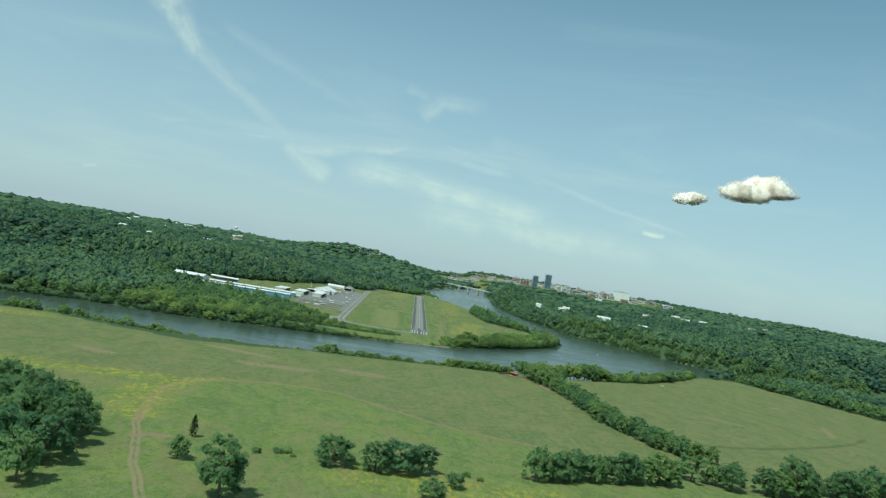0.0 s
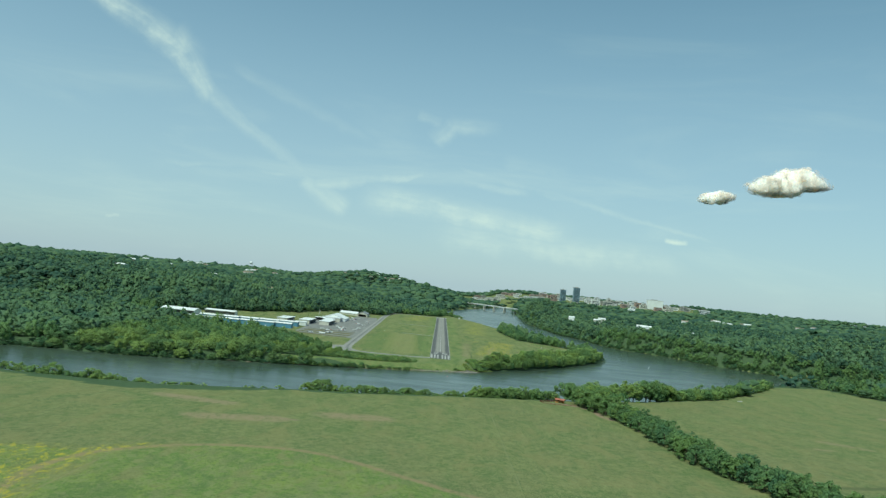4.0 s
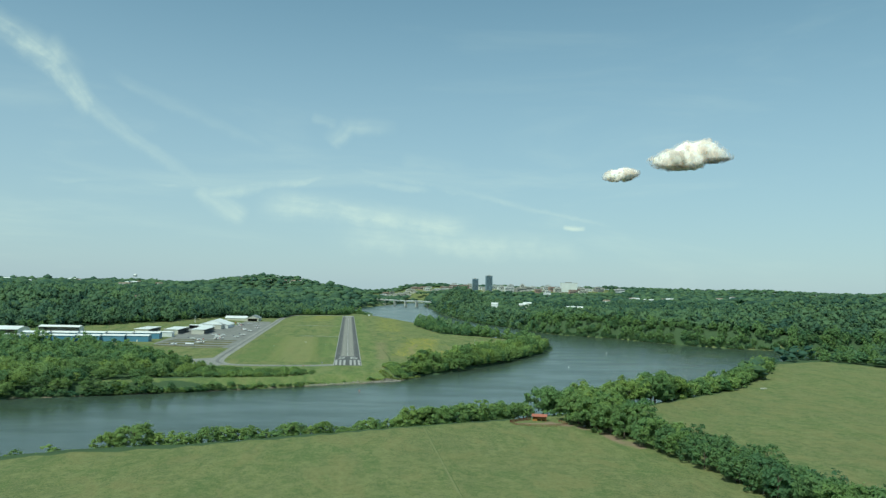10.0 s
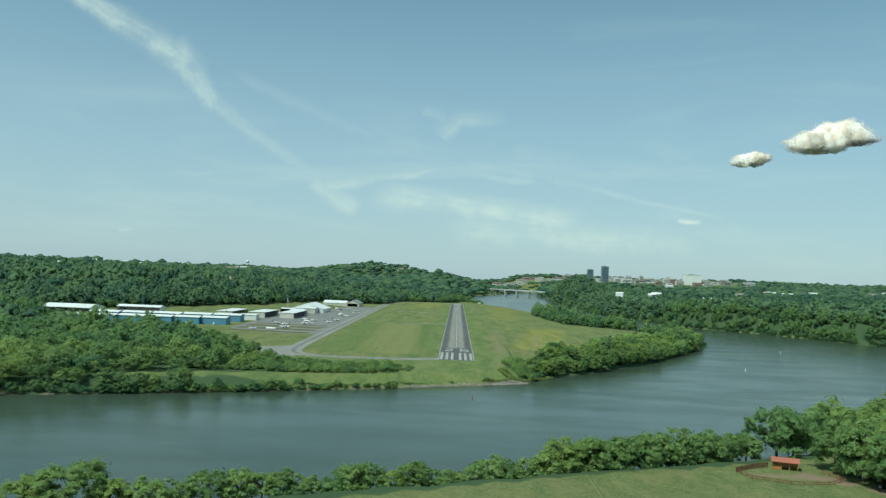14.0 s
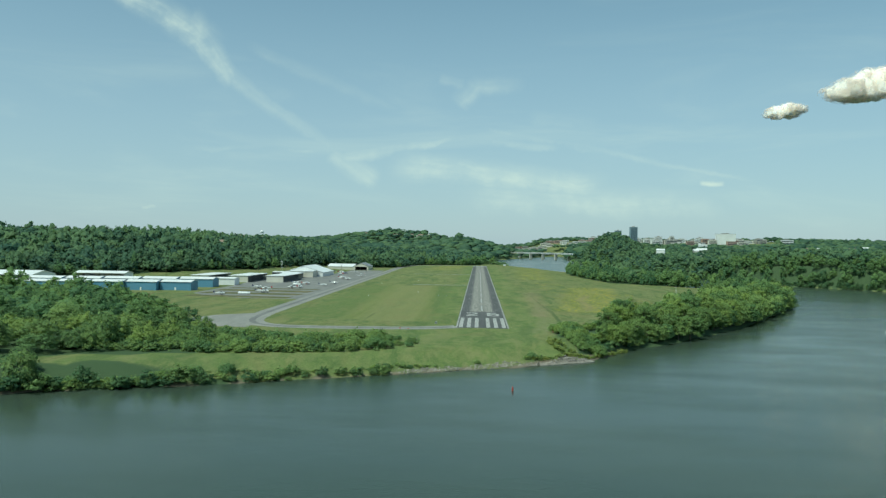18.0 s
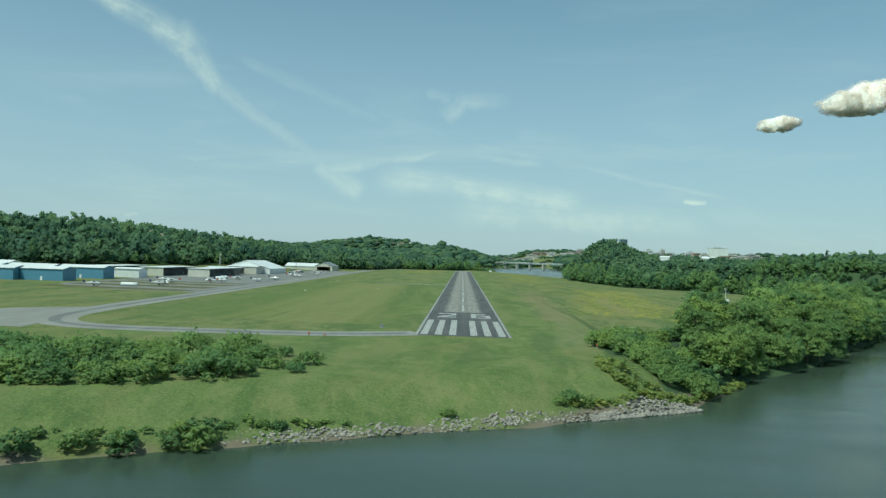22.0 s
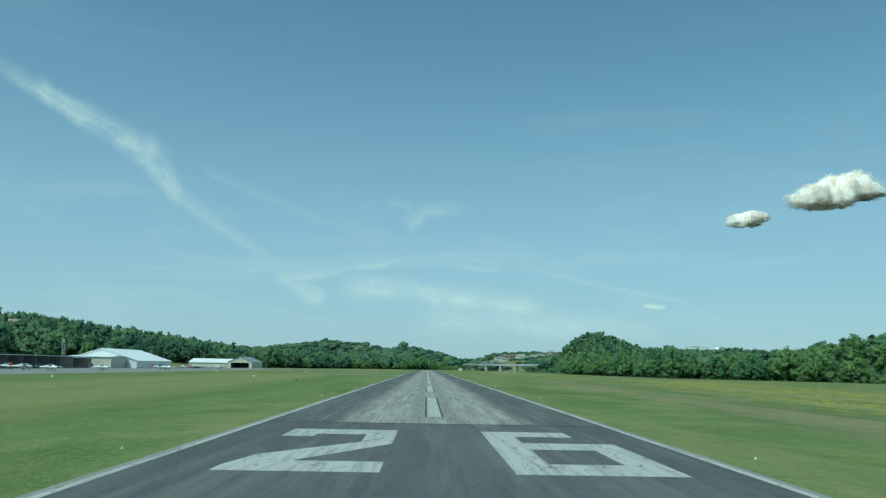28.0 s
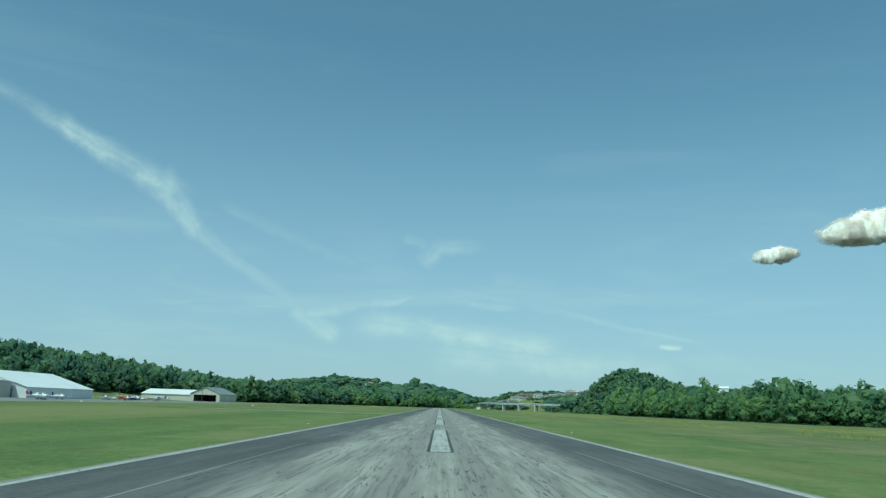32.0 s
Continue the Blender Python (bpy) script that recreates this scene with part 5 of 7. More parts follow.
size[near_road, 0] = np.where(behind[near_road], np.minimum(size[near_road, 0], 18.0), np.minimum(size[near_road, 0], 13.0))
ex, ey = jittered(-620, 900, -330, 1660, 9.6)
ex, ey, ez = plant(ex, ey, inside(ex, ey, NEAR_ZONE) & ~((ey < 300) & (ex > 20) & (ex < 262)) & ((ey > 110) | (ex > 0)))
rim = (distance(ex, ey, RIVER, True) < 14) | (distance(ex, ey, AIRPORT, True) < 10)
ex, ey, ez = ex[rim], ey[rim], ez[rim]
rim_size = np.stack([rng.uniform(6.5, 11.0, len(ex)), 9.5 * np.exp(rng.normal(0, 0.28, len(ex)))], 1)
scatter(leafy, np.stack([ex, ey, ez], 1), rim_size, "woodland_rim", LEAF, "leafy green trees along the front of the woods")
hillside = near_road & behind
near_road &= ~behind
scatter(leafy, p[hillside], size[hillside] * np.array([1.12, 1.0]), "hillside_wood", LEAF_FAR_HAZED, "tall dark green broadleaf trees behind the hangars")
scatter(leafy, p[near_road], size[near_road] * np.array([1.12, 1.0]), "woodland_edge", LEAF, "dense leafy green woods along river banks and airfield")
rest = ~near_road & ~close & ~hillside
scatter(clumpy, p[rest], size[rest] * np.array([1.1, 1.05]), "woodland", LEAF_FAR_HAZED, "dense green broadleaf woods on low hills")
rows = np.array(FAR_ROWS)
scatter([crown_template(np.random.default_rng(70 + k), 1.0, 1.0, 24, 20, 0.062) for k in range(5)], np.stack([rows[:, 0], rows[:, 1], np.maximum(ground_height(rows[:, 0], rows[:, 1])[0], WATER_Z) - 0.2], 1), rows[:, 2:4], "tree_rows", LEAF_BANK, "rows of leafy trees along river point and field edges")
# low growth at the water's edge
edge = np.array(list(along([(-430, -236), (-352, -198), (-260, -190), (-197, -163), (-137, -139), (-88, -119)], 4.6, 0.5)) + list(along(FAR_SHORE[2:12], 4.6, 0.5)))
ez, esd = ground_height(edge[:, 0], edge[:, 1])
keep = esd > -1.5
edge, ez = edge[keep], np.maximum(ez[keep], WATER_Z)
scatter(leafy, np.stack([edge[:, 0], edge[:, 1], ez], 1), np.stack([rng.uniform(5, 9, len(edge)), rng.uniform(3.5, 8.5, len(edge)) * np.where(edge[:, 0] < 0, 0.75, 1.0)], 1), "shore_growth", LEAF, "low leafy growth hanging over the water's edge")
px, py = jittered(-1300, 1500, -520, 1900, 22.0)
x, y, z = plant(px, py, inside(px, py, MID_ZONE) & ~inside(px, py, NEAR_ZONE) & ~inside(px, py, EAST_RIM))
size = np.stack([rng.uniform(18, 31, len(x)), np.minimum(14.0 * np.exp(rng.normal(0, 0.25, len(x))), 19.0)], 1)
scatter([crown_template(np.random.default_rng(60 + k), 1.1, 1.0, 5, 4, 0.13) for k in range(7)], np.stack([x, y, z], 1), size, "hill_woods", LEAF_FAR_HAZED, "continuous green woods over rolling hills")
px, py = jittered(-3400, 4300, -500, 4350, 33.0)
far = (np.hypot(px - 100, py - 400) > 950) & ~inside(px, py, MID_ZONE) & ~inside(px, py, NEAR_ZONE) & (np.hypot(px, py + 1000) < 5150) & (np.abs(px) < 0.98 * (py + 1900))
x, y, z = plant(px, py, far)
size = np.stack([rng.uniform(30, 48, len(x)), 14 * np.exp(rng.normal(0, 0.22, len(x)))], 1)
scatter([dome(1, 0.28, 80 + k, 0.0) for k in range(5)], np.stack([x, y, z], 1), size, "far_woods", LEAF_FAR_HAZED, "distant dark green wooded ridges")


def growth(places, low, high, mat, label, templates=clumpy):
    """Low scrub joined into one mesh."""
    q = np.array(places)
    z, sd = ground_height(q[:, 0], q[:, 1])
    q, z = q[sd > -0.8], np.maximum(z[sd > -0.8], WATER_Z)
    h = rng.uniform(low, high, len(q))
    scatter(templates, np.stack([q[:, 0], q[:, 1], z - 0.15], 1), np.stack([h * rng.uniform(1.3, 2.0, len(q)), h], 1), "scrub", mat, label)


growth(list(along([(-66, -318), (-40, -308), (-6, -288), (41, -265), (90, -242)], 4.0, 0.5)) + list(along([(-345, -371), (-302, -361), (-250, -374), (-215, -368), (-188, -364)], 6.0, 0.5))
       + list(along([(-190, -359), (-150, -345), (-125, -334), (-105, -323), (-92, -319)], 1.6, 0.5)) + list(along([(-188, -363), (-150, -349), (-125, -338), (-105, -328)], 2.6, 0.5)), 1.6, 4.2, LEAF_BANK, "green scrub along the hay field's river edge")
growth(list(along([(42, -42), (52, -22), (78, 6), (133, 84), (178, 158), (212, 222), (234, 266)], 3.4, 0.5)), 1.6, 4.2, LEAF, "leafy scrub on the river point's shore")
bx = -26 - 88 * rng.uniform(0, 1, 230) ** 0.85
by = np.maximum(-73 + (bx + 22) * 0.40, -86 + (bx + 48) * 0.12) + rng.uniform(0, 32, 230)
growth(list(zip(bx, by)), 0.6, 1.7, LEAF_BANK, "rough low scrub between bushes on the bank")
growth(list(along([(-150, -144), (-137, -139), (-110, -129), (-80, -116), (-62, -108)], 1.9, 0.7)) + list(along([(-62, -108), (-44, -99), (-28, -91)], 3.6, 0.8)), 1.4, 3.4, LEAF_THICKET, "leafy scrub hanging over the river's edge", leafy)
fill = [q for q in zip(rng.uniform(-135, -26, 800), rng.uniform(-92, -20, 800)) if inside(np.array([q[0]]), np.array([q[1]]), BUSH_BAND)[0]]
growth(fill, 1.6, 3.6, LEAF_THICKET, "dense leafy scrub between bushes on the bank", leafy)
growth(list(along([(-92, -116), (-60, -103), (-36, -91), (-14, -81)], 1.7, 0.6)), 0.5, 1.5, LEAF_BANK, "rough weeds along the river's edge")
growth(list(along([(24, -45), (26, -51), (29, -55), (34, -55), (38, -52)], 0.8, 0.6)) + list(along([(25, -40), (28, -47), (31, -52), (36, -52), (39, -49)], 0.9, 0.8)) + list(along([(16, -63), (20, -61), (24, -59), (29, -57)], 1.0, 0.7)) + list(along([(33, -53), (39, -50), (44, -44), (50, -35), (56, -27)], 0.8, 0.9)), 0.6, 1.8, LEAF_PALE, "pale yellow-green weeds behind the stones")
# ---- hangars ----
def gable(name, label, x0, x1, y0, y1, eave, ridge, wall, roof, along_x=True, group="", doors=0, open_front=False, over=0.5):
    """A hangar with four walls, two roof slopes and its doors; the ridge runs along x or y."""
    w, d = x1 - x0, y1 - y0
    e = thing(name, label, "hangar", (x0, y0, 0), 0, group)
    t = 0.15
    if along_x:
        end = [(0, 0), (d, 0), (d, eave), (d / 2, ridge), (0, eave)]

        def end_wall(px):
            bm = bmesh.new()
            a = [bm.verts.new((px, q, z)) for q, z in end]
            b = [bm.verts.new((px + t, q, z)) for q, z in end]
            bm.faces.new(a)
            bm.faces.new(b[::-1])
            for i in range(5):
                bm.faces.new((a[i], b[i], b[(i + 1) % 5], a[(i + 1) % 5]))
            bmesh.ops.recalc_face_normals(bm, faces=bm.faces[:])
            return bm

        part("end_wall", end_wall(0), wall, e)
        part("end_wall", end_wall(w - t), wall, e)
        if open_front:
            for k in range(int(w // 12) + 2):
                part("post", box(k * w / (int(w // 12) + 1) - 0.12, k * w / (int(w // 12) + 1) + 0.12, 0.0, 0.24, 0, eave), GREY_METAL, e)
        else:
            part("front_wall", box(t, w - t, 0, t, 0, eave), wall, e)
        part("back_wall", box(t, w - t, d - t, d, 0, eave), wall, e)
        for y_a, y_b, z_a, z_b in ((-over, d / 2, eave - over * (ridge - eave) / (d / 2), ridge), (d / 2, d + over, ridge, eave - over * (ridge - eave) / (d / 2))):
            bm = bmesh.new()
            lo = [bm.verts.new(c) for c in ((-over, y_a, z_a + 0.02), (w + over, y_a, z_a + 0.02), (w + over, y_b, z_b + 0.02), (-over, y_b, z_b + 0.02))]
            hi = [bm.verts.new(v.co + Vector((0, 0, 0.16))) for v in lo]
            bm.faces.new(hi)
            bm.faces.new(lo[::-1])
            for i in range(4):
                bm.faces.new((lo[i], lo[(i + 1) % 4], hi[(i + 1) % 4], hi[i]))
            part("roof_slope", bm, roof, e)
        for k in range(doors):
            cx = (k + 0.5) * w / doors
            leaf = part("door", box(cx - 0.6, cx + 0.6, -0.06, -0.003, 0, 2.1), WHITE, e, "white personnel door")
            part("door_handle", box(cx + 0.42, cx + 0.5, -0.12, -0.062, 0.95, 1.1), GREY_METAL, leaf)
    else:
        end = [(0, 0), (w, 0), (w, eave), (w / 2, ridge), (0, eave)]
        if open_front:
            hole = [(0, 0), (w * 0.12, 0), (w * 0.12, eave * 0.86), (w * 0.88, eave * 0.86), (w * 0.88, 0), (w, 0), (w, eave), (w / 2, ridge), (0, eave)]
            part("front_wall", prism(hole, 0, t), wall, e)
        else:
            part("front_wall", prism(end, 0, t), wall, e)
            if doors:
                part("sliding_door", box(w * 0.14, w * 0.86, -0.09, -0.004, 0, eave * 0.86), GREY_METAL, e, "closed grey sliding hangar door")
        part("back_wall", prism(end, d - t, d), wall, e)
        part("side_wall", box(0, t, t, d - t, 0, eave), wall, e)
        part("side_wall", box(w - t, w, t, d - t, 0, eave), wall, e)
        for x_a, x_b, z_a, z_b in ((-over, w / 2, eave - over * (ridge - eave) / (w / 2), ridge), (w / 2, w + over, ridge, eave - over * (ridge - eave) / (w / 2))):
            bm = bmesh.new()
            lo = [bm.verts.new(c) for c in ((x_a, -over, z_a + 0.02), (x_b, -over, z_b + 0.02), (x_b, d + over, z_b + 0.02), (x_a, d + over, z_a + 0.02))]
            hi = [bm.verts.new(v.co + Vector((0, 0, 0.16))) for v in lo]
            bm.faces.new(hi)
            bm.faces.new(lo[::-1])
            for i in range(4):
                bm.faces.new((lo[i], lo[(i + 1) % 4], hi[(i + 1) % 4], hi[i]))
            part("roof_slope", bm, roof, e)
    part("floor_slab", box(0.2, (w if along_x else w) - 0.2, 0.2, d - 0.2, -0.2, 0.08), CONCRETE, e)
    return e


# blue rows, each unit a step behind the next
for k in range(6):
    x1 = -206.5 - k * 23.0
    gable("hangar", "blue steel hangar unit with a low white roof", x1 - 22.4, x1, 213.5 - k * 5.0, 227.5 - k * 5.0, 6.0, 7.2, BLUE, WHITE, True, "blue hangar row", 1)
for k in range(5):
    x1 = -206.0 - k * 27.0
    gable("hangar", "long blue steel hangar with a low white roof", x1 - 26.4, x1, 258.0 - k * 5.5, 272.0 - k * 5.5, 6.2, 7.5, BLUE, WHITE, True, "second blue hangar row", 1)
gable("hangar", "big white arched-roof hangar with open dark front", -412, -363, 282, 318, 6.0, 9.0, WHITE, WHITE, True, "", 0, True)
gable("hangar", "white open-sided hangar with a shallow white roof", -372, -325, 366, 384, 4.8, 6.6, WHITE, WHITE, True, "", 0, True)
gable("hangar", "small white hangar with a grey side door", -216, -200, 293, 306, 5.2, 6.0, WHITE, WHITE, True, "", 1)
# open shade hangars in line
def shelter(x0, x1, y0, y1, h):
    """An aircraft shelter: closed ends, open long sides on posts, a thin roof."""
    e = thing("aircraft_shelter", "beige open-sided aircraft shelter with thin white roof", "shelter", (x0, y0, 0), 0, "aircraft shelters")
    w, d = x1 - x0, y1 - y0
    part("end_wall", box(0, w, 0, 0.18, 0, h), BEIGE, e)
    part("end_wall", box(0, w, d - 0.18, d, 0, h), BEIGE, e)
    part("spine_wall", box(w / 2 - 0.08, w / 2 + 0.08, 0.18, d - 0.18, 0, h), GREY_METAL, e)
    part("roof", box(-1.2, w + 1.2, -0.5, d + 0.5, h, h + 0.28), WHITE, e)
    part("floor_slab", box(0.1, w - 0.1, 0.3, d - 0.3, -0.2, 0.07), CONCRETE, e)
    n = int(d // 12)
    for k in range(1, n):
        for px in (0.2, w - 0.2):
            part("post", box(px - 0.1, px + 0.1, k * d / n - 0.1, k * d / n + 0.1, 0.07, h), GREY_METAL, e)
        part("cross_wall", box(0.6, w - 0.6, k * d / n - 0.05, k * d / n + 0.05, 0.07, h), GREY_METAL, e)
    return e


shelter(-219, -203, 340, 402, 5.7)
shelter(-189, -174, 348, 420, 5.6)
shelter(-252, -236, 335, 395, 5.7)
shelter(-196, -181, 430, 458, 5.2)
gable("hangar", "large white gabled hangar with beige front annex", -207, -166, 484, 545, 4.4, 11.0, WHITE, WHITE, False, "", 1)
gable("hangar", "beige flat-fronted hangar annex with white roof", -196, -172, 462, 483, 6.0, 6.6, BEIGE, WHITE, True, "", 0)
gable("hangar", "beige end hangar with grey roof and open dark bay", -169, -149, 704, 748, 5.2, 9.6, BEIGE, GREY_METAL, False, "", 0, True)
gable("hangar", "low beige hangar wing with white roof", -205, -169.6, 712, 744, 4.2, 7.6, BEIGE, WHITE, True, "", 0)
gable("hangar", "dark open canopy bay beside the white hangar", -214, -197, 462, 482, 4.6, 5.2, GREY_METAL, WHITE, True, "", 0, True)


# ---- the city ----
def building(x, y, w, d, h, mat, label, roofs=True, floors=0, columns=0):
    z = spot_height(x, y)
    e = thing("building", label, "building", (x, y, z))
    part("wall", box(-w / 2, w / 2, -d / 2, d / 2, -3, h), mat, e)
    part("roof", box(-w / 2 - 0.3, w / 2 + 0.3, -d / 2 - 0.3, d / 2 + 0.3, h, h + 0.9), CONCRETE, e)
    if roofs:
        part("roof_plant", box(-w / 5, w / 6, -d / 5, d / 5, h + 0.9, h + 4.0), CONCRETE, e)
    for i in range(floors):
        z0 = 3 + (h - 4) * i / floors
        z1 = z0 + (h - 4) / floors * 0.55
        part("window_band", box(-w / 2 + 1.2, w / 2 - 1.2, -d / 2 - 0.12, -d / 2 - 0.01, z0, z1), GLASS, e)
    return e


building(706, 3300, 32, 30, 80, TOWER_GREY, "tall dark glass office tower", True, 16)
building(634, 3290, 28, 28, 66, TOWER_GREY, "tall dark slab office tower", True, 13)
building(1132, 3330, 84, 30, 46, WHITE, "wide plain white concrete office block", True, 0)
building(592, 3330, 34, 24, 32, BRICK, "tall brick apartment block", True, 7)
building(880, 3300, 18, 20, 38, CREAM, "slim pale concrete tower", True, 7)
building(815, 3280, 30, 22, 34, WHITE, "white stepped office block", True, 6)
rc = random.Random(11)
for k in range(120):
    bx = rc.uniform(90, 1350)
    by = rc.uniform(3140, 3700)
    if any(abs(bx - q) < 40 and abs(by - 3300) < 40 for q in (706, 634, 1132, 592, 880, 815)):
        continue
    tall = rc.uniform(8, 14) if bx < 560 else rc.uniform(9, 28)
    mat = rc.choice([CREAM, WHITE, BRICK, CREAM, WHITE, CONCRETE, WHITE, CREAM])
    word = {"cream_wall_far": "pale plastered", "white_sheet_metal": "white", "brick_wall_far": "red brick", "concrete": "grey concrete"}[mat.name]
    building(bx, by, rc.uniform(18, 52), rc.uniform(16, 30), tall, mat, f"{word} city building with a flat roof", rc.random() < 0.5, 3 if tall > 16 else 2)


# ---- the bridge ----
def build_bridge():
    e = thing("bridge", "long white girder bridge on concrete piers", "bridge", (134, 2320, -5.5), -57.2)
    length = 340
    part("deck", box(-60, length, -6, 6, 19.6, 20.4), WHITE, e)
    for s in (-4.5, 4.5):
        part("girder", box(-60, length, s - 0.4, s + 0.4, 17.0, 19.6), WHITE, e)
    for s in (-6, 6):
        part("parapet", box(-60, length, s - 0.2, s + 0.2, 20.4, 21.3), WHITE, e)
    for px in (0, 66, 132, 198, 262):
        part("pier", box(px - 1.5, px + 1.5, -5, 5, -4, 17.0), CREAM, e)


build_bridge()


# ---- clouds ----
def cloud_material(name, gaps=0.0):
    """Bright cloud in which light spreads far; gaps tear its outer skin open."""
    m, t, b = material(name, 1.0, 0.0, 0.0)
    b.inputs["Base Color"].default_value = (0.95, 0.845, 0.755, 1)
    b.inputs["Subsurface Weight"].default_value = 1.0
    b.inputs["Subsurface Radius"].default_value = (1.0, 0.95, 0.88)
    b.inputs["Subsurface Scale"].default_value = 60.0
    if gaps:
        b.inputs["Subsurface Weight"].default_value = 0.0
        through_light = t.nodes.new("ShaderNodeBsdfTranslucent")
        through_light.inputs[0].default_value = (0.99, 0.91, 0.84, 1)
        half = t.nodes.new("ShaderNodeMixShader")
        half.inputs[0].default_value = 0.55
        t.links.new(b.outputs[0], half.inputs[1])
        t.links.new(through_light.outputs[0], half.inputs[2])
        wisp = noise_node(t, obj_vec(t), 0.026, 6, 0.66, 0.4)
        clear = t.nodes.new("ShaderNodeBsdfTransparent")
        torn = t.nodes.new("ShaderNodeMixShader")
        t.links.new(smooth_range(t, wisp, gaps - 0.10, gaps + 0.22), torn.inputs[0])
        t.links.new(clear.outputs[0], torn.inputs[1])
        t.links.new(half.outputs[0], torn.inputs[2])
        t.links.new(torn.outputs[0], t.nodes["Material Output"].inputs[0])
    return m


CLOUD_SKINS = [("body", cloud_material("cloud_body"), 0.94), ("veil", cloud_material("cloud_veil", 0.52), 1.02), ("veil", cloud_material("cloud_rim", 0.56), 1.09)]


def cumulus(x, y, z, width, height, seed, top, bottom, puffs):
    """Billowing shells round many puffs; top and bottom give the outline from end to end."""
    r = np.random.default_rng(seed)
    v, f = ico(5)
    pc, ps = [], []
    for k in range(puffs):
        a = (k + r.uniform(0, 1)) / puffs
        hi = np.interp(a, np.linspace(0, 1, len(top)), top) * height
        lo = np.interp(a, np.linspace(0, 1, len(bottom)), bottom) * height
        rad = min(0.5 * (hi - lo), 0.12 * width) * r.uniform(0.45, 1.0)
        pc.append(((a - 0.5) * width * 0.94, r.uniform(-0.15, 0.15) * width, r.uniform(lo + rad, max(lo + rad, hi - rad)) - height * 0.5))
        ps.append(max(rad, 0.02 * width))
    pc, ps = np.array(pc), np.array(ps)
    d = v * np.array([1.0, 0.6, 0.45])
    d /= np.linalg.norm(d, axis=1)[:, None]
    mid = d @ pc.T
    off = (pc ** 2).sum(1)[None] - mid ** 2
    reach = np.where(off < ps[None] ** 2, mid + np.sqrt(np.maximum(ps[None] ** 2 - off, 0)), 0)
    rad = np.maximum(reach.max(1), 0.04 * width)
    a, b, c = f.T
    for _ in range(7):
        total, count = np.zeros(len(v)), np.zeros(len(v))
        for i, j in ((a, b), (b, c), (c, a)):
            np.add.at(total, i, rad[j])
            np.add.at(count, i, 1)
        rad = total / count
    p = d * rad[:, None]
    for size, amount in ((16, 0.0035), (34, 0.0026), (70, 0.0014)):
        k = r.normal(size=(3, 12)) * size / width
        p = p + d * (np.sin(p @ k + r.uniform(0, 6.28, 12)).sum(1) * amount * width)[:, None]
    # light spreads inside a cloud, so its skins shade as one soft form
    n = d + 0.7 * np.array(SUN_TO)
    n /= np.linalg.norm(n, axis=1)[:, None]
    e = thing("cloud", "small puffy cream-white fair-weather cloud in blue sky", "cloud", (x, y, z), 0, "fair-weather clouds")
    for name, mat, grow in CLOUD_SKINS:
        q = p * grow
        q[:, 2] = np.where(q[:, 2] < 0, p[:, 2] * (0.5 + 0.5 * grow), q[:, 2])
        part(name, soft(mesh_of(name, q, f, mat, True), n), mat, e)
    return e


cumulus(1890, 3530, 838, 464, 202, 5, (0.45, 0.62, 0.70, 0.78, 0.95, 1.0, 0.98, 0.85, 0.68, 0.45), (0.25, 0.05, 0.0, 0.0, 0.06, 0.14, 0.30, 0.36, 0.33, 0.36), 90)
cumulus(1590, 3850, 762, 208, 124, 4, (0.5, 0.7, 0.95, 0.88, 0.9, 1.0, 0.9, 0.5), (0.4, 0.1, 0.0, 0.05, 0.1, 0.15, 0.25, 0.4), 60)


# ---- parked aircraft and vehicles ----
def loft(sections, sides=10):
    """A skin over rings (y, z of centre, half width, half height)."""
    bm = bmesh.new()
    rings = []
    for y, z, w, h in sections:
        rings.append([bm.verts.new((w * math.cos(a), y, z + h * math.sin(a))) for a in np.linspace(0, 2 * np.pi, sides, endpoint=False)])
    for a, b in zip(rings, rings[1:]):
        for i in range(sides):
            bm.faces.new((a[i], a[(i + 1) % sides], b[(i + 1) % sides], b[i]))
    bm.faces.new(rings[0])
    bm.faces.new(rings[-1][::-1])
    bmesh.ops.recalc_face_normals(bm, faces=bm.faces[:])
    return bm


def panel(points, thick):
    """A thin tapered panel: outline in x and y at height z."""
    bm = bmesh.new()
    lo = [bm.verts.new((x, y, z)) for x, y, z in points]
    hi = [bm.verts.new((x, y, z + thick)) for x, y, z in points]
    n = len(points)
    bm.faces.new(lo[::-1])
    bm.faces.new(hi)
    for i in range(n):
        bm.faces.new((lo[i], lo[(i + 1) % n], hi[(i + 1) % n], hi[i]))
    bmesh.ops.recalc_face_normals(bm, faces=bm.faces[:])
    return bm


def hub(wheel, r=0.1, w=0.16):
    """A round hub cap on both faces of a wheel."""
    part("hub", wheel_bm(r, w), SILVER, wheel, "bright metal hub")


def wheel_bm(r=0.22, w=0.14):
    bm = bmesh.new()
    ring = np.linspace(0, 2 * np.pi, 12, endpoint=False)
    a = [bm.verts.new((-w / 2, r * math.cos(t), r * math.sin(t))) for t in ring]
    b = [bm.verts.new((w / 2, r * math.cos(t), r * math.sin(t))) for t in ring]
    for i in range(12):
        bm.faces.new((a[i], b[i], b[(i + 1) % 12], a[(i + 1) % 12]))
    bm.faces.new(a)
    bm.faces.new(b[::-1])
    bmesh.ops.recalc_face_normals(bm, faces=bm.faces[:])
    return bm


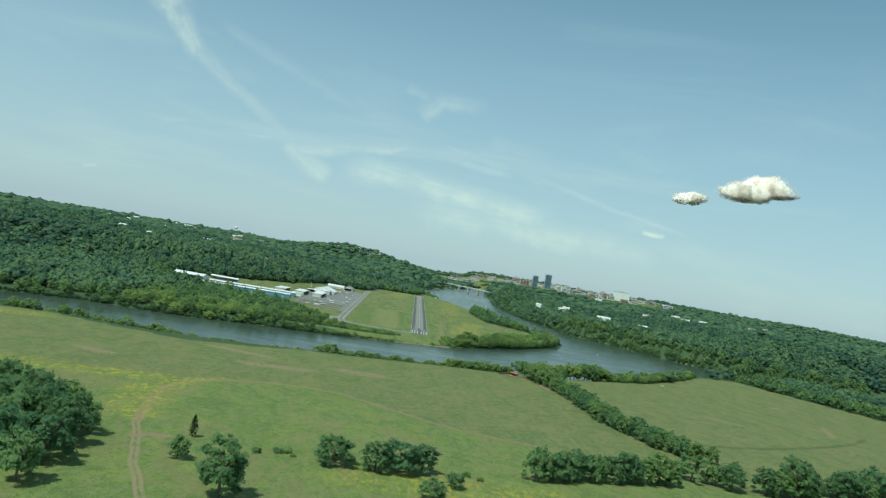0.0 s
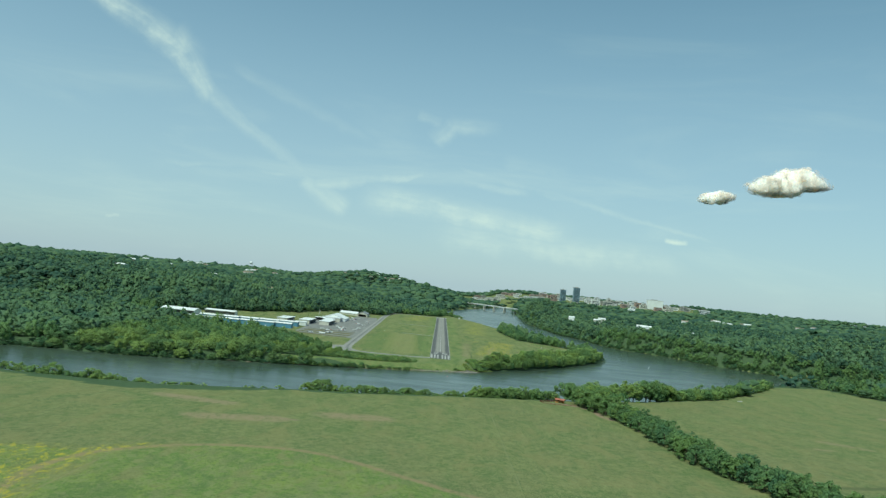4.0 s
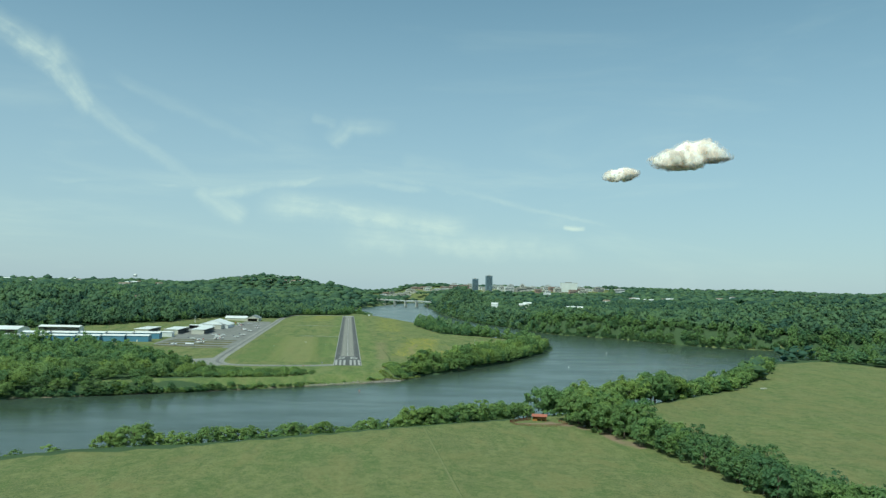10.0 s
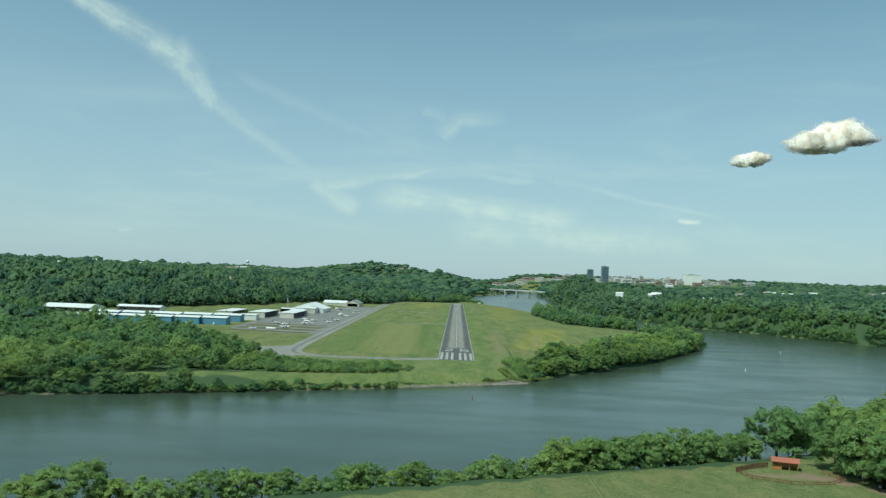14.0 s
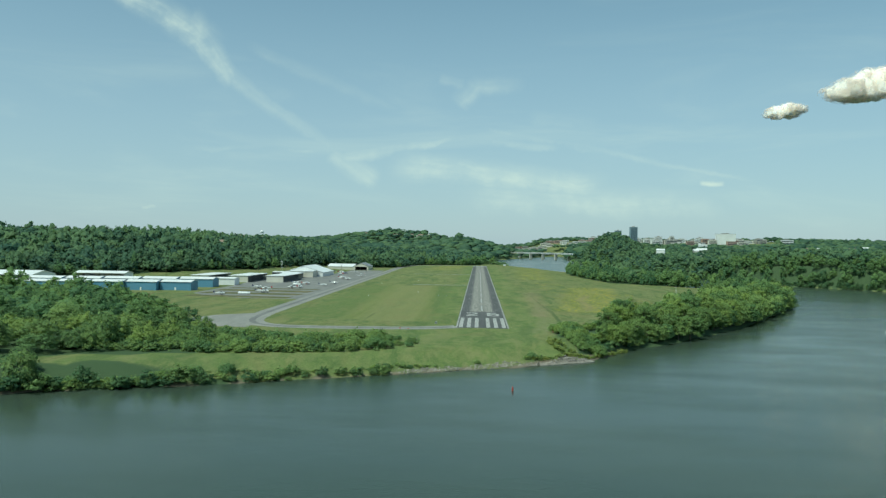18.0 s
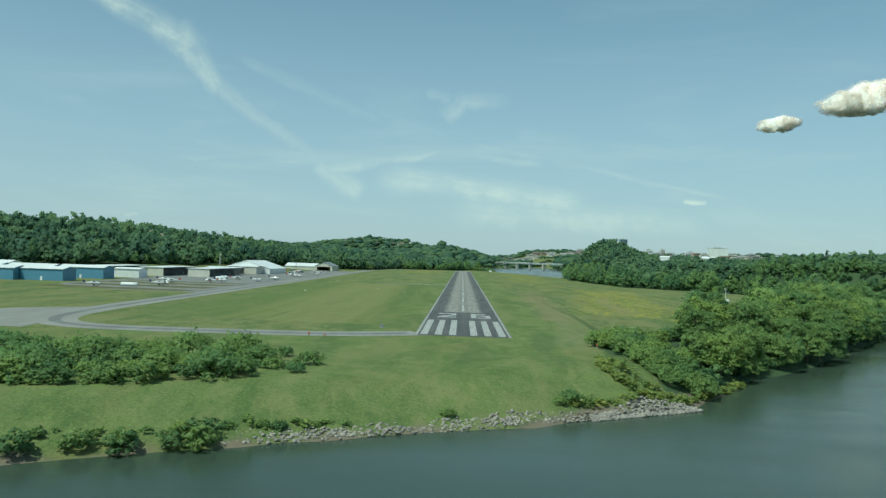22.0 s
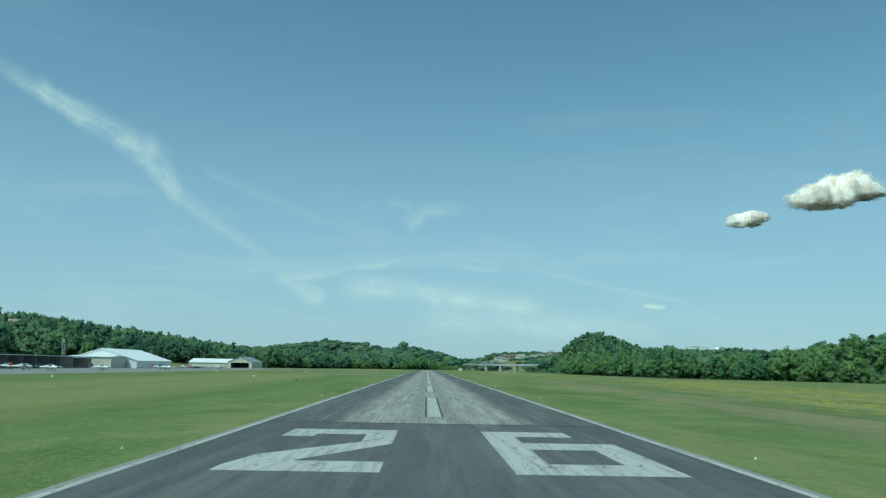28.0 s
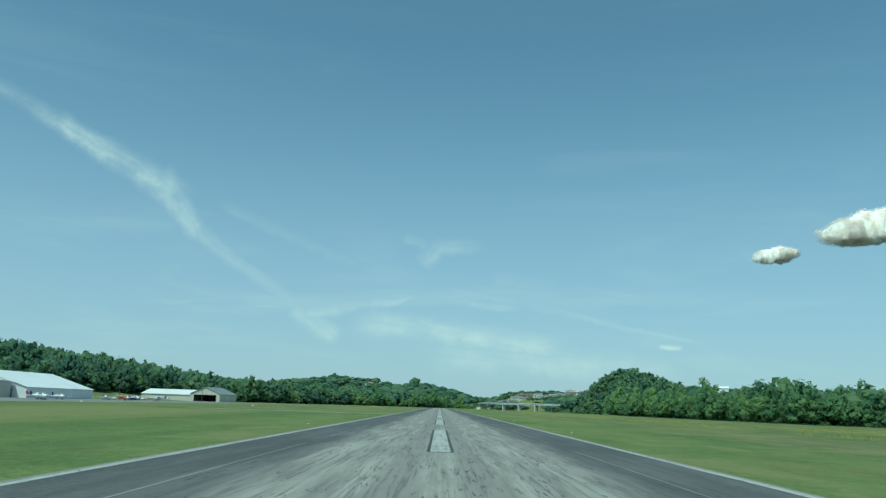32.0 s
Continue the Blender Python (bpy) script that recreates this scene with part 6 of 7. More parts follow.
def light_plane(high, trim, label):
    """A single-engine light aircraft, nose towards -y."""
    e = thing("light_aircraft", label, "aircraft", (0, 0, 0), 0, "parked aircraft")
    part("fuselage", loft([(-2.5, 1.25, 0.20, 0.22), (-2.2, 1.25, 0.45, 0.42), (-1.1, 1.3, 0.55, 0.55), (-0.3, 1.45, 0.58, 0.75), (0.9, 1.45, 0.55, 0.72), (2.2, 1.35, 0.35, 0.42), (4.7, 1.35, 0.09, 0.14)]), WHITE_PAINT, e, smooth=True)
    part("cabin_glass", loft([(-0.75, 1.72, 0.50, 0.10), (-0.3, 1.85, 0.60, 0.30), (0.6, 1.85, 0.57, 0.30), (1.2, 1.75, 0.45, 0.12)]), GLASS, e, "dark cabin windows")
    wz = 2.12 if high else 0.85
    dih = 0.05 if high else 0.45
    for s in (-1, 1):
        pts = [(s * 0.4, -0.75, wz), (s * 5.2, -0.55, wz + dih), (s * 5.3, 0.55, wz + dih), (s * 0.4, 0.85, wz)]
        part("wing", panel(pts, 0.15), WHITE_PAINT, e)
        part("tailplane", panel([(s * 0.05, 3.9, 1.45), (s * 1.7, 4.15, 1.45), (s * 1.7, 4.75, 1.45), (s * 0.05, 4.85, 1.45)], 0.08), WHITE_PAINT, e)
        wheel = part("main_wheel", wheel_bm(), RUBBER, e)
        wheel.location = (s * 1.15, 0.35, 0.22)
        hub(wheel)
        part("gear_leg", panel([(s * 0.4, 0.25, 0.85), (s * 1.1, 0.25, 0.3), (s * 1.1, 0.42, 0.3), (s * 0.4, 0.42, 0.85)], 0.07), trim, e)
        if high:
            part("wing_strut", panel([(s * 0.5, -0.05, 0.95), (s * 2.6, -0.05, 2.1), (s * 2.6, 0.05, 2.1), (s * 0.5, 0.05, 0.95)], 0.05), WHITE_PAINT, e)
    bm = bmesh.new()
    fin = [(3.7, 1.5), (4.5, 2.75), (5.0, 2.75), (4.95, 1.4)]
    a = [bm.verts.new((-0.05, y, z)) for y, z in fin]
    b = [bm.verts.new((0.05, y, z)) for y, z in fin]
    bm.faces.new(a)
    bm.faces.new(b[::-1])
    for i in range(4):
        bm.faces.new((a[i], b[i], b[(i + 1) % 4], a[(i + 1) % 4]))
    bmesh.ops.recalc_face_normals(bm, faces=bm.faces[:])
    part("fin", bm, trim, e)
    part("stripe", box(-0.57, 0.57, -1.0, 1.2, 1.20, 1.34), trim, e, "coloured side stripe")
    part("nose_wheel", wheel_bm(0.18), RUBBER, e).location = (0, -1.7, 0.18)
    part("nose_leg", box(-0.05, 0.05, -1.75, -1.65, 0.18, 0.95), SILVER, e)
    part("spinner", loft([(-2.85, 1.25, 0.03, 0.03), (-2.5, 1.25, 0.18, 0.18)]), trim, e)
    for s in (-1, 1):
        part("propeller_blade", box(min(s * 0.08, s * 0.92), max(s * 0.08, s * 0.92), -2.62, -2.57, 1.19, 1.31), RUBBER, e)
    return e


low_plane = light_plane(False, NAVY, "white low-wing light aircraft with dark blue trim on the apron")
high_plane = light_plane(True, RED, "white high-wing light aircraft with red trim on the apron")
low_plane.matrix_basis = pose(-153, 206, 0.04, 0, 0, 100)
high_plane.matrix_basis = pose(-160, 240, 0.04, 0, 0, -75)
for k, (x, y, r) in enumerate([(-146, 262, -80), (-172, 176, 110), (-141, 270, 95), (-126, 486, 20), (-140, 458, 60), (-156, 536, 35), (-133, 540, -30), (-166, 600, 70), (-152, 610, 20), (-178, 362, 90), (-178, 374, 90), (-178, 388, 90), (-178, 402, 90), (-208, 356, 90), (-128, 300, 80), (-146, 318, 110), (-158, 330, 70), (-126, 338, 85), (-150, 206, 60), (-170, 258, 100), (-128, 420, 70), (-136, 436, 100), (-208, 372, 90), (-208, 390, 90)]):
    copy_thing(low_plane if k % 3 else high_plane, pose(x, y, 0.08 if k > 8 else 0.04, 0, 0, r))


def car(x, y, turn, paint, label):
    e = thing("car", label, "car", (x, y, 0.035), turn, "parked cars")
    prof = [(-2.2, 0.35), (2.2, 0.35), (2.25, 0.75), (1.3, 0.95), (0.7, 1.42), (-1.1, 1.45), (-1.9, 1.0), (-2.25, 0.85)]
    bm = bmesh.new()
    a = [bm.verts.new((-0.86, y_, z)) for y_, z in prof]
    b = [bm.verts.new((0.86, y_, z)) for y_, z in prof]
    bm.faces.new(a)
    bm.faces.new(b[::-1])
    for i in range(len(prof)):
        bm.faces.new((a[i], b[i], b[(i + 1) % len(prof)], a[(i + 1) % len(prof)]))
    bmesh.ops.recalc_face_normals(bm, faces=bm.faces[:])
    bmesh.ops.bevel(bm, geom=bm.edges[:], offset=0.07, segments=1, affect="EDGES")
    part("body", bm, paint, e)
    for s in (-1, 1):
        part("side_window", box(s * 0.868 - 0.01, s * 0.868 + 0.01, -1.1, 0.75, 1.0, 1.32), GLASS, e)
        for yy in (-1.4, 1.4):
            wheel = part("wheel", wheel_bm(0.33, 0.2), RUBBER, e)
            wheel.location = (s * 0.8, yy, 0.33)
            hub(wheel, 0.2, 0.22)
    return e


PAINTS = [(WHITE_PAINT, "white"), (SILVER, "silver"), (NAVY, "dark blue"), (RED, "red")]
for k, (x, y, r) in enumerate([(-163, 560, 80), (-160, 566, 84), (-157, 572, 78), (-160, 578, 80), (-168, 620, 20), (-172, 626, 10), (-176, 630, 15), (-181, 633, 20), (-225, 300, 90), (-162, 552, 84), (-164, 586, 80), (-186, 636, 14)]):
    car(x, y, r, PAINTS[(k * 3 + k // 4) % 4][0], f"{PAINTS[(k * 3 + k // 4) % 4][1]} saloon car parked by the hangars")


def fuel_truck(x, y, turn):
    e = thing("fuel_truck", "white tank truck parked on the apron", "truck", (x, y, 0.035), turn)
    part("tank", loft([(-1.9, 1.75, 0.7, 0.5), (-1.8, 1.75, 1.1, 0.85), (2.9, 1.75, 1.1, 0.85), (3.0, 1.75, 0.7, 0.5)], 14), WHITE_PAINT, e, smooth=True)
    part("cab", box(-1.05, 1.05, -4.0, -2.1, 0.5, 2.4, 0.1), WHITE_PAINT, e)
    part("windscreen", box(-0.9, 0.9, -4.03, -4.0, 1.5, 2.2), GLASS, e)
    part("chassis", box(-0.5, 0.5, -3.9, 3.0, 0.5, 0.85), RUBBER, e)
    for s in (-1, 1):
        for yy in (-3.1, 1.2, 2.2):
            part("wheel", wheel_bm(0.46, 0.26), RUBBER, e).location = (s * 0.92, yy, 0.46)


fuel_truck(-149, 292, 80)
# a white covered load and low drums on the grass by the apron
e = thing("storage_tank", "long white storage tank lying on the apron grass", "tank", (-159, 184, 0.05), 80)
part("shell", loft([(-4.4, 0.95, 0.3, 0.3), (-4.1, 0.95, 0.85, 0.85), (4.1, 0.95, 0.85, 0.85), (4.4, 0.95, 0.3, 0.3)], 14), WHITE, e, smooth=True)
for yy in (-2.5, 2.5):
    part("cradle", box(-0.8, 0.8, yy - 0.2, yy + 0.2, 0, 0.4), CONCRETE, e)


# ---- airfield fittings ----
def papi(x, y):
    e = thing("approach_light", "white approach slope light box on short legs", "light", (x, y, spot_height(x, y)), 0, "approach slope lights")
    e.scale = (0.55, 0.55, 0.75)
    part("housing", box(-0.6, 0.6, -0.45, 0.45, 0.55, 0.98, 0.05), WHITE, e)
    part("lens", box(-0.5, 0.5, -0.48, -0.45, 0.62, 0.92), GLASS, e)
    part("back_plate", box(-0.55, 0.55, 0.45, 0.48, 0.58, 0.95), DARK, e)
    for sx in (-0.55, 0.55):
        part("leg", tube(sx, 0.3, -0.1, 0.6, 0.05), GREY_METAL, e)
        part("leg", tube(sx, -0.3, -0.1, 0.6, 0.05), GREY_METAL, e)


papi(-29.3, 205)
papi(-23.6, 205)


def sign(x, y, mat, label, w=1.3, h=0.8):
    e = thing("airfield_sign", label, "sign", (x, y, spot_height(x, y)), 0, "airfield signs")
    part("board", box(-w / 2, w / 2, -0.12, 0.12, 0.35, 0.35 + h, 0.03), mat, e)
    for sx in (-w / 3, w / 3):
        part("leg", tube(sx, 0, -0.1, 0.36, 0.04), GREY_METAL, e)


sign(-34.0, -13.5, ORANGE, "orange square marker beside the taxiway", 0.36, 0.6)
sign(-30.5, -13.5, ORANGE, "low orange marker box beside the taxiway", 0.5, 0.32)
for x, y in ((-46, 238), (-76, 190), (-88, 360), (-60, 420)):
    sign(x, y, WHITE, "small white airfield marker in mown grass", 0.45, 0.35)
e = thing("equipment_box", "grey steel equipment box on a pad in the grass", "box", (-20.7, 13.6, 0))
part("cabinet", box(-0.42, 0.42, -0.3, 0.3, 0.12, 0.95, 0.04), GREY_METAL, e)
part("pad", box(-0.62, 0.75, -0.5, 0.5, -0.1, 0.12), CONCRETE, e)
e = thing("equipment_shelter", "small white equipment shelter beyond the runway end", "shed", (44, 1066, 0))
part("walls", box(-2.2, 2.2, -1.6, 1.6, 0, 2.6), WHITE, e)
part("roof", box(-2.5, 2.5, -1.9, 1.9, 2.6, 2.85), WHITE, e)
lamp = thing("edge_light", "small white runway edge light on a short stem", "light", (-12.6, 0.5, 0.0), 0, "runway edge lights")
part("stem", tube(0, 0, -0.05, 0.24, 0.02), GREY_METAL, lamp)
part("globe", tube(0, 0, 0.24, 0.32, 0.05, 0.03), WHITE_PAINT, lamp)
for k in range(18):
    for s in (-1, 1):
        if k or s > 0:
            copy_thing(lamp, pose(s * 12.6, 0.5 + k * 60, 0.0))


def mast(x, y, h, arm=True):
    e = thing("pole", "tall thin wooden utility pole behind the hangars", "pole", (x, y, spot_height(x, y)), 20, "utility poles")
    part("shaft", tube(0, 0, -0.3, h, 0.16, 0.1), BARK, e)
    if arm:
        part("cross_arm", box(-1.3, 1.3, -0.06, 0.06, h - 0.9, h - 0.7), BARK, e)


for x, y, h in ((-232, 300, 11), (-250, 420, 12), (-222, 440, 13), (-160, 562, 11), (-142, 640, 10), (-300, 400, 12), (-390, 250, 11), (-205, 480, 12), (190, 384, 9)):
    mast(x, y, h)
e = thing("beacon_tower", "slim lattice beacon tower behind the hangar", "tower", (-212, 492, 0))
for sx, sy in ((-0.6, -0.6), (0.6, -0.6), (0.6, 0.6), (-0.6, 0.6)):
    part("leg", tube(sx, sy, -0.1, 15, 0.06), WHITE, e)
for k in range(9):
    part("brace", box(-0.65, 0.65, -0.65, 0.65, 1.5 + k * 1.6, 1.58 + k * 1.6), GREY_METAL, e)
part("lamp_head", tube(0, 0, 15, 15.9, 0.4, 0.3), WHITE_PAINT, e)
tagged(flat("hangar_kerb", strip_outline([(-310, 139), (-215, 147)], 3.4), 0.05, CONCRETE), "pale concrete drain strip in the grass", "strip", kind="structure")


# ---- the farm shed and its corral ----
def shed():
    g = spot_height(93, -261)
    e = thing("shed", "small open-fronted shed with red metal roof in a field corner", "shed", (93, -261, g), -18)
    e.scale = (0.78, 0.78, 0.85)
    for sx in (-4.0, -1.3, 1.3, 4.0):
        for sy in (-2.2, 2.2):
            part("post", box(sx - 0.09, sx + 0.09, sy - 0.09, sy + 0.09, -0.2, 2.7), ORANGE_WOOD, e)
    for k in range(12):
        part("board", box(-4.0, 4.0, 2.30, 2.34, 0.1 + k * 0.21, 0.29 + k * 0.21), ORANGE_WOOD, e)
    for sx in (-4.12, 4.09):
        for k in range(12):
            part("board", box(sx, sx + 0.04, -2.2, 2.2, 0.1 + k * 0.21, 0.29 + k * 0.21), ORANGE_WOOD, e)
    for k in range(5):
        part("board", box(-4.0, -1.3, -2.34, -2.30, 0.1 + k * 0.21, 0.29 + k * 0.21), ORANGE_WOOD, e)
    for a, b in ((-1, 0), (0, 1)):
        bm = bmesh.new()
        y0, z0 = (-3.0, 2.62) if a < 0 else (0.0, 3.75)
        y1, z1 = (0.0, 3.75) if a < 0 else (3.0, 2.62)
        lo = [bm.verts.new(c) for c in ((-4.8, y0, z0), (4.8, y0, z0), (4.8, y1, z1), (-4.8, y1, z1))]
        hi = [bm.verts.new(v.co + Vector((0, 0, 0.08))) for v in lo]
        bm.faces.new(hi)
        bm.faces.new(lo[::-1])
        for i in range(4):
            bm.faces.new((lo[i], lo[(i + 1) % 4], hi[(i + 1) % 4], hi[i]))
        part("roof_sheet", bm, RED_ROOF, e)


shed()


def fence(line, label, rails, mat, step=2.4, h=1.4):
    x0, y0 = line[0]
    e = thing("fence", label, "fence", (x0, y0, 0), 0, "corral fences")
    pts = []
    p = np.array(line, float)
    for a, b in zip(p, p[1:]):
        n = max(1, int(np.linalg.norm(b - a) // step))
        pts += [a + (b - a) * k / n for k in range(n)]
    pts.append(p[-1])
    zs = ground_height(np.array([q[0] for q in pts]), np.array([q[1] for q in pts]))[0]
    for q, z in zip(pts, zs):
        part("post", tube(q[0] - x0, q[1] - y0, z - 0.3, z + h, 0.07, sides=6), mat, e)
    for k in range(len(pts) - 1):
        a, b = pts[k], pts[k + 1]
        d = (b - a) / np.linalg.norm(b - a)
        nrm = np.array([-d[1], d[0]]) * 0.03
        for r in rails:
            bm = bmesh.new()
            c = [(a - nrm, zs[k]), (b - nrm, zs[k + 1]), (b + nrm, zs[k + 1]), (a + nrm, zs[k])]
            lo = [bm.verts.new((q[0] - x0, q[1] - y0, z + r)) for q, z in c]
            hi = [bm.verts.new((q[0] - x0, q[1] - y0, z + r + 0.14)) for q, z in c]
            bm.faces.new(hi)
            bm.faces.new(lo[::-1])
            for i in range(4):
                bm.faces.new((lo[i], lo[(i + 1) % 4], hi[(i + 1) % 4], hi[i]))
            part("rail", bm, mat, e)


fence([(77, -268), (83, -263), (89, -259)], "rust red board fence beside the shed", (0.15, 0.36, 0.57, 0.78, 0.99, 1.2), RED_FENCE, 2.4, 1.5)
fence([(77, -268), (78, -277), (86, -282), (96, -281), (103, -275), (101, -266)], "weathered rail fence round a bare corral", (0.4, 0.95), RED_FENCE, 2.6, 1.3)
e = thing("feed_trough", "pale concrete trough on bare earth near the shed", "trough", (110, -279, spot_height(110, -279)), 60)
part("basin", box(-1.4, 1.4, -0.4, 0.4, 0, 0.55, 0.04), CONCRETE, e)
e = thing("hay_feeder", "pale pipe feeder lying in the second field", "feeder", (282, -128, spot_height(282, -128)), 20)
part("rack", box(-2.5, 2.5, -0.5, 0.5, 0, 0.7, 0.05), CREAM, e)


# ---- buoys ----
def buoy(x, y, mat, label, h=2.2):
    e = thing("buoy", label, "buoy", (x, y, WATER_Z), 0, "river buoys")
    part("float", tube(0, 0, -0.4, h * 0.45, 0.28, 0.28, 10), mat, e)
    part("cone", tube(0, 0, h * 0.45, h, 0.28, 0.08, 10), mat, e)


buoy(8, -115, RED, "red conical river buoy on calm water", 1.2)
buoy(94, -173, GREY_METAL, "grey river marker buoy on calm water", 1.5)
buoy(289, 221, WHITE_PAINT, "white river marker buoy on calm water")
buoy(200, 62, WHITE_PAINT, "white river marker buoy on calm water", 1.4)


# ---- buildings among the woods ----
def house(x, y, w, d, h, turn, wall, roof, label):
    e = thing("house", label, "house", (x, y, spot_height(x, y) - 0.3), turn)
    part("wall", prism([(-w / 2, -2), (w / 2, -2), (w / 2, h), (-w / 2, h)], -d / 2, d / 2), wall, e)
    part("roof", prism([(-w / 2 - 0.5, h), (w / 2 + 0.5, h), (0, h + w * 0.22)], -d / 2 - 0.5, d / 2 + 0.5), roof, e)
    for k in (-1, 0, 1):
        win = part("window", box(k * w * 0.28 - 0.7, k * w * 0.28 + 0.7, -d / 2 - 0.08, -d / 2 - 0.01, h * 0.35, h * 0.75), GLASS, e)
        part("window_sill", box(k * w * 0.28 - 0.85, k * w * 0.28 + 0.85, -d / 2 - 0.22, -d / 2 - 0.01, h * 0.35 - 0.15, h * 0.35 - 0.01), CONCRETE, win)


TAN_ROOF = painted("brown_shingle_roof", (0.33, 0.25, 0.19), (0.26, 0.20, 0.155), 0.3, 0.9)
for x, y, w, d, h, turn, wall, roof, label in (
        (-488, 722, 14, 40, 9, 82, BRICK, TAN_ROOF, "long brick apartment house with brown roof in woods"), (-452, 740, 14, 30, 9, 70, CREAM, TAN_ROOF, "cream apartment house with brown roof in woods"),
        (-408, 784, 14, 44, 9, 85, BRICK, TAN_ROOF, "long brick apartment house with brown roof in woods"), (-376, 800, 14, 36, 9, 80, CREAM, TAN_ROOF, "cream apartment house with brown roof in woods"),
        (480, 1000, 14, 34, 13, 84, WHITE, WHITE, "long white warehouse in the woods"), (372, 1020, 12, 16, 17, 85, CREAM, WHITE, "pale warehouse with white roof in woods"),
        (400, 1100, 12, 18, 19, 75, CREAM, WHITE, "pale house with light roof among trees"), (318, 1060, 11, 14, 17, 70, WHITE, WHITE, "white house with light roof among trees"), (586, 1000, 12, 26, 12, 84, CREAM, WHITE, "long white warehouse in the woods"),
        (-560, 810, 11, 20, 9, 60, CREAM, WHITE, "cream house with pale roof among trees"), (-700, 1000, 12, 26, 10, 75, WHITE, WHITE, "white house with pale roof among trees"), (-640, 1300, 12, 24, 11, 80, CREAM, WHITE, "cream house with pale roof among trees"),
        (-820, 1120, 12, 24, 11, 70, CREAM, WHITE, "cream house with pale roof among trees"), (24, 1335, 8, 20, 4, 70, WHITE, WHITE, "white boathouse at the river's edge"), (18, 1300, 7, 14, 3.5, 75, WHITE, GREY_METAL, "white boathouse at the river's edge")):
    house(x, y, w, d, h, turn, wall, roof, label)
rh = random.Random(5)
for k in range(16):
    house(-400 + rh.uniform(-170, 170), 3230 + rh.uniform(-70, 90), rh.uniform(10, 15), rh.uniform(14, 30), rh.uniform(8, 12), rh.uniform(60, 110), rh.choice([CREAM, CONCRETE, CREAM]), rh.choice([TAN_ROOF, WHITE]), "pale hillside house above dark woods")
for k in range(26):
    hx = rh.choice([-1, 1, -1]) * rh.uniform(650, 1500)
    house(hx, rh.uniform(1500, 2900), rh.uniform(11, 15), rh.uniform(16, 34), rh.uniform(15, 19), rh.uniform(50, 130), rh.choice([CREAM, WHITE, WHITE]), rh.choice([WHITE, TAN_ROOF, WHITE]), "pale house standing out of distant woods")
e = thing("water_tower", "white water tower on a wooded ridge", "water tower", (-1105, 3600, spot_height(-1105, 3600)))
part("tank", loft([(-9, 40, 3, 3), (-7, 40, 8, 6), (0, 40, 10, 7.5), (7, 40, 8, 6), (9, 40, 3, 3)], 14), WHITE, e, smooth=True)
for sx, sy in ((-6, -5), (6, -5), (6, 5), (-6, 5)):
    part("leg", tube(sx, sy, -1, 36, 0.7), WHITE, e)
bluff = mesh_of("rock_bluff", lumpy(ICO[3][0], np.random.default_rng(2), 0.3) * np.array([9, 13, 8.5]), ICO[3][1], painted("red_rock", (0.33, 0.20, 0.15), (0.24, 0.15, 0.12), 0.6, 0.95, bump_d=0.4))
ob = tagged(new("rock_bluff", bluff), "bare reddish rock face on the wooded shore", "rock")
ob.location = (318, 735, -1.0)


# ---- stones along the bank ----
STONE = painted("pale_limestone", (0.50, 0.45, 0.385), (0.18, 0.165, 0.145), 1.9, 0.9, streaks=False, vary=0.7, bump_d=0.03)
rs = np.random.default_rng(31)


def broken(seed):
    """A block of stone with faces split off."""
    r = np.random.default_rng(seed)
    v = ICO[2][0].copy()
    for _ in range(9):
        n = r.normal(size=3)
        n /= np.linalg.norm(n)
        over = np.maximum(v @ n - r.uniform(0.42, 0.74), 0)
        v = v - over[:, None] * n
    return v * np.array([1.25, r.uniform(0.75, 1.05), r.uniform(0.6, 0.85)])


STONES = [mesh_of("stone", broken(90 + k), ICO[2][1], STONE) for k in range(8)]
bank = thing("stone_bank", "pile of pale broken limestone on the river bank", "rocks", (0, 0, 0))
made = 0
while made < 300:
    mound = made < 240
    x = rs.uniform(21, 38.5) if mound else rs.uniform(2, 22)
    deep = 4.8 * math.sin(math.pi * min(1.0, max(0.12, (x - 19) / 20))) + 0.6 if mound else 1.3
    y = -73 + (x - 10) * 17 / 29 + rs.uniform(0.2, 1.0) * deep
    z, sd = ground_height(np.array([x]), np.array([y]))
    if sd[0] < -0.5:
        continue
    o = part("stone", STONES[made % 8], STONE, bank)
    sz = (0.24 + 0.27 * rs.uniform(0, 1) ** 1.8) * (1.0 if mound else 0.52)
    o.matrix_basis = pose(x, y, max(float(z[0]), WATER_Z) + sz * 0.25 + (0.55 * (deep / 5) * rs.uniform(0, 1) if mound else 0), rs.uniform(-25, 25), rs.uniform(-25, 25), rs.uniform(0, 360)) @ Matrix.Scale(sz, 4)
    made += 1
sv, sf = ICO[1]
line = list(along([(-26, -90), (10, -72), (39, -55)], 0.13, 0.5)) + list(along([(-30, -91), (-10, -81), (14, -69)], 0.11, 0.5))
px = np.array([q[0] for q in line]) + rs.normal(0, 0.5, len(line))
py = np.array([q[1] for q in line]) + rs.uniform(-0.6, 2.4, len(line))
mx = rs.uniform(19.5, 39.0, 3000)
px = np.concatenate([px, mx])
py = np.concatenate([py, -73.4 + (mx - 10) * 17 / 29 + rs.uniform(0, 1, 3000) * (0.6 + 5.4 * np.sin(np.pi * np.clip((mx - 19) / 20.5, 0.1, 1)))])
pz, psd = ground_height(px, py)
keep = psd > -1.0
px, py, pz = px[keep], py[keep], np.maximum(pz[keep], WATER_Z)
vs, fs = [], []
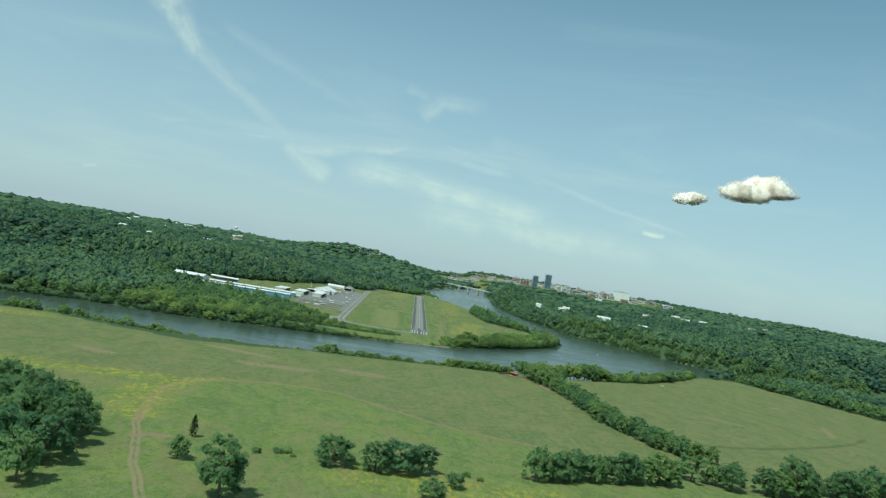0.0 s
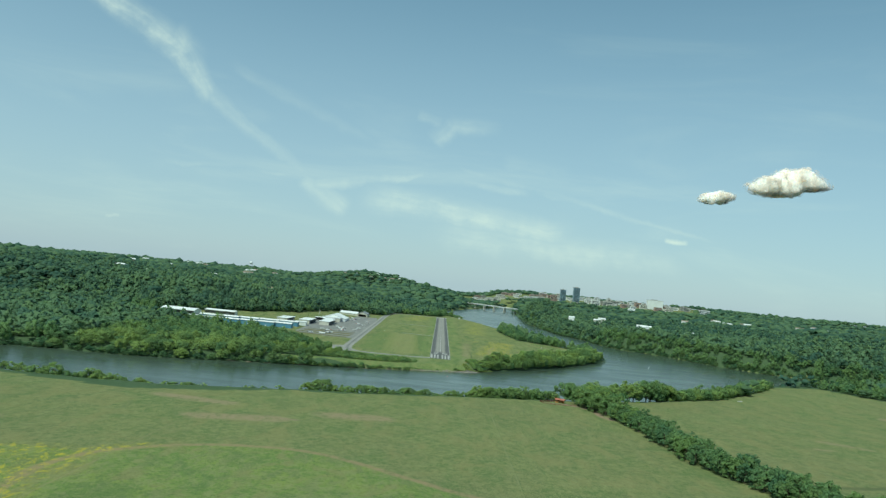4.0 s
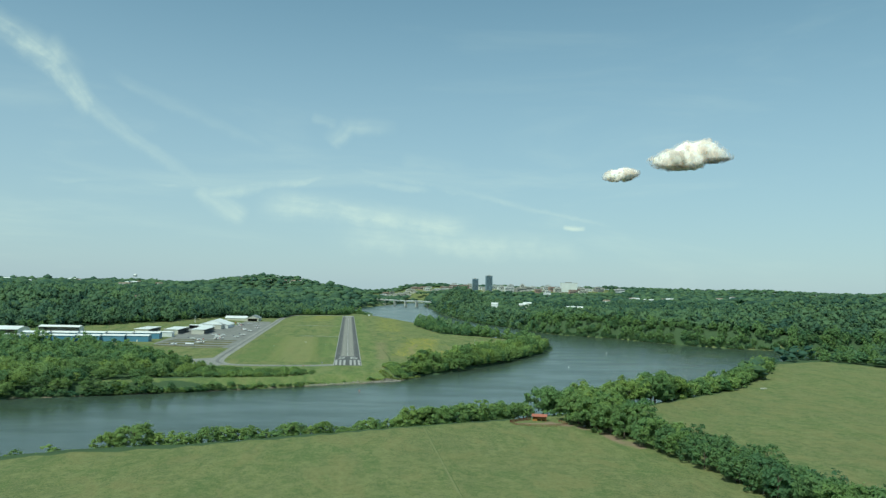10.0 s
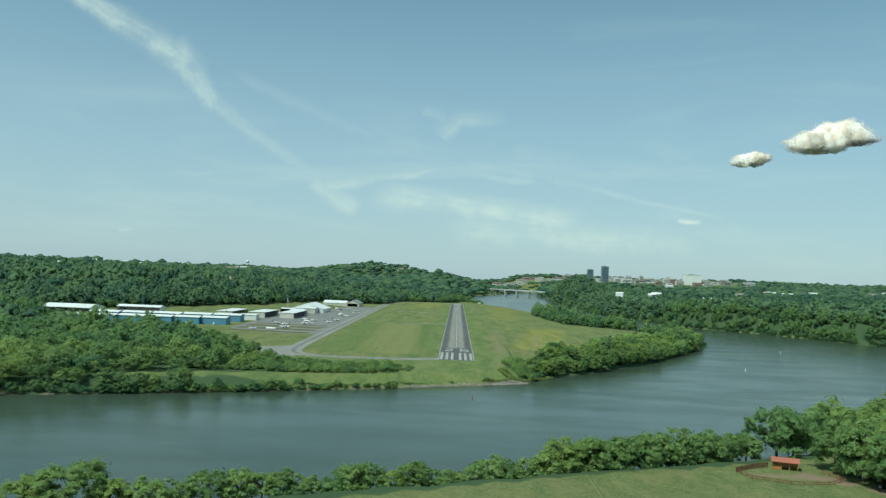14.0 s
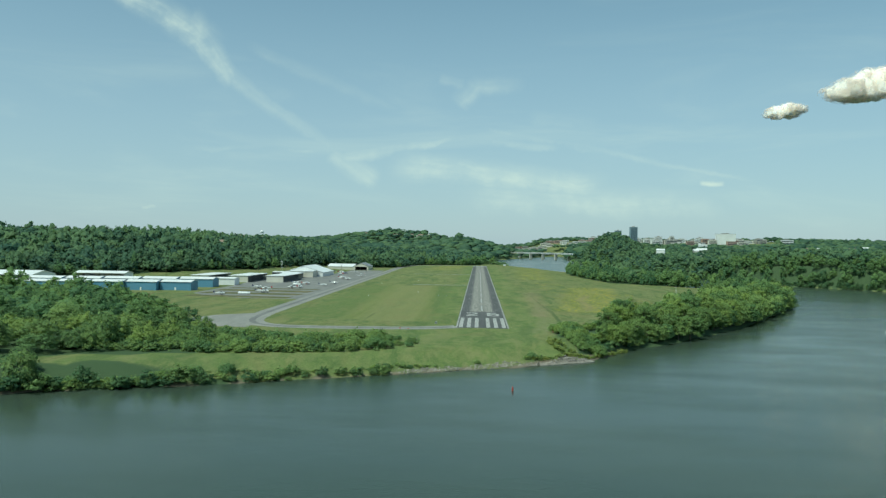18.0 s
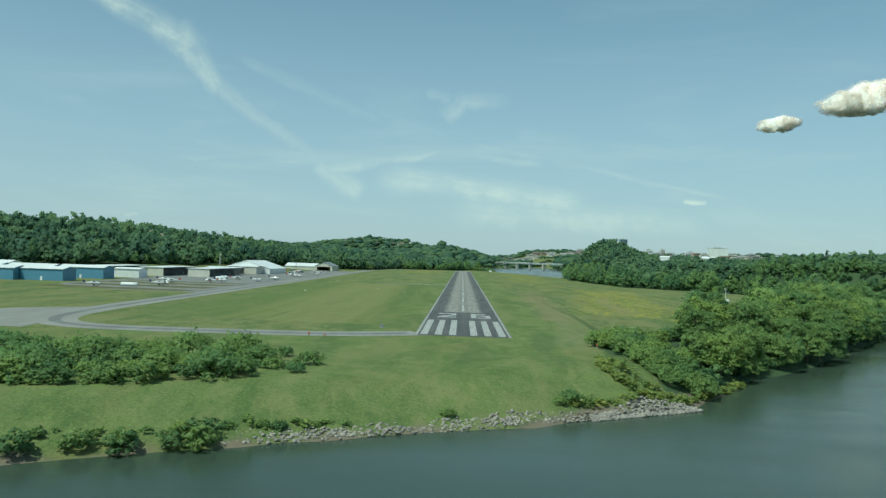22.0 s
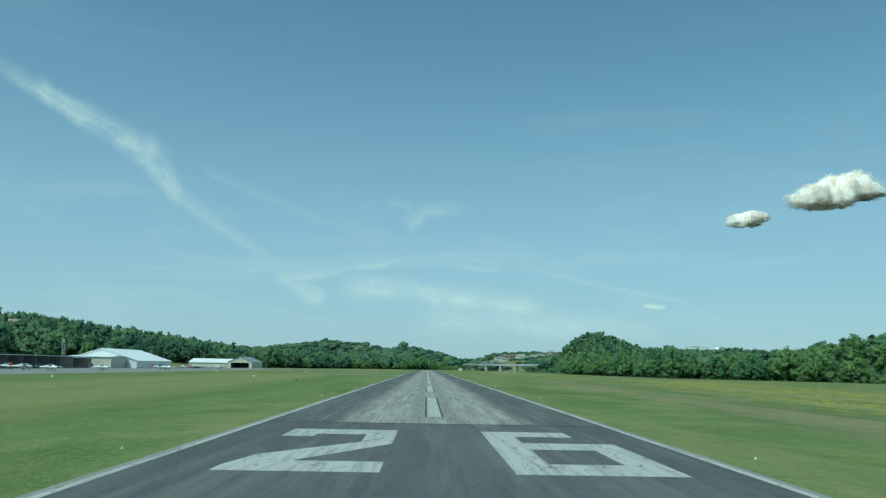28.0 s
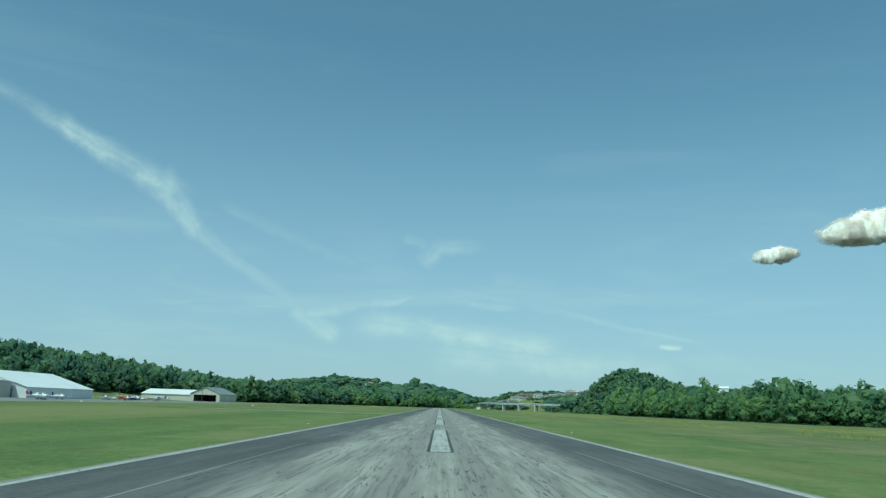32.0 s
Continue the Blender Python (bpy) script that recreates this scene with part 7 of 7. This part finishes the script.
for k in range(len(px)):
    s = rs.uniform(0.12, 0.33)
    vs.append(lumpy(sv, rs, 0.7) * np.array([s, s * rs.uniform(0.6, 1), s * 0.7]) + np.array([px[k], py[k], pz[k] + s * 0.2]))
    fs.append(sf + k * len(sv))
tagged(new("shore_stones", mesh_of("shore_stones", np.concatenate(vs), np.concatenate(fs), STONE)), "pale broken stones lining the river's edge", "stones", kind="stuff")

# ---- flowers in the grass ----
def blades(name, px, py, h, spread, mat, label, category):
    n = len(px)
    z = ground_height(px, py)[0]
    a = rs.uniform(0, 6.283, n)
    w = spread * rs.uniform(0.5, 1.2, n)
    hh = h * rs.uniform(0.5, 1.3, n)
    lean = rs.uniform(-0.4, 0.4, (n, 2)) * hh[:, None]
    base = np.stack([px, py, z - 0.02], 1)
    dx = np.stack([np.cos(a) * w, np.sin(a) * w, np.zeros(n)], 1)
    tip = base + np.stack([lean[:, 0], lean[:, 1], hh], 1)
    v = np.stack([base - dx, base + dx, tip], 1).reshape(-1, 3)
    me = soft(mesh_of(name, v, np.arange(3 * n).reshape(-1, 3), mat, True), np.tile((-0.2, -0.25, 0.95), (3 * n, 1)))
    tagged(new(name, me), label, category, kind="stuff")


FLOWER = painted("yellow_petal", (0.52, 0.40, 0.02), (0.42, 0.34, 0.03), 2.0, 0.8)
n = 22000
fx, fy = rs.uniform(50, 112, n), rs.uniform(110, 420, n)
keep = wave(fx, fy, 26, 3) + 0.6 * wave(fx, fy * 0.4, 7, 5) + rs.uniform(-0.3, 0.3, n) > 0.35
blades("yellow_flowers", fx[keep], fy[keep], 0.18, 0.05, FLOWER, "drifts of small yellow wildflowers in grass", "flowers")


# ---- markers by the river point ----
e = thing("marker_post", "orange marker post on a thin stake by the bushes", "marker", (28.2, -18.7, spot_height(28.2, -18.7)))
part("stake", tube(0, 0, -0.2, 1.0, 0.04), GREY_METAL, e)
part("head", box(-0.14, 0.14, -0.04, 0.04, 0.65, 1.1, 0.02), ORANGE, e)

e = thing("weather_mast", "thin white weather mast over a white equipment base", "mast", (141.5, 241, 0))
part("pole", tube(0, 0, -0.2, 7.4, 0.11, 0.07), WHITE_PAINT, e)
part("cross_arm", box(-0.7, 0.7, -0.05, 0.05, 7.0, 7.1), WHITE_PAINT, e)
for sx in (-0.65, 0.65):
    part("sensor", tube(sx, 0, 7.1, 7.4, 0.09, 0.05), WHITE_PAINT, e)
part("cabinet", box(0.5, 1.9, -0.5, 0.5, 0.3, 1.5, 0.04), WHITE, e)
part("cabinet", box(-2.6, -1.2, -0.5, 0.5, 0.0, 0.7, 0.04), WHITE, e)
part("pad", box(-3.2, 2.6, -1.4, 1.4, -0.2, 0.14), CONCRETE, e)
